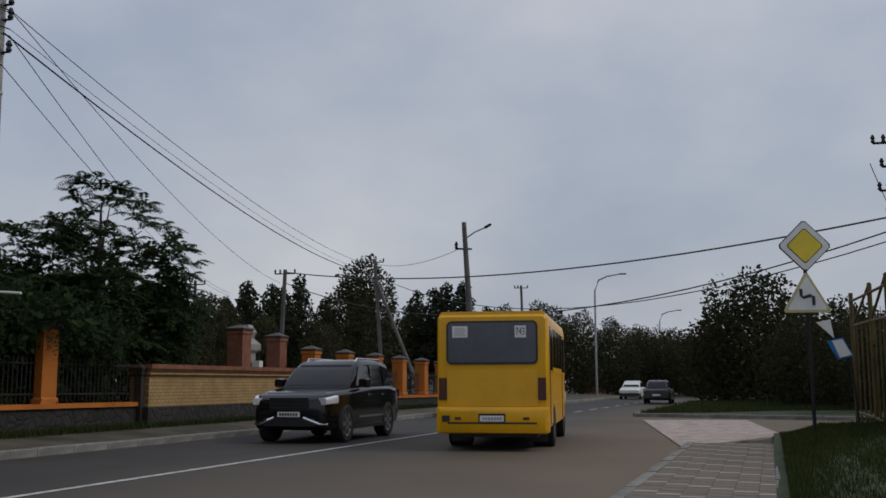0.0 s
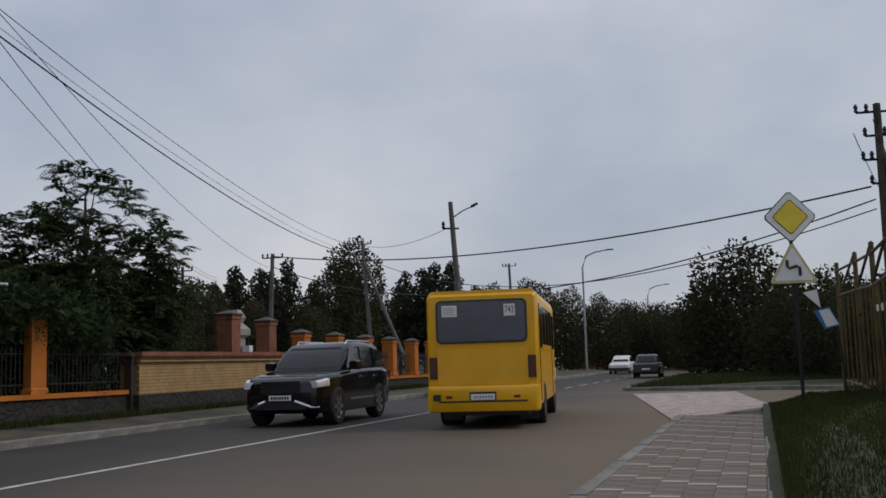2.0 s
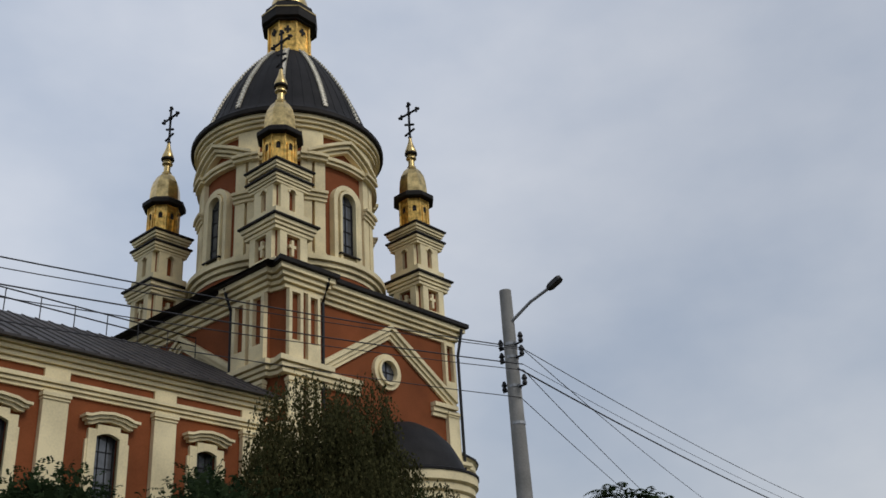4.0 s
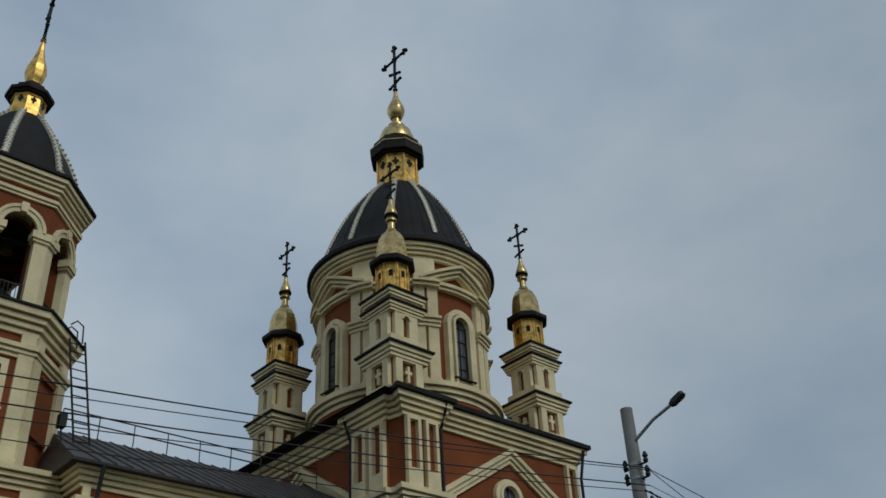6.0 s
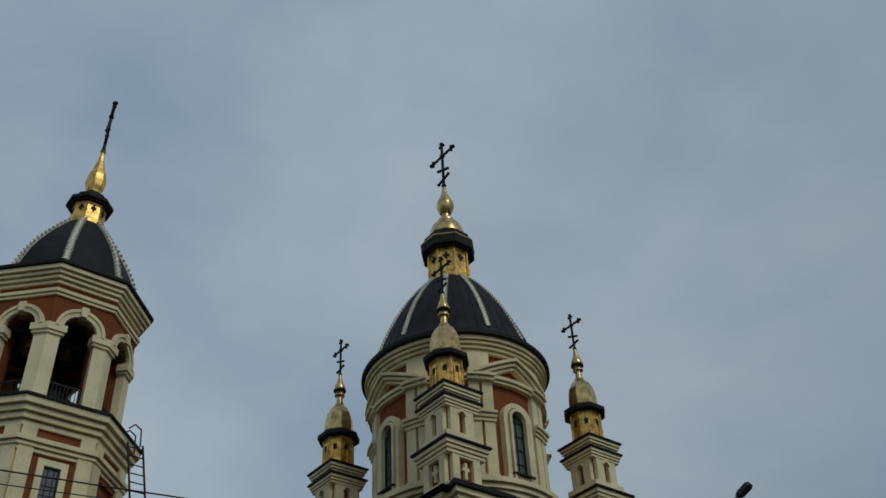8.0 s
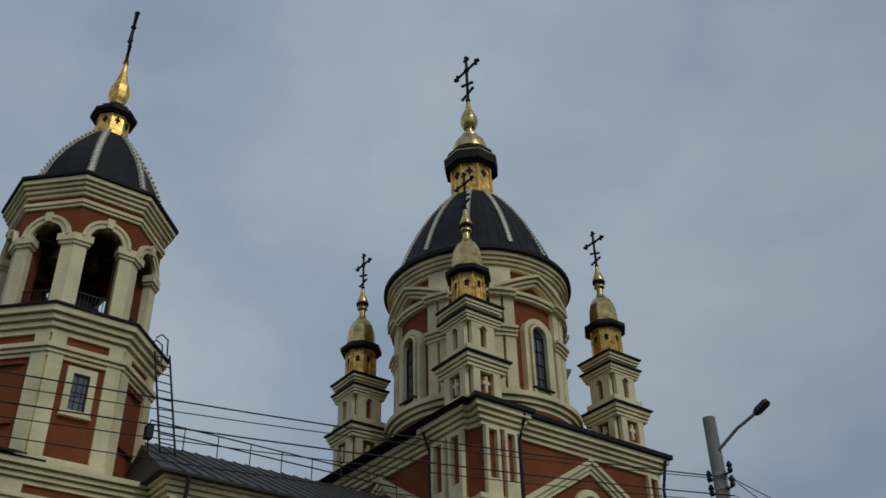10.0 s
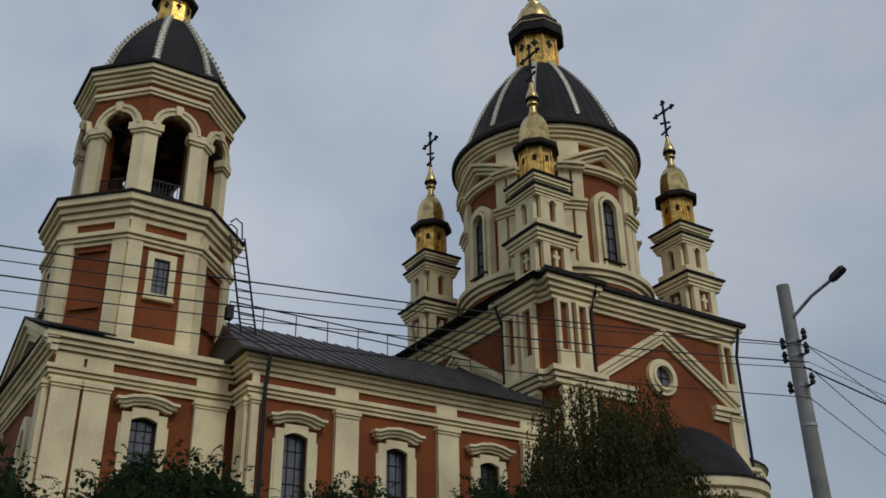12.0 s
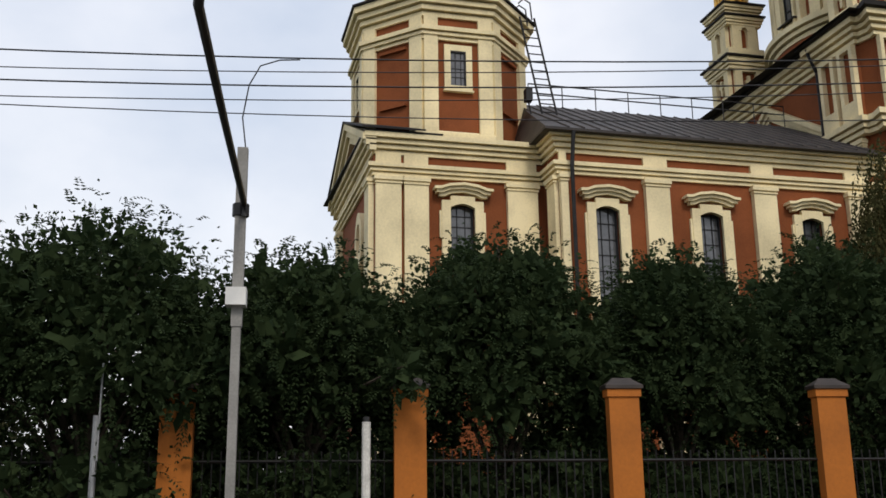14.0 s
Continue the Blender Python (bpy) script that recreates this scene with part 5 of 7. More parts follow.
loft(bm, [[(x, y, z) for x, z in rounded(0.4, 0.43, 0.09)] for y in (-0.07, 0.07)])
part("case", bm, GALV, sg, "grey metal case")
for y, e in ((0.07, 1), (-0.07, -1)):
    bm = B()
    loft(bm, [[(x, yy, z) for x, z in rounded(0.38, 0.4, 0.08)] for yy in (y + e * 0.002, y + e * 0.008)])
    part("blue_face", bm, SIGNB, sg)
    bm = B()
    loft(bm, [[(x, yy, z) for x, z in ((-0.3, -0.27), (0.3, -0.27), (0, 0.3))] for yy in (y + e * 0.009, y + e * 0.013)])
    part("white_triangle", bm, SIGNW, sg)
    bm = B()
    loft(bm, [[(x, yy, z) for x, z in ((-0.07, -0.2), (0.06, -0.2), (0.025, 0.1), (-0.025, 0.1))] for yy in (y + e * 0.014, y + e * 0.018)])
    part("dark_bar", bm, BLACK, sg)
    for k in (-0.2, -0.1, 0.1, 0.2):
        bm = B()
        loft(bm, [[(x, yy, z) for x, z in ((k - 0.03, -0.25), (k + 0.03, -0.25), (k * 0.85 + 0.025, -0.15), (k * 0.85 - 0.025, -0.15))] for yy in (y + e * 0.014, y + e * 0.018)])
        part("stripe", bm, BLACK, sg)
part("beacon", box(B(), -0.13, 0.13, -0.1, 0.1, 0.46, 0.62), BLACK, sg, "black warning beacon housing")
part("beacon_hood", tube(B(), [(-0.02, -0.08, 0.56), (-0.07, -0.22, 0.6)], 0.085, 10, 0.1), BLACK, sg, "black warning beacon hood")

# small posts by the kerb
th = thing("marker_post", "thin white painted post by the kerb", "post", road(-13.9, 0.67, 0.2))
part("post", tube(B(), [(0, 0, -0.2), (0, 0, 2.1)], 0.06, 8), WHITEW, th)
part("post_cap", tube(B(), [(0, 0, 2.1), (0, 0, 2.17)], 0.05, 8), BLACK, th)
th = thing("marker_post", "thin grey post among the leaves by the kerb", "post", road(-13.9, -2.95, 0.2))
part("post", tube(B(), [(0, 0, -0.2), (0, 0, 2.2)], 0.045, 8), GALV, th)
part("rod", tube(B(), [(0.05, 0.05, 1.6), (0.05, 0.05, 2.9)], 0.015, 6), GALV, th)


def utility_pole(x, y, h, label, arms=1, mat=CONC, r=0.14, lean=(0, 0), strut=None, z0=0.0):
    th = thing("utility_pole", label, "utility pole", pose(x, y, z0))
    top = Vector((lean[0], lean[1], h))
    part("post", tapered(B(), (0, 0, -0.2), top, r, r * 0.7, 10), mat, th, smooth=True)
    for k in range(arms):
        z = h - 0.25 - 0.75 * k
        c = top * (z / h)
        w = (0.62, 0.4, 0.5, 0.3)[k]
        arm = part("crossarm", tube(B(), [(c.x - w, c.y, z), (c.x + w, c.y, z)], 0.04, 6), IRON, th)
        for s in ((-1, 0.45, 1) if k % 2 else (-1, -0.5, 1)):
            bm = B()
            insulator(bm, (c.x + s * w, c.y, z + 0.12), 1.5)
            part("insulator", bm, IRON, arm)
    if strut:
        part("strut", tapered(B(), (strut[0], strut[1], -0.2), top * 0.85, r * 0.9, r * 0.7, 8), mat, th)
    return th


utility_pole(7.75, 32.05, 8.9, "dark wooden utility pole with insulators and a raking strut", 4, WOOD, 0.16, strut=(1.9, -0.4))
utility_pole(15.5, 58, 9.5, "distant utility pole with several crossarms", 4, WOOD, 0.15, strut=(1.2, 0))
utility_pole(-21.4, 56.1, 8.1, "grey concrete utility pole beyond the fence", 1, BACKLITCONC, 0.16, (0.3, 0))
utility_pole(-18.0, 67.6, 10.1, "leaning concrete utility pole with two crossarms", 2, BACKLITCONC, 0.16, (-0.7, 0), strut=(3.0, 0))
utility_pole(-11.2, 94.3, 10.6, "distant grey utility pole", 1, BACKLITCONC, 0.16, (-0.3, 0))
utility_pole(-27, 56.3, 7.6, "dark thin utility pole among trees", 1, WOOD, 0.13)
m = road(-13.9, 46.3, 0.1)
th = thing("street_lamp", "leaning grey concrete lamp post by the kerb", "lamp post", m)
part("post", tapered(B(), (0.25, 0, -0.2), (-0.3, 0, 9.1), 0.2, 0.115), BACKLITCONC, th, smooth=True)
lamp_arm(th, (-0.2, 0, 8.3), (0.75, 0.1, 8.8))
bm = B()
tube(bm, [(-0.75, 0, 7.8), (0.1, 0, 7.75)], 0.05, 6)
insulator(bm, (-0.7, 0, 7.95), 2)
part("crossarm", bm, IRON, th)
part("back_sign", loft(B(), [[(0.5 + x, y, 2.6 + z) for x, z in ((-0.35, 0), (0, -0.35), (0.35, 0), (0, 0.35))] for y in (-0.02, 0.02)]), GALV, th, "grey back of a road sign")
for u, v, h in ((-14.1, 84, 10.3), (-13.0, 125, 10.0)):
    th = thing("street_lamp", "slim grey street lamp with a curved arm", "lamp post", road(u, v, 0))
    part("post", tube(B(), [(0, 0, 0), (0, 0, h * 0.5), (0, 0, h * 0.88), (0.35, 0, h * 0.97), (1.1, 0, h), (2.2, 0, h + 0.15)], 0.1, 8, 0.05), GALV, th, smooth=True)
    part("lamp_head", box(B(), 2.1, 2.7, -0.12, 0.12, h + 0.1, h + 0.2), BLACK, th)


def wire(a, b, sag, r=0.018, label="black overhead cable between poles"):
    a, b = Vector(a), Vector(b)
    pts = [a.lerp(b, i / 24) - Vector((0, 0, sag * 4 * (i / 24) * (1 - i / 24))) for i in range(25)]
    return tagged(part("overhead_cable", tube(B(), pts, r, 4), WIRE), label, "cable", "overhead cables")


L = [at_road(-13.9 + dx, 14.7, z) for dx, z in ((0.3, 8.42), (0.15, 8.0), (0.3, 8.05), (0.35, 8.36), (0.3, 7.92), (0.15, 7.36))]
G = [(-18.3, 67.6, 9.5), (-18.7, 67.6, 9.0), (-18.6, 67.6, 9.1), (-21.4, 56.1, 7.3), (-28.8, 65.7, 7.7), (-28.8, 65.7, 7.5)]
for a, b, sag, r in zip(L, G, (0.95, 0.95, 0.85, 0.75, 0.95, 0.8), (0.012, 0.022, 0.008, 0.011, 0.011, 0.011)):
    wire(a, b, sag, r)
K = [at_road(-13.8, -26, z) for z in (8.63, 8.1, 8.06, 7.68, 8.1)]
for i, (a, b) in enumerate(zip((L[0], L[3], L[2], L[4], L[5]), K)):
    wire(a, b, 0.95, 0.013 if i in (0, 2) else 0.009)
wire((-21.1, 56.1, 7.95), (7.4, 32.0, 6.3), 1.0, 0.03)
wire((-21.1, 56.1, 7.3), (7.5, 32.0, 5.9), 2.3, 0.024)
wire((-18.4, 67.6, 8.8), (7.5, 32.0, 5.6), 2.2, 0.02)
wire((-18.5, 67.6, 9.7), tuple(at_road(-14.4, 46.3, 7.9)), 0.4, 0.014)
wire((7.6, 32.0, 8.4), (15.5, 58, 9.2), 0.4, 0.014)
wire((7.0, 32.0, 8.0), (14.8, 58, 8.5), 0.4, 0.014)
wire((8.4, 32.0, 8.4), (14, 10, 9.5), 0.3, 0.014)
wire((8.3, 32.0, 7.6), (14, 10, 8.8), 0.3, 0.014)
wire((7.8, 32.0, 5.9), (14, 10, 6.4), 0.3, 0.02)

# ---- road signs on the bank ----
sx, sy = 2.9, 18.78
th = thing("sign_post", "thin dark metal post on the grass bank", "post", pose(sx, sy, 0.3, 0, 0, 9))
part("post", tube(B(), [(0.04, 0.05, 0), (0, 0.05, 3.75)], 0.035, 8), IRON, th)
sg = thing("priority_sign", "white and yellow diamond priority road sign on a post", "road sign", pose(sx, sy, 3.76, 0, 0, 9))
def diamond(r, y0, y1, name, mat):
    c = [(0, -r), (r, 0), (0, r), (-r, 0)]
    ring = []
    for i in range(4):
        a, b = Vector(c[i]), Vector(c[(i + 1) % 4])
        ring += [a.lerp(b, 0.07), a.lerp(b, 0.93)]
    return part(name, loft(B(), [[(p.x, y, p.y) for p in ring] for y in (y0, y1)]), mat, sg)
diamond(0.49, -0.01, 0.01, "back_plate", GALV)
diamond(0.487, -0.016, -0.011, "black_edge", BLACK)
diamond(0.465, -0.021, -0.017, "white_field", SIGNW)
diamond(0.335, -0.026, -0.022, "black_line", BLACK)
diamond(0.315, -0.031, -0.027, "yellow_field", SIGNY)
sg = thing("bend_sign", "faded triangular warning sign with a double bend arrow", "road sign", pose(sx, sy, 2.8, 0, 0, 9))
def triangle(s, y0, y1, name, mat):
    h = s * 0.866
    c = [Vector((-s / 2, -h / 3)), Vector((s / 2, -h / 3)), Vector((0, 2 * h / 3))]
    ring = []
    for i in range(3):
        p, q = c[i - 1], c[(i + 1) % 3]
        ring += [c[i].lerp(p, 0.05), c[i].lerp(q, 0.05)]
    return part(name, loft(B(), [[(p.x, y, p.y) for p in ring] for y in (y0, y1)]), mat, sg)
triangle(0.88, -0.01, 0.01, "back_plate", GALV)
triangle(0.875, -0.016, -0.011, "border", SIGNR)
triangle(0.72, -0.021, -0.017, "white_field", SIGNW)
part("bend_arrow", tube(B(), [(-0.11, -0.024, 0.17), (-0.11, -0.024, 0.06), (-0.07, -0.024, 0.02), (0.06, -0.024, 0.06), (0.11, -0.024, 0.03), (0.11, -0.024, -0.12)], 0.03, 6), BLACK, sg, "black double bend arrow")
sg = thing("small_sign", "small bent white and blue sign plates beside the post", "road sign", pose(3.3, 18.7, 1.95, 0, 0, 9))
part("plate", loft(B(), [[(x, y, z) for x, z in ((-0.29, 0.41), (-0.04, 0.46), (0.01, 0.13))] for y in (-0.01, 0.01)]), SIGNW, sg, "bent white plate")
part("plate", loft(B(), [[(x, y, z) for x, z in ((-0.12, 0.07), (0.16, 0.14), (0.33, -0.19), (0.06, -0.25))] for y in (-0.01, 0.01)]), SIGNB, sg, "blue and white plate")
part("plate_face", loft(B(), [[(x, y, z) for x, z in ((-0.03, 0.08), (0.15, 0.11), (0.3, -0.17), (0.09, -0.22))] for y in (-0.016, -0.011)]), SIGNW, sg)
part("support", tube(B(), [(0.3, 0.05, -0.1), (0.42, 0.1, -1.6)], 0.02, 6), IRON, sg)

# ---- yellow pipe fence beside the bank ----
FP = [(4.95, 25.5, 3.45), (4.75, 22.5, 3.4), (4.42, 19.5, 3.3), (4.15, 17.0, 3.35), (3.85, 14.5, 3.4)]
yf = thing("pipe_fence", "yellow painted steel pipe fence with vertical bars on a bank", "fence")
for x, y, z in FP:
    part("post", tube(B(), [(x, y, 0.2), (x, y, z)], 0.05, 8), YFENCE, yf)
for (a, b) in zip(FP, FP[1:]):
    for f in (0.35, 2.4, 3.0):
        part("rail", tube(B(), [(a[0], a[1], a[2] - 3.2 + f), (b[0], b[1], b[2] - 3.2 + f)], 0.03, 6), YFENCE, yf)
    part("brace", tube(B(), [(a[0], a[1], 2.6), (b[0], b[1], b[2])], 0.03, 6), YFENCE, yf)
    for i in range(1, 4):
        p = Vector(a).lerp(Vector(b), i / 4)
        part("bar", tube(B(), [(p.x, p.y, 0.3), (p.x, p.y, p.z - 0.75)], 0.022, 5), YFENCE, yf)
part("notice_plate", box(B(), 4.30, 4.36, 17.9, 18.5, 2.0, 2.12), SIGNW, yf, "small white plate")
part("notice_plate", box(B(), 4.36, 4.42, 18.6, 19.2, 2.0, 2.12), SIGNW, yf, "small white plate")


# ---- vehicles ----
def section(w, z0, z1, r0, r1, n=4, cx=0.0):
    """A rounded section: half width, bottom, top, lower and upper corner radius."""
    pts = []
    for sx, z, r, a0 in ((1, z0, r0, -90), (1, z1, r1, 0), (-1, z1, r1, 90), (-1, z0, r0, 180)):
        cz = z + r if z == z0 else z - r
        for k in range(n + 1):
            a = radians(a0 + 90 * k / n)
            pts.append((cx + sx * (w - r) + r * math.cos(a), cz + r * math.sin(a)))
    return pts


def hull(bm, stations):
    """stations: (y, half width, bottom, top, lower radius, upper radius)"""
    return loft(bm, [[(x, y, z) for x, z in section(w, z0, z1, r0, r1)] for y, w, z0, z1, r0, r1 in stations])


def wheel(parent, x, y, r, w, side):
    t = part("wheel", loft(B(), [[(x + side * d, y + q * math.cos(a), r + q * math.sin(a)) for a in [2 * math.pi * i / 24 for i in range(24)]] for d, q in ((-w, r * 0.92), (-w * 0.85, r), (-0.02, r), (0.0, r * 0.93), (-0.015, r * 0.7), (-0.05, r * 0.66))]), TYRE, parent, "black tyre", True)
    part("rim", loft(B(), [[(x + side * d, y + q * math.cos(a), r + q * math.sin(a)) for a in [2 * math.pi * i / 24 for i in range(24)]] for d, q in ((-0.06, r * 0.66), (-0.02, r * 0.66), (-0.03, r * 0.6), (-0.05, r * 0.55))]), RIM, t)
    sp = B()
    for i in range(6):
        a = 2 * math.pi * i / 6
        c, s = math.cos(a), math.sin(a)
        loft(sp, [[(x + side * d, y + q * c - e * s, r + q * s + e * c) for d, e in ((-0.05, -0.045), (-0.02, -0.045), (-0.02, 0.045), (-0.05, 0.045))] for q in (r * 0.1, r * 0.62)])
    part("spokes", sp, RIM, t)
    part("hub_shadow", loft(B(), [[(x + side * d, y + r * 0.58 * math.cos(a), r + r * 0.58 * math.sin(a)) for a in [2 * math.pi * i / 16 for i in range(16)]] for d in (-0.1, -0.06)]), BLACK, t)
    return t


def pane(parent, pts, mat=CARGL, name="window", label=""):
    """A flat pane with a little thickness through four or more 3D points."""
    c = [Vector(p) for p in pts]
    n = (c[1] - c[0]).cross(c[2] - c[0]).normalized() * 0.006
    return part(name, loft(B(), [[p - n for p in c], [p + n for p in c]]), mat, parent, label)


def bars(parent, P, x0, x1, z, h, n, mat=BLACK, y=-0.004):
    """Unreadable writing as plain bars."""
    bm = B()
    w = (x1 - x0) / n
    for i in range(n):
        box(bm, x0 + w * (i + 0.15), x0 + w * (i + 0.8), y + P - 0.004, y + P, z, z + h)
    return part("writing_bars", bm, mat, parent)


# the bus, seen from behind; its origin is the middle of the tail at ground level, y runs forward
bus = thing("bus", "yellow minibus with a wide rear window and route board", "bus", road(-5.15, 18.6, 0.0, 8.5))
W = 1.08
part("body", hull(B(), [(0.06, W - 0.08, 0.62, 2.56, 0.05, 0.12), (0.0, W - 0.04, 0.75, 2.58, 0.05, 0.08), (0.05, W, 0.5, 2.63, 0.05, 0.09), (0.3, W, 0.42, 2.66, 0.05, 0.1), (2.0, W, 0.42, 2.66, 0.05, 0.14), (6.2, W, 0.42, 2.66, 0.05, 0.14), (6.8, W - 0.03, 0.42, 2.6, 0.05, 0.2), (7.05, W - 0.12, 0.5, 2.2, 0.05, 0.3)][1:]), BUSY, bus, "bright yellow painted body", True)
part("rear_bumper", hull(B(), [(-0.1, W - 0.06, 0.36, 0.8, 0.06, 0.05), (-0.06, W, 0.34, 0.84, 0.05, 0.04), (0.25, W + 0.015, 0.34, 0.84, 0.05, 0.04)]), BUSY, bus, "yellow moulded bumper", True)
part("bumper_slot", box(B(), -0.86, 0.86, -0.104, -0.09, 0.52, 0.555), BLACK, bus)
part("tail_panel", loft(B(), [[(x, y, z) for x, z in section(0.88, 0.86, 1.55, 0.04, 0.04)] for y in (-0.012, 0.02)]), BUSY, bus)
bm = B()
loft(bm, [[(x, y, z) for x, z in section(0.89, 1.66, 2.5, 0.1, 0.1)] for y in (-0.03, 0.04)])
part("window_seal", bm, BLACK, bus, "black rubber seal")
rw = part("rear_window", loft(B(), [[(x, y, z) for x, z in section(0.855, 1.695, 2.465, 0.08, 0.08)] for y in (-0.036, -0.031)]), BUSGL, bus, "dusty grey rear window")
part("notice", box(B(), -0.77, -0.47, -0.046, -0.04, 2.18, 2.4), SIGNW, rw, "white paper notice")
for k in range(4):
    part("writing_bar", box(B(), -0.74, -0.5 - 0.03 * (k % 2), -0.05, -0.047, 2.22 + 0.04 * k, 2.235 + 0.04 * k), GALV, rw)
part("route_board", box(B(), 0.45, 0.67, -0.046, -0.04, 2.17, 2.4), SIGNW, rw, "white route number board")
cu = bpy.data.curves.new("route_number", "FONT")
cu.body, cu.size, cu.extrude, cu.align_x = "743", 0.16, 0.002, "CENTER"
tmp = new("tmp", cu)
me = bpy.data.meshes.new_from_object(tmp.evaluated_get(bpy.context.evaluated_depsgraph_get()))
bpy.data.objects.remove(tmp)
me.materials.append(BLACK)
num = new("route_number", me)
num.parent = rw
num.matrix_basis = pose(0.56, -0.05, 2.225, 90, 0, 0) @ Matrix.Diagonal((0.78, 1.25, 1, 1))
for s in (-1, 1):
    x = s * 0.965
    part("tail_lamp", box(B(), x - 0.075, x + 0.075, -0.03, 0.05, 0.98, 1.4), BLACK, bus)
    part("tail_lamp_lens", box(B(), x - 0.055, x + 0.055, -0.04, -0.03, 1.0, 1.38), LAMPR, bus, "dark red lamp lens")
    part("reflector", box(B(), s * 0.66 - 0.06, s * 0.66 + 0.06, -0.112, -0.09, 0.6, 0.65), LAMPR, bus)
part("fog_lamp", box(B(), -0.97, -0.82, -0.115, -0.09, 0.56, 0.68), BLACK, bus)
part("roof_lamp", tube(B(), [(0.86, 0.1, 2.6), (0.86, 0.1, 2.68)], 0.05, 8), BLACK, bus)
pl = part("number_plate", box(B(), -0.23, 0.23, -0.118, -0.1, 0.57, 0.68), SIGNW, bus, "white number plate")
bars(pl, -0.118, -0.19, 0.2, 0.6, 0.05, 7, GALV)
part("plate_recess", box(B(), -0.26, 0.26, -0.108, -0.1, 0.56, 0.72), BLACK, bus)
for i, (y0, y1) in enumerate(((0.55, 1.5), (1.6, 2.65), (2.75, 3.8), (3.9, 4.9), (5.0, 5.9))):
    for s in (-1, 1):
        if s == 1 and i == 0:
            z0 = 1.5
        else:
            z0 = 1.62
        part("side_window", box(B(), *sorted((s * (W + 0.004), s * (W - 0.02))), y0, y1, z0, 2.42), CARGL, bus, "dark side window")
for y0, y1 in ((0.62, 1.32), (4.95, 5.95)):
    part("door", box(B(), W - 0.01, W + 0.008, y0, y1, 0.5, 2.4), BUSY, bus)
    part("door_gap", box(B(), W + 0.002, W + 0.012, y0 - 0.05, y0, 0.5, 2.42), BLACK, bus)
    part("door_window", box(B(), W, W + 0.014, y0 + 0.08, y1 - 0.08, 1.55, 2.36), CARGL, bus)
for z in (0.86, 1.5):
    part("side_moulding", box(B(), W, W + 0.012, 1.4, 6.3, z, z + 0.03), BUSY, bus)
part("roof_rim", hull(B(), [(0.05, W - 0.03, 2.45, 2.69, 0.02, 0.1), (6.3, W - 0.03, 2.45, 2.72, 0.02, 0.1)]), BUSY, bus, smooth=True)
part("underbody", box(B(), -0.85, 0.85, 0.2, 6.6, 0.26, 0.5), BLACK, bus)
for s in (-1, 1):
    wheel(bus, s * (W + 0.012), 1.75, 0.4, 0.45, s)
    wheel(bus, s * (W + 0.012), 5.6, 0.4, 0.26, s)
    part("mud_flap", box(B(), s * 0.78 - 0.2, s * 0.78 + 0.2, 1.2, 1.22, 0.12, 0.55), BLACK, bus)
    part("wheel_arch", loft(B(), [[(s * (W + d), 1.75 + 0.5 * math.cos(a), 0.42 + 0.42 * math.sin(a)) for a in [math.pi * i / 12 for i in range(13)]] for d in (-0.2, 0.006)]), BLACK, bus)


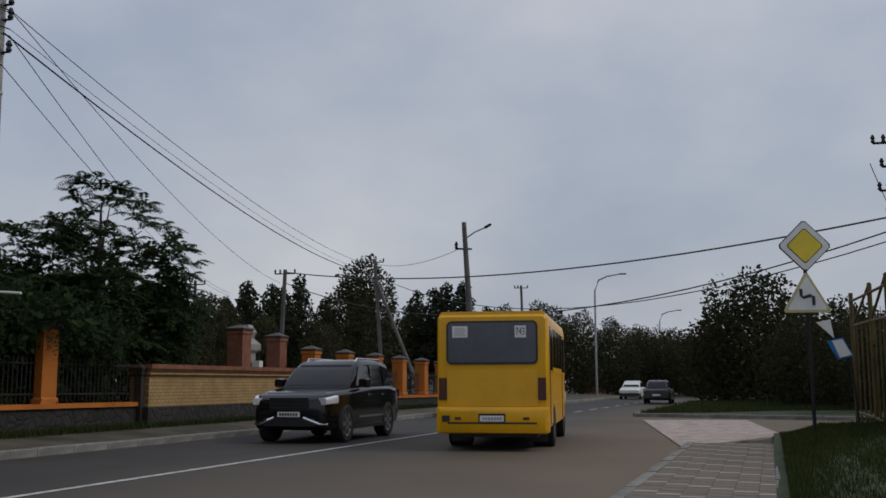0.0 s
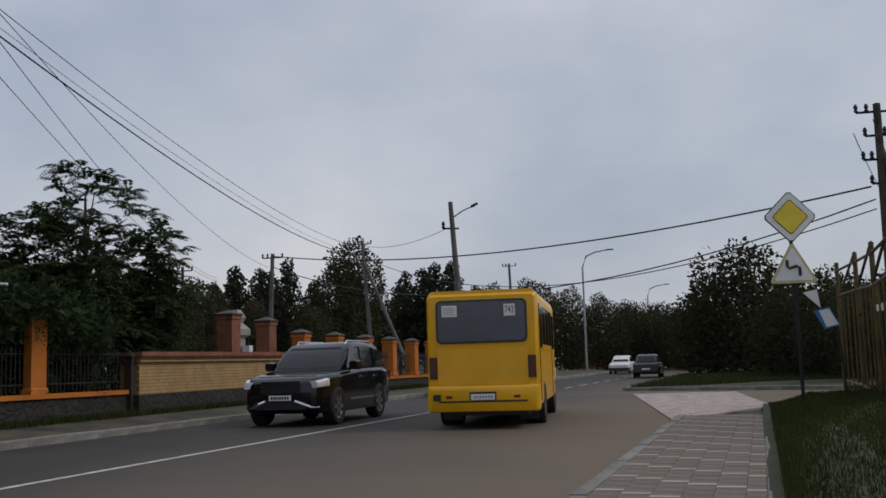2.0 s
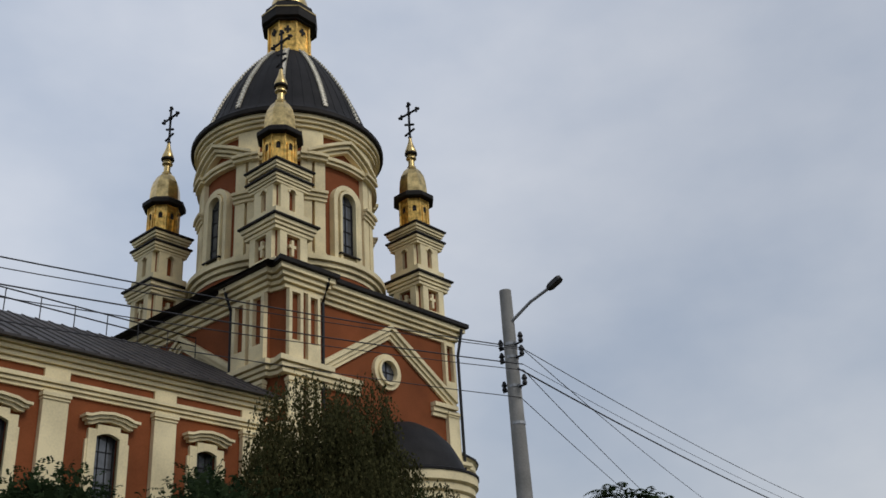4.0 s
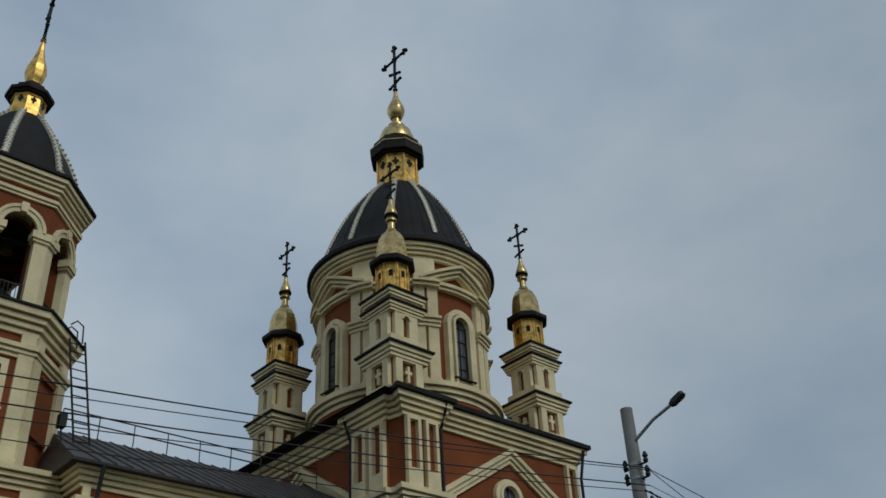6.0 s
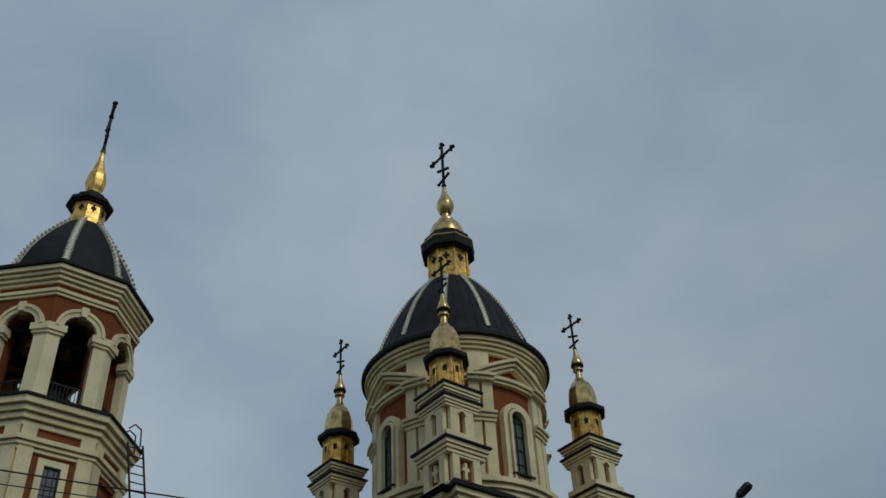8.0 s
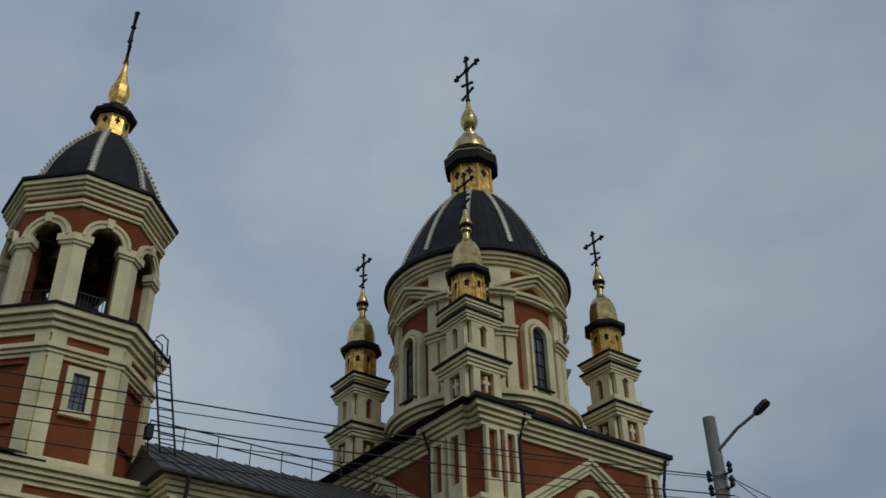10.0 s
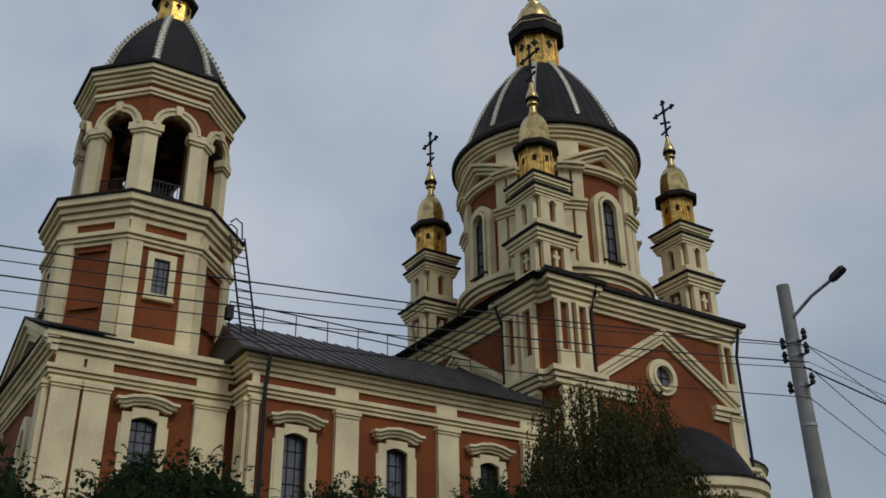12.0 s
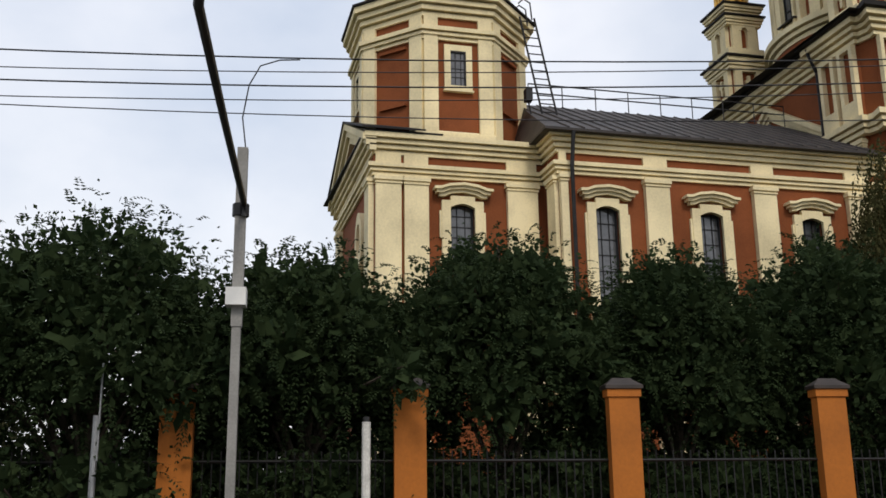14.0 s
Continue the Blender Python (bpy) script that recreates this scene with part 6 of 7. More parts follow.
def suv(m, paint, label, roofline=1.88, trim=CHROME, dark=True):
    """A large estate car; the nose is at y = 0 and y runs back."""
    c = thing("car", label, "car", m)
    k = roofline / 1.88
    low = [(0.0, 0.72, 0.42, 0.95, 0.08, 0.14), (0.08, 0.84, 0.34, 1.02, 0.1, 0.16), (0.3, 0.92, 0.28, 1.08, 0.1, 0.16), (0.8, 0.965, 0.28, 1.14, 0.1, 0.14), (1.35, 0.975, 0.28, 1.19, 0.1, 0.12),
           (2.5, 0.98, 0.28, 1.22, 0.1, 0.08), (4.0, 0.98, 0.28, 1.24, 0.1, 0.1), (4.6, 0.96, 0.32, 1.22, 0.1, 0.14), (4.85, 0.9, 0.42, 1.15, 0.1, 0.16), (4.92, 0.8, 0.5, 1.05, 0.1, 0.16)]
    part("body", hull(B(), [(y, w, a, b * (k if k < 1 else 1), q, p) for y, w, a, b, q, p in low]), paint, c, smooth=True)
    top = [(1.45, 0.84, 1.1, 1.2, 0.02, 0.03), (1.9, 0.82, 1.12, 1.6 * k, 0.02, 0.1), (2.25, 0.78, 1.12, 1.8 * k, 0.02, 0.14), (2.7, 0.765, 1.12, 1.87 * k, 0.02, 0.14), (3.6, 0.755, 1.12, 1.88 * k, 0.02, 0.14), (4.35, 0.745, 1.12, 1.83 * k, 0.02, 0.14), (4.7, 0.74, 1.12, 1.55 * k, 0.02, 0.12), (4.86, 0.72, 1.1, 1.15, 0.02, 0.03)]
    part("cabin", hull(B(), top), paint, c, smooth=True)
    # glass
    pane(c, [(-0.74, 1.5, 1.24), (0.74, 1.5, 1.24), (0.64, 2.12, 1.735 * k), (-0.64, 2.12, 1.735 * k)], name="windscreen", label="dark windscreen")
    for s in (-1, 1):
        for y0, y1, zt0, zt1 in ((1.85, 2.75, 1.5, 1.72), (2.83, 3.65, 1.74, 1.75), (3.73, 4.5, 1.74, 1.62)):
            part("side_window", loft(B(), [[(s * (0.872 + e), y0 - 0.1 * (y0 < 2), 1.25), (s * (0.872 + e), y1, 1.25), (s * (0.795 + e), y1 - 0.04, zt1 * k), (s * (0.795 + e), y0 + (0.28 if y0 < 2 else 0.02), max(zt0, 1.7) * k)] for e in (-0.02, 0.012)]), CARGL, c, "dark side window")
        part("mirror", hull(B(), [(1.72, 0.1, 1.22, 1.4, 0.04, 0.05), (1.92, 0.13, 1.2, 1.42, 0.04, 0.05)]), paint, c, smooth=True).matrix_basis = pose(s * 1.06, 0, 0)
        part("headlamp", hull(B(), [(0.05, 0.2, 0.86, 1.0, 0.03, 0.05), (0.45, 0.24, 0.88, 1.06, 0.03, 0.05)]), LAMPW, c, "clear headlamp", True).matrix_basis = pose(s * 0.66, -0.02, -0.02, 0, 0, s * -14)
        part("fog_lamp", tube(B(), [(s * 0.68, 0.02, 0.58), (s * 0.68, 0.12, 0.58)], 0.07, 10), LAMPW, c)
        part("roof_rail", tube(B(), [(s * 0.6, 2.35, 1.78 * k), (s * 0.62, 2.5, 1.895 * k), (s * 0.62, 4.1, 1.895 * k), (s * 0.6, 4.25, 1.78 * k)], 0.018, 6), trim, c)
        part("door_trim", box(B(), *sorted((s * 0.97, s * 0.995)), 1.7, 3.6, 0.52, 0.57), trim, c)
        part("sill", box(B(), *sorted((s * 0.9, s * 1.0)), 1.4, 3.5, 0.28, 0.36), BLACK, c)
        for y in (2.2, 3.2):
            part("door_handle", box(B(), *sorted((s * 0.97, s * 1.0)), y + 0.2, y + 0.42, 1.02, 1.06), trim, c)
        for y in (0.95, 3.82):
            part("wheel_arch", loft(B(), [[(s * (0.985 + d), y + 0.45 * math.cos(a), 0.4 + 0.43 * math.sin(a)) for a in [math.pi * (i - 1) / 12 for i in range(15)]] for d in (-0.25, -0.001)]), BLACK, c)
            wheel(c, s * 1.005, y, 0.41, 0.29, s)
        part("tail_lamp", box(B(), *sorted((s * 0.7, s * 0.93)), 4.78, 4.9, 0.95, 1.15), LAMPR, c)
    g = part("grille", loft(B(), [[(x, y, z) for x, z in section(0.46, 0.72, 0.98, 0.05, 0.05)] for y in (-0.02, 0.05)]), BLACK, c, "dark grille with chrome bars")
    for z in (0.74, 0.82, 0.9, 0.965):
        part("grille_bar", box(B(), -0.46, 0.46, -0.045, -0.02, z, z + 0.026), IRON, g)
    part("lower_intake", loft(B(), [[(x, y, z) for x, z in section(0.6, 0.38, 0.56, 0.04, 0.04)] for y in (-0.015, 0.08)]), BLACK, c)
    for s in (-1, 1):
        part("bumper_trim", tube(B(), [(s * 0.34, -0.03, 0.56), (s * 0.5, -0.02, 0.5), (s * 0.68, 0.02, 0.43), (s * 0.84, 0.12, 0.42)], 0.038, 6), trim, c)
    p = part("number_plate", box(B(), -0.26, 0.26, -0.05, -0.03, 0.58, 0.69), SIGNW, c, "white number plate")
    bars(p, -0.05, -0.22, 0.22, 0.605, 0.06, 7)
    part("bonnet_line", box(B(), -0.7, 0.7, 0.36, 0.37, 1.07, 1.1), BLACK, c)
    return c


def facing(u, v, back=False, rz=0.0):
    """Nose towards the eye, or away from it."""
    return road(u, v, 0.0, rz + (180 if back else 0))


suv(facing(-10.0, 19.6, False, 3), CARBL, "shiny black off-road estate car with chrome trim")
suv(facing(-10.7, 35.8), CARWH, "white sport utility car with dark windows", 1.74, GALV)


def saloon(m, paint, label, roof=1.45):
    c = thing("car", label, "car", m)
    part("body", hull(B(), [(0.0, 0.66, 0.35, 0.72, 0.06, 0.1), (0.15, 0.8, 0.25, 0.8, 0.08, 0.12), (1.2, 0.84, 0.22, 0.92, 0.08, 0.1), (3.3, 0.84, 0.22, 0.95, 0.08, 0.1), (4.1, 0.8, 0.28, 0.92, 0.08, 0.12), (4.25, 0.7, 0.38, 0.82, 0.06, 0.1)]), paint, c, smooth=True)
    part("cabin", hull(B(), [(1.15, 0.7, 0.85, 0.93, 0.02, 0.03), (1.8, 0.64, 0.85, roof - 0.05, 0.02, 0.1), (2.4, 0.62, 0.85, roof, 0.02, 0.1), (3.2, 0.61, 0.85, roof - 0.06, 0.02, 0.1), (3.75, 0.66, 0.85, 0.96, 0.02, 0.03)]), paint, c, smooth=True)
    pane(c, [(-0.62, 1.2, 0.97), (0.62, 1.2, 0.97), (0.53, 1.76, roof - 0.1), (-0.53, 1.76, roof - 0.1)], name="windscreen")
    pane(c, [(-0.58, 3.74, 0.98), (0.58, 3.74, 0.98), (0.5, 3.28, roof - 0.13), (-0.5, 3.28, roof - 0.13)], name="rear_window")
    for s in (-1, 1):
        for y0, y1 in ((1.6, 2.35), (2.42, 3.25)):
            part("side_window", loft(B(), [[(s * (0.735 + e), y0 - 0.15, 0.97), (s * (0.735 + e), y1, 0.97), (s * (0.655 + e), y1 - 0.03, roof - 0.14), (s * (0.655 + e), y0 + 0.2, roof - 0.14)] for e in (-0.05, 0.012)]), CARGL, c)
        part("headlamp", box(B(), *sorted((s * 0.45, s * 0.74)), 0.02, 0.2, 0.56, 0.7), LAMPW, c)
        part("tail_lamp", box(B(), *sorted((s * 0.5, s * 0.78)), 4.15, 4.24, 0.6, 0.78), LAMPR, c)
        for y in (0.8, 3.35):
            wheel(c, s * 0.84, y, 0.3, 0.18, s)
    part("bumper", hull(B(), [(-0.05, 0.72, 0.32, 0.5, 0.04, 0.04), (0.2, 0.84, 0.3, 0.5, 0.04, 0.04)]), BLACK, c)
    p = part("number_plate", box(B(), -0.24, 0.24, 4.25, 4.27, 0.5, 0.6), SIGNW, c)
    return c


saloon(facing(-6.9, 66, True, 2), CARGY, "dark grey older saloon car driving away")
saloon(facing(-10.6, 78, False, 0), CARWH, "white saloon car on the far road")
saloon(facing(-8.8, 112, True, -14), CARGY, "dark saloon car far down the road")
saloon(facing(-11.0, 47, False, 0), CARWH, "white saloon car behind the bus", 1.5)


# ---- trees ----
def leaves_mesh(name, quads, mat):
    """quads: array n x 4 x 3"""
    n = len(quads)
    me = bpy.data.meshes.new(name)
    me.vertices.add(n * 4)
    me.vertices.foreach_set("co", quads.reshape(-1).astype(np.float32))
    me.loops.add(n * 4)
    me.loops.foreach_set("vertex_index", np.arange(n * 4, dtype=np.int32))
    me.polygons.add(n)
    me.polygons.foreach_set("loop_start", np.arange(0, n * 4, 4, dtype=np.int32))
    me.update(calc_edges=True)
    me.materials.append(mat)
    return me


def unit(v):
    return v / np.maximum(1e-6, np.linalg.norm(v, axis=-1, keepdims=True))


def lumps_points(rs, lumps, n, shell=0.55):
    """Points in a crown made of balls (x, y, z, r), denser to the outside."""
    w = np.array([l[3] ** 2 for l in lumps])
    pick = rs.choice(len(lumps), n, p=w / w.sum())
    L = np.array(lumps)[pick]
    d = unit(rs.normal(size=(n, 3)))
    rad = L[:, 3] * (shell + (1 - shell) * rs.random(n) ** 0.5) * (0.85 + 0.3 * rs.random(n))
    return L[:, :3] + d * rad[:, None], d


def frond_leaves(rs, lumps, n, length, leaflets=8, size=(0.15, 0.045), droop=0.55, up=0.35):
    """Pinnate fronds: leaflets in pairs on a drooping stalk."""
    p, d = lumps_points(rs, lumps, n)
    d = unit(d + rs.normal(size=(n, 3)) * 0.45 + np.array([0, 0, up]))
    side = unit(np.cross(d, [0, 0, 1.0]) + 1e-4)
    ln = length * (0.6 + 0.7 * rs.random(n))
    out = []
    for k in range(leaflets):
        f = (k + 0.6) / leaflets
        c = p + d * (ln * f)[:, None]
        c[:, 2] -= droop * ln * f * f
        tang = unit(d - np.array([0, 0, 1.0]) * (2 * droop * f))
        for s in (-1, 1):
            a = unit(side * s + tang * 0.45 + np.array([0, 0, -0.35]) + rs.normal(size=(n, 3)) * 0.15)
            L = size[0] * (1.15 - 0.6 * f) * (0.8 + 0.4 * rs.random(n))
            w = tang * size[1]
            out.append(np.stack([c, c + a * (L * 0.45)[:, None] - w, c + a * L[:, None], c + a * (L * 0.45)[:, None] + w], 1))
    return np.concatenate(out)


def loose_leaves(rs, lumps, n, size, hang=0.0):
    p, d = lumps_points(rs, lumps, n, 0.4)
    a = unit(d * 0.6 + rs.normal(size=(n, 3)) + np.array([0, 0, -hang]))
    b = unit(np.cross(a, rs.normal(size=(n, 3))))
    s = size * (0.6 + 0.8 * rs.random(n))[:, None]
    return np.stack([p, p + a * s * 0.5 - b * s * 0.32, p + a * s, p + a * s * 0.5 + b * s * 0.32], 1)


def tip_fronds(rs, lumps, tips, length, each=5, leaflets=13):
    """Rosettes of long arching pinnate leaves at the ends of the shoots."""
    p, d = lumps_points(rs, lumps, tips, 0.55)
    p = p + np.array([0, 0, 0.15])
    out = []
    for j in range(each):
        az = 2 * math.pi * j / each + rs.random(tips) * 0.6
        el = 0.25 + 1.0 * rs.random(tips)
        f0 = np.stack([np.cos(az) * np.cos(el), np.sin(az) * np.cos(el), np.sin(el)], 1)
        f0 = unit(f0 + d * 0.35)
        side = unit(np.cross(f0, [0, 0, 1.0]) + 1e-4)
        ln = length * (0.65 + 0.5 * rs.random(tips))
        for k in range(leaflets):
            f = (k + 0.8) / leaflets
            c = p + f0 * (ln * f)[:, None]
            c[:, 2] -= 0.6 * ln * f * f
            tang = unit(f0 - np.array([0, 0, 1.5]) * f)
            for e in (-1, 1):
                a = unit(side * e + tang * 0.35 + np.array([0, 0, -0.45]) + rs.normal(size=(tips, 3)) * 0.1)
                L = 0.2 * math.sin(math.pi * (0.18 + 0.72 * f)) * (0.85 + 0.3 * rs.random(tips))
                w = tang * 0.026
                out.append(np.stack([c, c + a * (L * 0.45)[:, None] - w, c + a * L[:, None], c + a * (L * 0.45)[:, None] + w], 1))
    return np.concatenate(out)


def hanging_leaves(rs, lumps, strings, size):
    """Weeping twigs with small leaves that hang along them."""
    p, d = lumps_points(rs, lumps, strings, 0.6)
    out = []
    sway = rs.normal(size=(strings, 3)) * np.array([0.12, 0.12, 0])
    n = 18
    ln = 0.6 + 0.8 * rs.random(strings)
    for k in range(n):
        f = k / n
        c = p + np.array([0, 0, -2.1 * f]) * ln[:, None] + d * 0.3 * math.sqrt(f) + sway * f + rs.normal(size=(strings, 3)) * 0.02
        a = unit(rs.normal(size=(strings, 3)) * 0.55 + np.array([0, 0, -1.2]))
        b = unit(np.cross(a, rs.normal(size=(strings, 3))))
        s = size * (0.7 + 0.6 * rs.random(strings))[:, None]
        out.append(np.stack([c, c + a * s * 0.5 - b * s * 0.25, c + a * s, c + a * s * 0.5 + b * s * 0.25], 1))
    return np.concatenate(out)


def crown_lumps(rs, h0, h1, r, n):
    """Balls that make an uneven crown between two heights."""
    out = []
    for i in range(n):
        f = (i + 0.5) / n
        a = i * 2.4 + rs.random()
        rr = r * (0.25 + 0.5 * math.sin(math.pi * min(0.95, 0.15 + f * 0.85)))
        out.append((rr * math.cos(a), rr * math.sin(a), h0 + (h1 - h0) * f, r * (0.34 + 0.22 * rs.random()) * (1.1 - 0.35 * f)))
    return out


def dome_lumps(rs, h0, h, r, n):
    """Balls under a rounded, slightly uneven dome that spreads low, with sparser growth down to the ground."""
    zc = h0 + (h - h0) * 0.38
    out = []
    for i in range(n):
        f = (i + 0.5) / n
        el = math.asin(-0.25 + 1.25 * f)
        a = i * 2.4 + 0.5 * rs.random()
        k = 0.66 * (0.9 + 0.16 * rs.random())
        out.append((r * k * math.cos(el) * math.cos(a), r * k * math.cos(el) * math.sin(a), zc + (h - zc) * k * math.sin(el), r * (0.36 + 0.08 * rs.random())))
    for i in range(9):
        a = i * 0.7 + 0.4 * rs.random()
        out.append((r * 0.6 * math.cos(a), r * 0.6 * math.sin(a), h0 * 0.75 + 0.4 * rs.random(), r * 0.4))
    return out


def tree(x, y, h, h0, r, mat, label, style="frond", n=900, z=0.3, seed=1, bark=BARK, lumps=12, size=None, group="", over=()):
    rs = np.random.RandomState(seed)
    th = thing("tree", label, "tree", pose(x, y, z, 0, 0, seed * 37 % 360), group)
    cl = dome_lumps(rs, h0, h, r, lumps) if style == "dome" else crown_lumps(rs, h0, h - r * 0.35, r, lumps)
    turn = radians(seed * 37 % 360)
    for ox, oy, oz, orad in over:   # boughs that hang over the fence
        dx, dy = ox - x, oy - y
        cl.append((dx * math.cos(turn) + dy * math.sin(turn), -dx * math.sin(turn) + dy * math.cos(turn), oz - z, orad))
    bm = B()
    tube(bm, [(0, 0, -0.2), (0.06, 0.03, h0 * 0.6), (-0.05, 0.08, h0), (0.05, 0, h0 + (h - h0) * 0.5), (0, 0, h * 0.9)], 0.06 + h * 0.014, 8, 0.02)
    part("trunk", bm, bark, th, smooth=True)
    limbs = B()
    for lx, ly, lz, lr in cl:
        tube(limbs, [(0, 0, max(0.8, lz - lr - 0.9)), (lx * 0.45, ly * 0.45, lz - lr * 0.4), (lx, ly, lz + lr * 0.3)], 0.05, 5, 0.012)
    part("branchwork", limbs, BARK, th)
    if style == "frond":
        q = frond_leaves(rs, cl, n, 0.5, 8, size or (0.13, 0.032))
        q = np.concatenate([q, loose_leaves(rs, [(a, b, c, d * 0.85) for a, b, c, d in cl], n * 9, 0.15)])
    elif style == "dome":
        q = frond_leaves(rs, cl, n, 0.4, 7, size or (0.09, 0.018), up=0.15)
        q = np.concatenate([q, loose_leaves(rs, cl, n * 3, 0.085), loose_leaves(rs, [(a, b, c, d * 0.8) for a, b, c, d in cl], n * 4, 0.13), loose_leaves(rs, [(a, b, c, d * 0.52) for a, b, c, d in cl], int(n * 1.6), 0.3)])
    elif style == "feather":
        q = np.concatenate([tip_fronds(rs, cl, n // 3, 0.85), frond_leaves(rs, [(a, b, c - 0.5, d * 0.7) for a, b, c, d in cl if c < h * 0.75], n * 2, 0.6, 8, (0.2, 0.035)),
                            loose_leaves(rs, [(a, b, c * 0.8, d * 0.8) for a, b, c, d in cl if c < h * 0.6], n * 22, 0.12)])
    elif style == "hang":
        q = hanging_leaves(rs, cl, n, size or 0.135)
    else:
        q = loose_leaves(rs, cl, n, size or 0.3)
    me = leaves_mesh("crown", q, mat)
    ob = new("crown", me)
    ob.parent = th
    return th


# row of trees behind the fence
ROWT = [(-16.9, -11.2, 6.0, 2.6), (-16.8, -6.6, 5.7, 2.4), (-16.2, -1.6, 6.1, 2.75), (-16.3, 1.75, 5.8, 2.15), (-16.3, 5.1, 6.25, 2.2), (-16.4, 8.4, 5.95, 2.05), (-16.2, 11.7, 6.45, 2.3), (-16.6, 14.4, 6.2, 2.0), (-15.9, 17.1, 6.2, 2.3)]
OVER = {2: [(-14.9, -2.2, 3.3, 0.75), (-14.7, -1.9, 2.9, 0.6), (-14.2, -1.1, 3.1, 0.6), (-15.3, -3.4, 2.8, 0.8), (-14.6, -3.0, 2.7, 0.5), (*at_road(-14.25, -2.0).to_2d(), 2.75, 0.5), (*at_road(-14.3, -2.3).to_2d(), 2.9, 0.5)], 3: [(-14.5, 1.2, 3.5, 0.5), (-14.9, 0.6, 3.0, 0.7), (*at_road(-14.3, 1.2).to_2d(), 3.0, 0.4)],
        6: [(*at_road(u, v).to_2d(), z, r) for u, v, z, r in ((-14.45, 10.9, 3.1, 0.65), (-14.7, 11.6, 2.9, 0.8), (-14.9, 12.6, 2.6, 0.9), (-14.8, 10.0, 3.0, 0.8))],
        7: [(*at_road(u, v).to_2d(), z, r) for u, v, z, r in ((-14.4, 14.2, 2.75, 0.65), (-14.7, 13.4, 2.7, 0.8), (-14.9, 15.4, 2.6, 0.9), (-14.8, 14.9, 3.1, 0.9))],
        8: [(*at_road(u, v).to_2d(), z, r) for u, v, z, r in ((-14.45, 17.5, 2.85, 0.6), (-14.8, 16.7, 2.7, 0.85), (-14.9, 18.5, 2.5, 0.9), (-15.0, 19.6, 2.3, 0.9))]}
for i, (x, y, h, r) in enumerate(ROWT):
    tree(x, y, h - 0.35, 1.1, r, LEAFD, "dense dark green leafy tree behind the churchyard fence", "dome", n=2300, seed=11 + i, lumps=22, group="trees along the fence", over=OVER.get(i, ()))
for i, (x, y) in enumerate(((-17.6, -9.0), (-17.4, -6.2), (-17.6, -4.2), (-17.2, -1.2), (-17.5, 0.6), (-17.3, 3.2), (-17.5, 6.6), (-17.2, 10.2), *[tuple(at_road(-16.2, v).to_2d()) for v in (10.4, 12.2, 14.0, 15.9, 17.6, 19.4)])):
    tree(x, y, 2.9, 0.7, 1.6, LEAFD, "low dark shrub under the trees behind the fence", "dome", n=380, seed=91 + i, lumps=12, group="shrubs along the fence")
tree(-14.5, 24.3, 6.6, 1.6, 2.6, LEAFD, "dark tree with long feathery leaves behind the fence", "feather", n=780, seed=31, lumps=22)
tree(-17.6, 22.4, 5.9, 1.5, 1.5, LEAFD, "small feathery-leaved tree behind the fence", "feather", n=240, seed=32, lumps=10)
tree(-14.9, 20.4, 3.9, 0.9, 1.5, LEAFD, "dark shrub behind the fence railings", "dome", n=900, seed=36, lumps=12)
tree(-17.5, 26.0, 4.6, 1.0, 1.9, LEAFM, "olive shrub behind the brick wall", "dome", n=900, seed=33, lumps=14)
tree(-24.4, 22.1, 12.3, 4.2, 3.3, LEAFW, "weeping birch with thin olive leaves before the church", "hang", 7200, seed=34, bark=BIRCH, lumps=18)
tree(-23.6, 24.9, 10.0, 3.0, 2.3, LEAFW, "smaller weeping birch beside the church", "hang", 2400, seed=35, bark=BIRCH)
for i, (x, y, h, r) in enumerate(((-27, 2.0, 5.2, 2.4), (-30, -9, 6.0, 2.6), (-24, -6, 5.0, 2.2), (-36, -14, 8.5, 2.4))):
    tree(x, y, h, 1.2, r, LEAFM, "olive tree behind the fence row", "loose", 3500, seed=41 + i, size=0.22)

# far trees: broadleaf and pine kinds, copied
FARB = tree(-24, 84, 12.5, 2.0, 3.4, LEAFF, "large olive broadleaf tree", "loose", 7500, z=0, seed=51, size=0.29, lumps=18, group="far trees")
FARD = tree(6.5, 62, 8.6, 0.8, 3.6, LEAFM, "dark broadleaf tree beside the road", "loose", 6500, z=0, seed=52, size=0.29, lumps=20, group="roadside trees")


def pine(x, y, h, r, seed):
    rs = np.random.RandomState(seed)
    th = thing("pine_tree", "dark distant pine tree", "pine tree", pose(x, y, 0), "far pines")
    part("trunk", tube(B(), [(0, 0, -0.2), (0.1, 0, h * 0.5), (0, 0.1, h)], 0.2, 7, 0.04), BARK, th)
    cl = []
    for i in range(16):
        f = i / 15
        a = i * 2.4
        rr = r * (1 - f) * 0.75 + 0.1
        cl.append((rr * math.cos(a), rr * math.sin(a), h * (0.3 + 0.68 * f), r * (0.5 - 0.3 * f)))
    ob = new("crown", leaves_mesh("crown", loose_leaves(rs, cl, 5000, 0.3), LEAFP))
    ob.parent = th
    return th


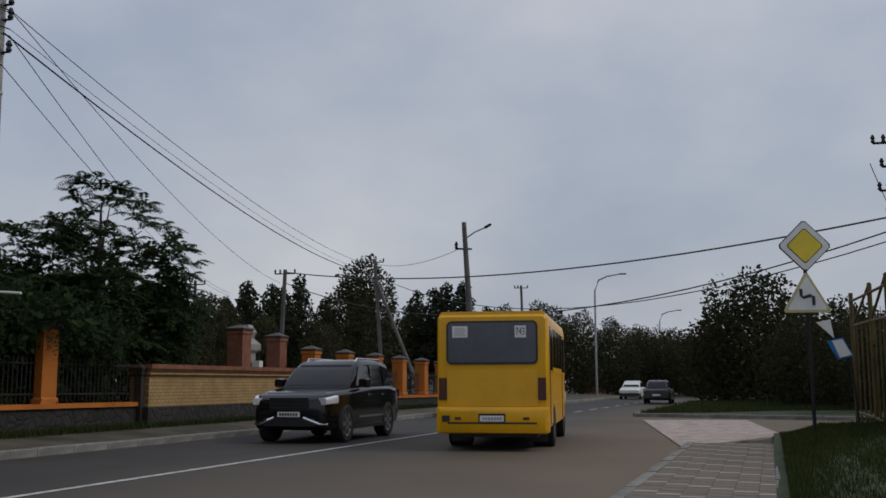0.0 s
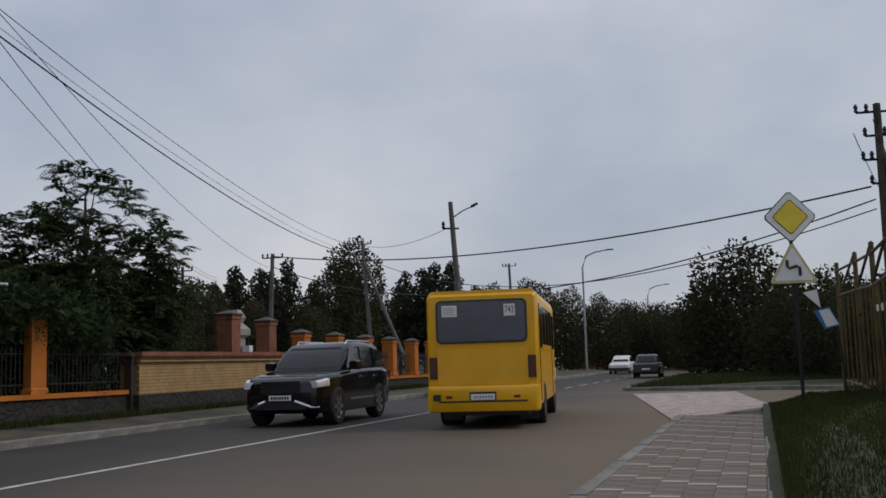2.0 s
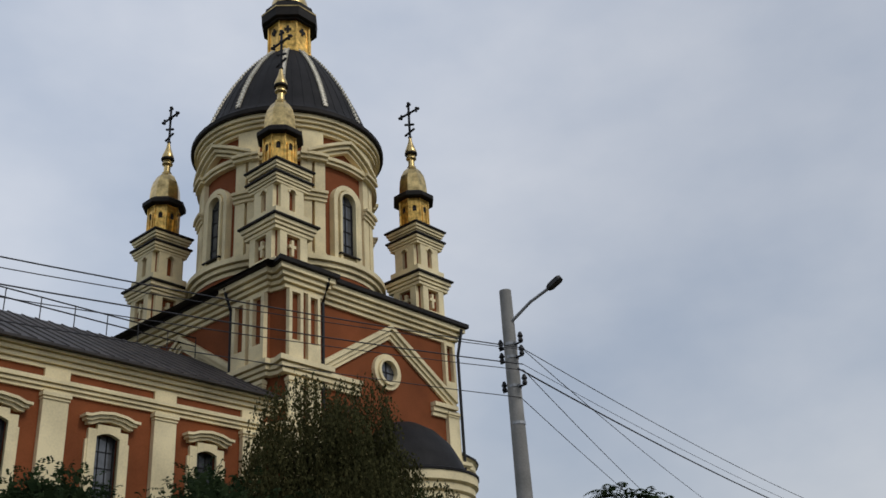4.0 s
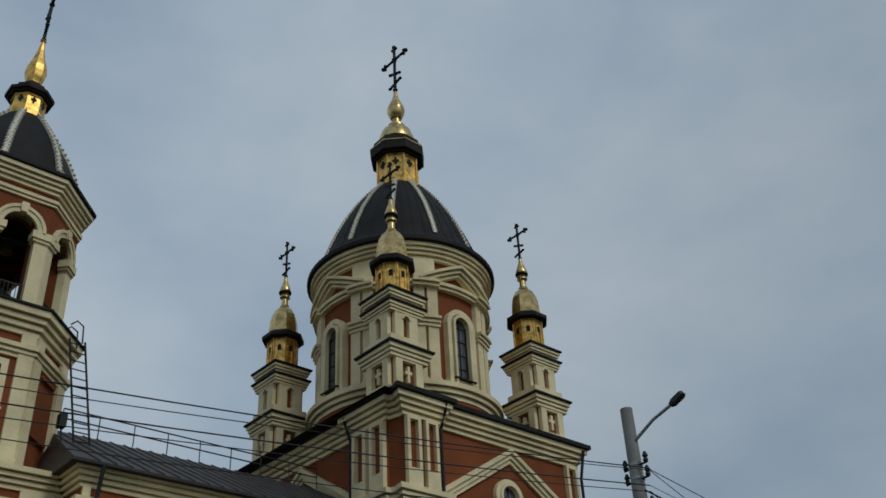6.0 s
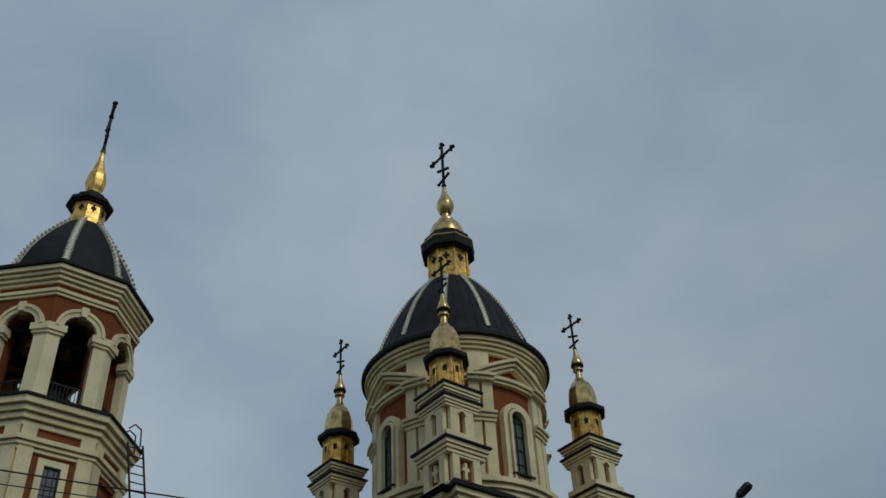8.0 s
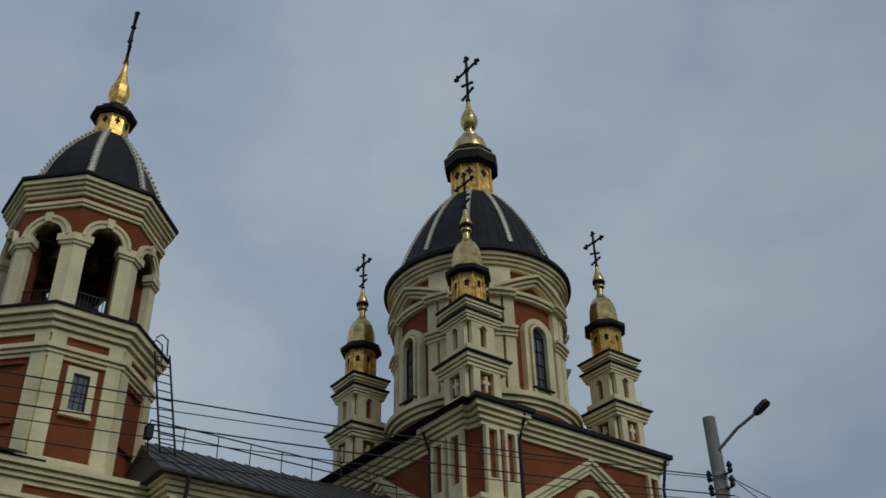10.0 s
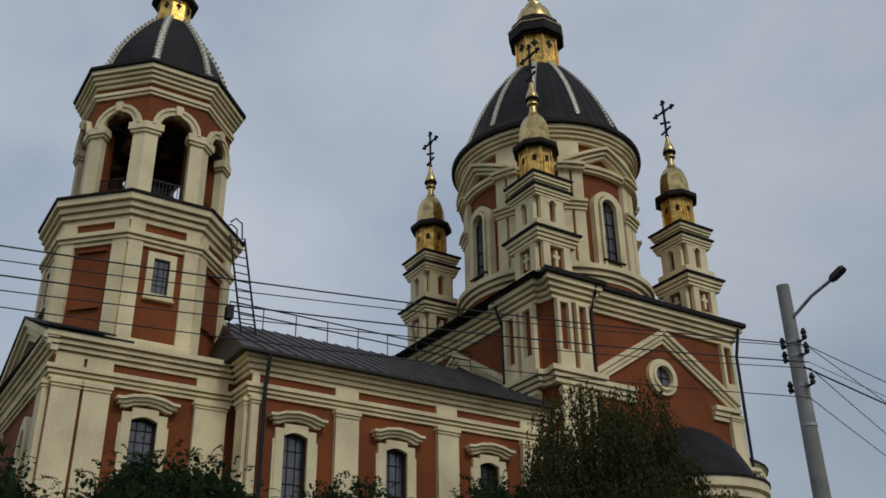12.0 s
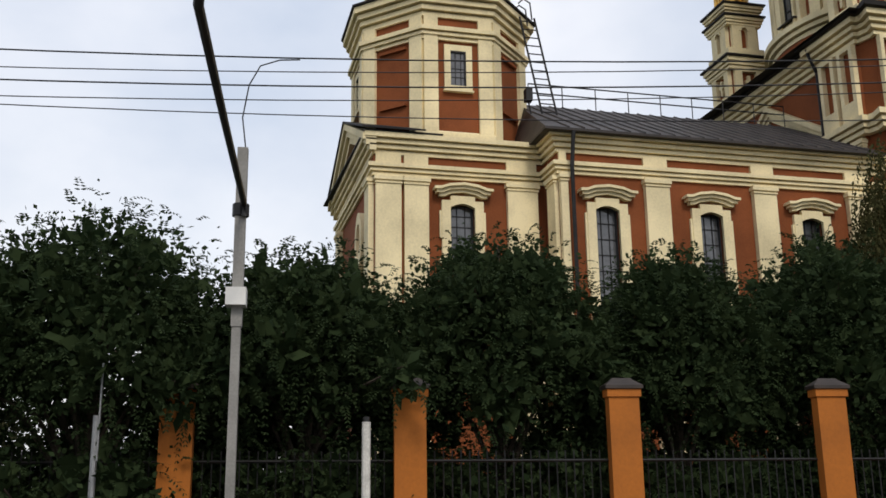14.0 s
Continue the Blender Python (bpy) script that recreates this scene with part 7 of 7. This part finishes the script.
PINE = pine(-48, 96, 10.5, 2.4, 61)
rr = random.Random(9)
for az, d, h in [(a + rr.uniform(-0.5, 0.5), 100 + rr.uniform(-12, 25), rr.uniform(0.8, 1.12)) for a in [9 + 0.95 * i for i in range(28)]]:
    a = radians(az)
    copy_thing(PINE, pose(-d * math.sin(a), d * math.cos(a), 0, 0, 0, rr.uniform(0, 360)) @ Matrix.Diagonal((1, 1, h, 1)))
for az, d, s in ((16.8, 92, 0.85), (13.0, 90, 0.62), (11.0, 100, 0.7), (7.8, 110, 0.8), (5.6, 112, 0.85), (3.6, 120, 0.8), (1.6, 118, 0.72), (0.2, 125, 0.65), (-1.2, 130, 0.6), (21, 90, 0.7), (24.5, 84, 0.72), (28, 80, 0.7), (31.5, 78, 0.75),
                 (9.4, 82, 0.5), (6.6, 86, 0.5), (26, 60, 0.5), (22, 62, 0.45), (18.5, 66, 0.45), (30, 55, 0.5), (-2.5, 140, 0.6), (-3.2, 120, 0.55)):
    a = radians(az)
    copy_thing(FARB, pose(-d * math.sin(a), d * math.cos(a), 0, 0, 0, rr.uniform(0, 360)) @ Matrix.Scale(s, 4))
for az, d, s in ((-5.2, 66, 0.82), (-7.4, 64, 0.55), (-9.6, 56, 0.72), (-11.0, 52, 0.6), (-12.4, 50, 0.62), (-14.5, 46, 0.6), (-17, 42, 0.62), (-3.9, 88, 0.8), (-6.5, 80, 0.6), (-8.6, 48, 0.55), (-11, 44, 0.5), (-13, 40, 0.5), (2.2, 96, 0.8), (4.6, 92, 0.85), (0.6, 104, 0.75), (-1.0, 100, 0.72), (-2.2, 104, 0.85), (-3.0, 96, 0.7), (-0.2, 112, 0.95)):
    a = radians(az)
    copy_thing(FARD, pose(-d * math.sin(a), d * math.cos(a), 0, 0, 0, rr.uniform(0, 360)) @ Matrix.Scale(s, 4))

for x, y, s in ((8.6, 19, 0.36), (7.6, 24, 0.4), (9.5, 27, 0.45), (8.2, 14.5, 0.34), (11, 33, 0.5)):
    copy_thing(FARD, pose(x, y, 0.3, 0, 0, rr.uniform(0, 360)) @ Matrix.Scale(s, 4))

for i, (x, y) in enumerate(((6.1, 16.5), (6.4, 19.2), (6.7, 22.0), (7.0, 25.2))):
    tree(x, y, 3.3, 0.5, 1.6, LEAFD, "dark overgrown bush behind the yellow fence", "loose", 5000, seed=71 + i, size=0.13, group="bushes behind the pipe fence")

# far end of the street
hs = thing("house", "distant red brick garden wall and house corner", "house", pose(-3.2, 128, 0, 0, 0, -8))
part("wall", box(B(), -5, 5, 0, 0.4, 0, 2.3), FARRED, hs)
part("gate_post", box(B(), 5, 5.6, -0.1, 0.5, 0, 2.9), KERB, hs)
part("roof", loft(B(), [[(x, y, z) for x, z in ((6, 2.6), (12, 2.6), (9, 4.6))] for y in (4, 10)]), ROOF, hs)
part("house_wall", box(B(), 6.3, 11.7, 4.2, 9.8, 0, 2.6), KERB, hs)
mem = thing("monument", "pale grey stone monument behind the fence", "monument", pose(*at_road(-16.6, 29.4).to_2d(), 0.3))
part("column", mold(B(), ngon(4, 0.28, turn=0.5), [(0.15, 0), (0.15, 0.5), (0.0, 0.6), (0, 2.0), (0.12, 2.1), (0.12, 2.3), (-0.05, 2.5), (0.02, 2.7), (-0.1, 2.95)]), KERB, mem)
part("box", box(B(), 0.25, 0.5, -0.15, 0.15, 1.3, 1.75), SIGNW, mem)
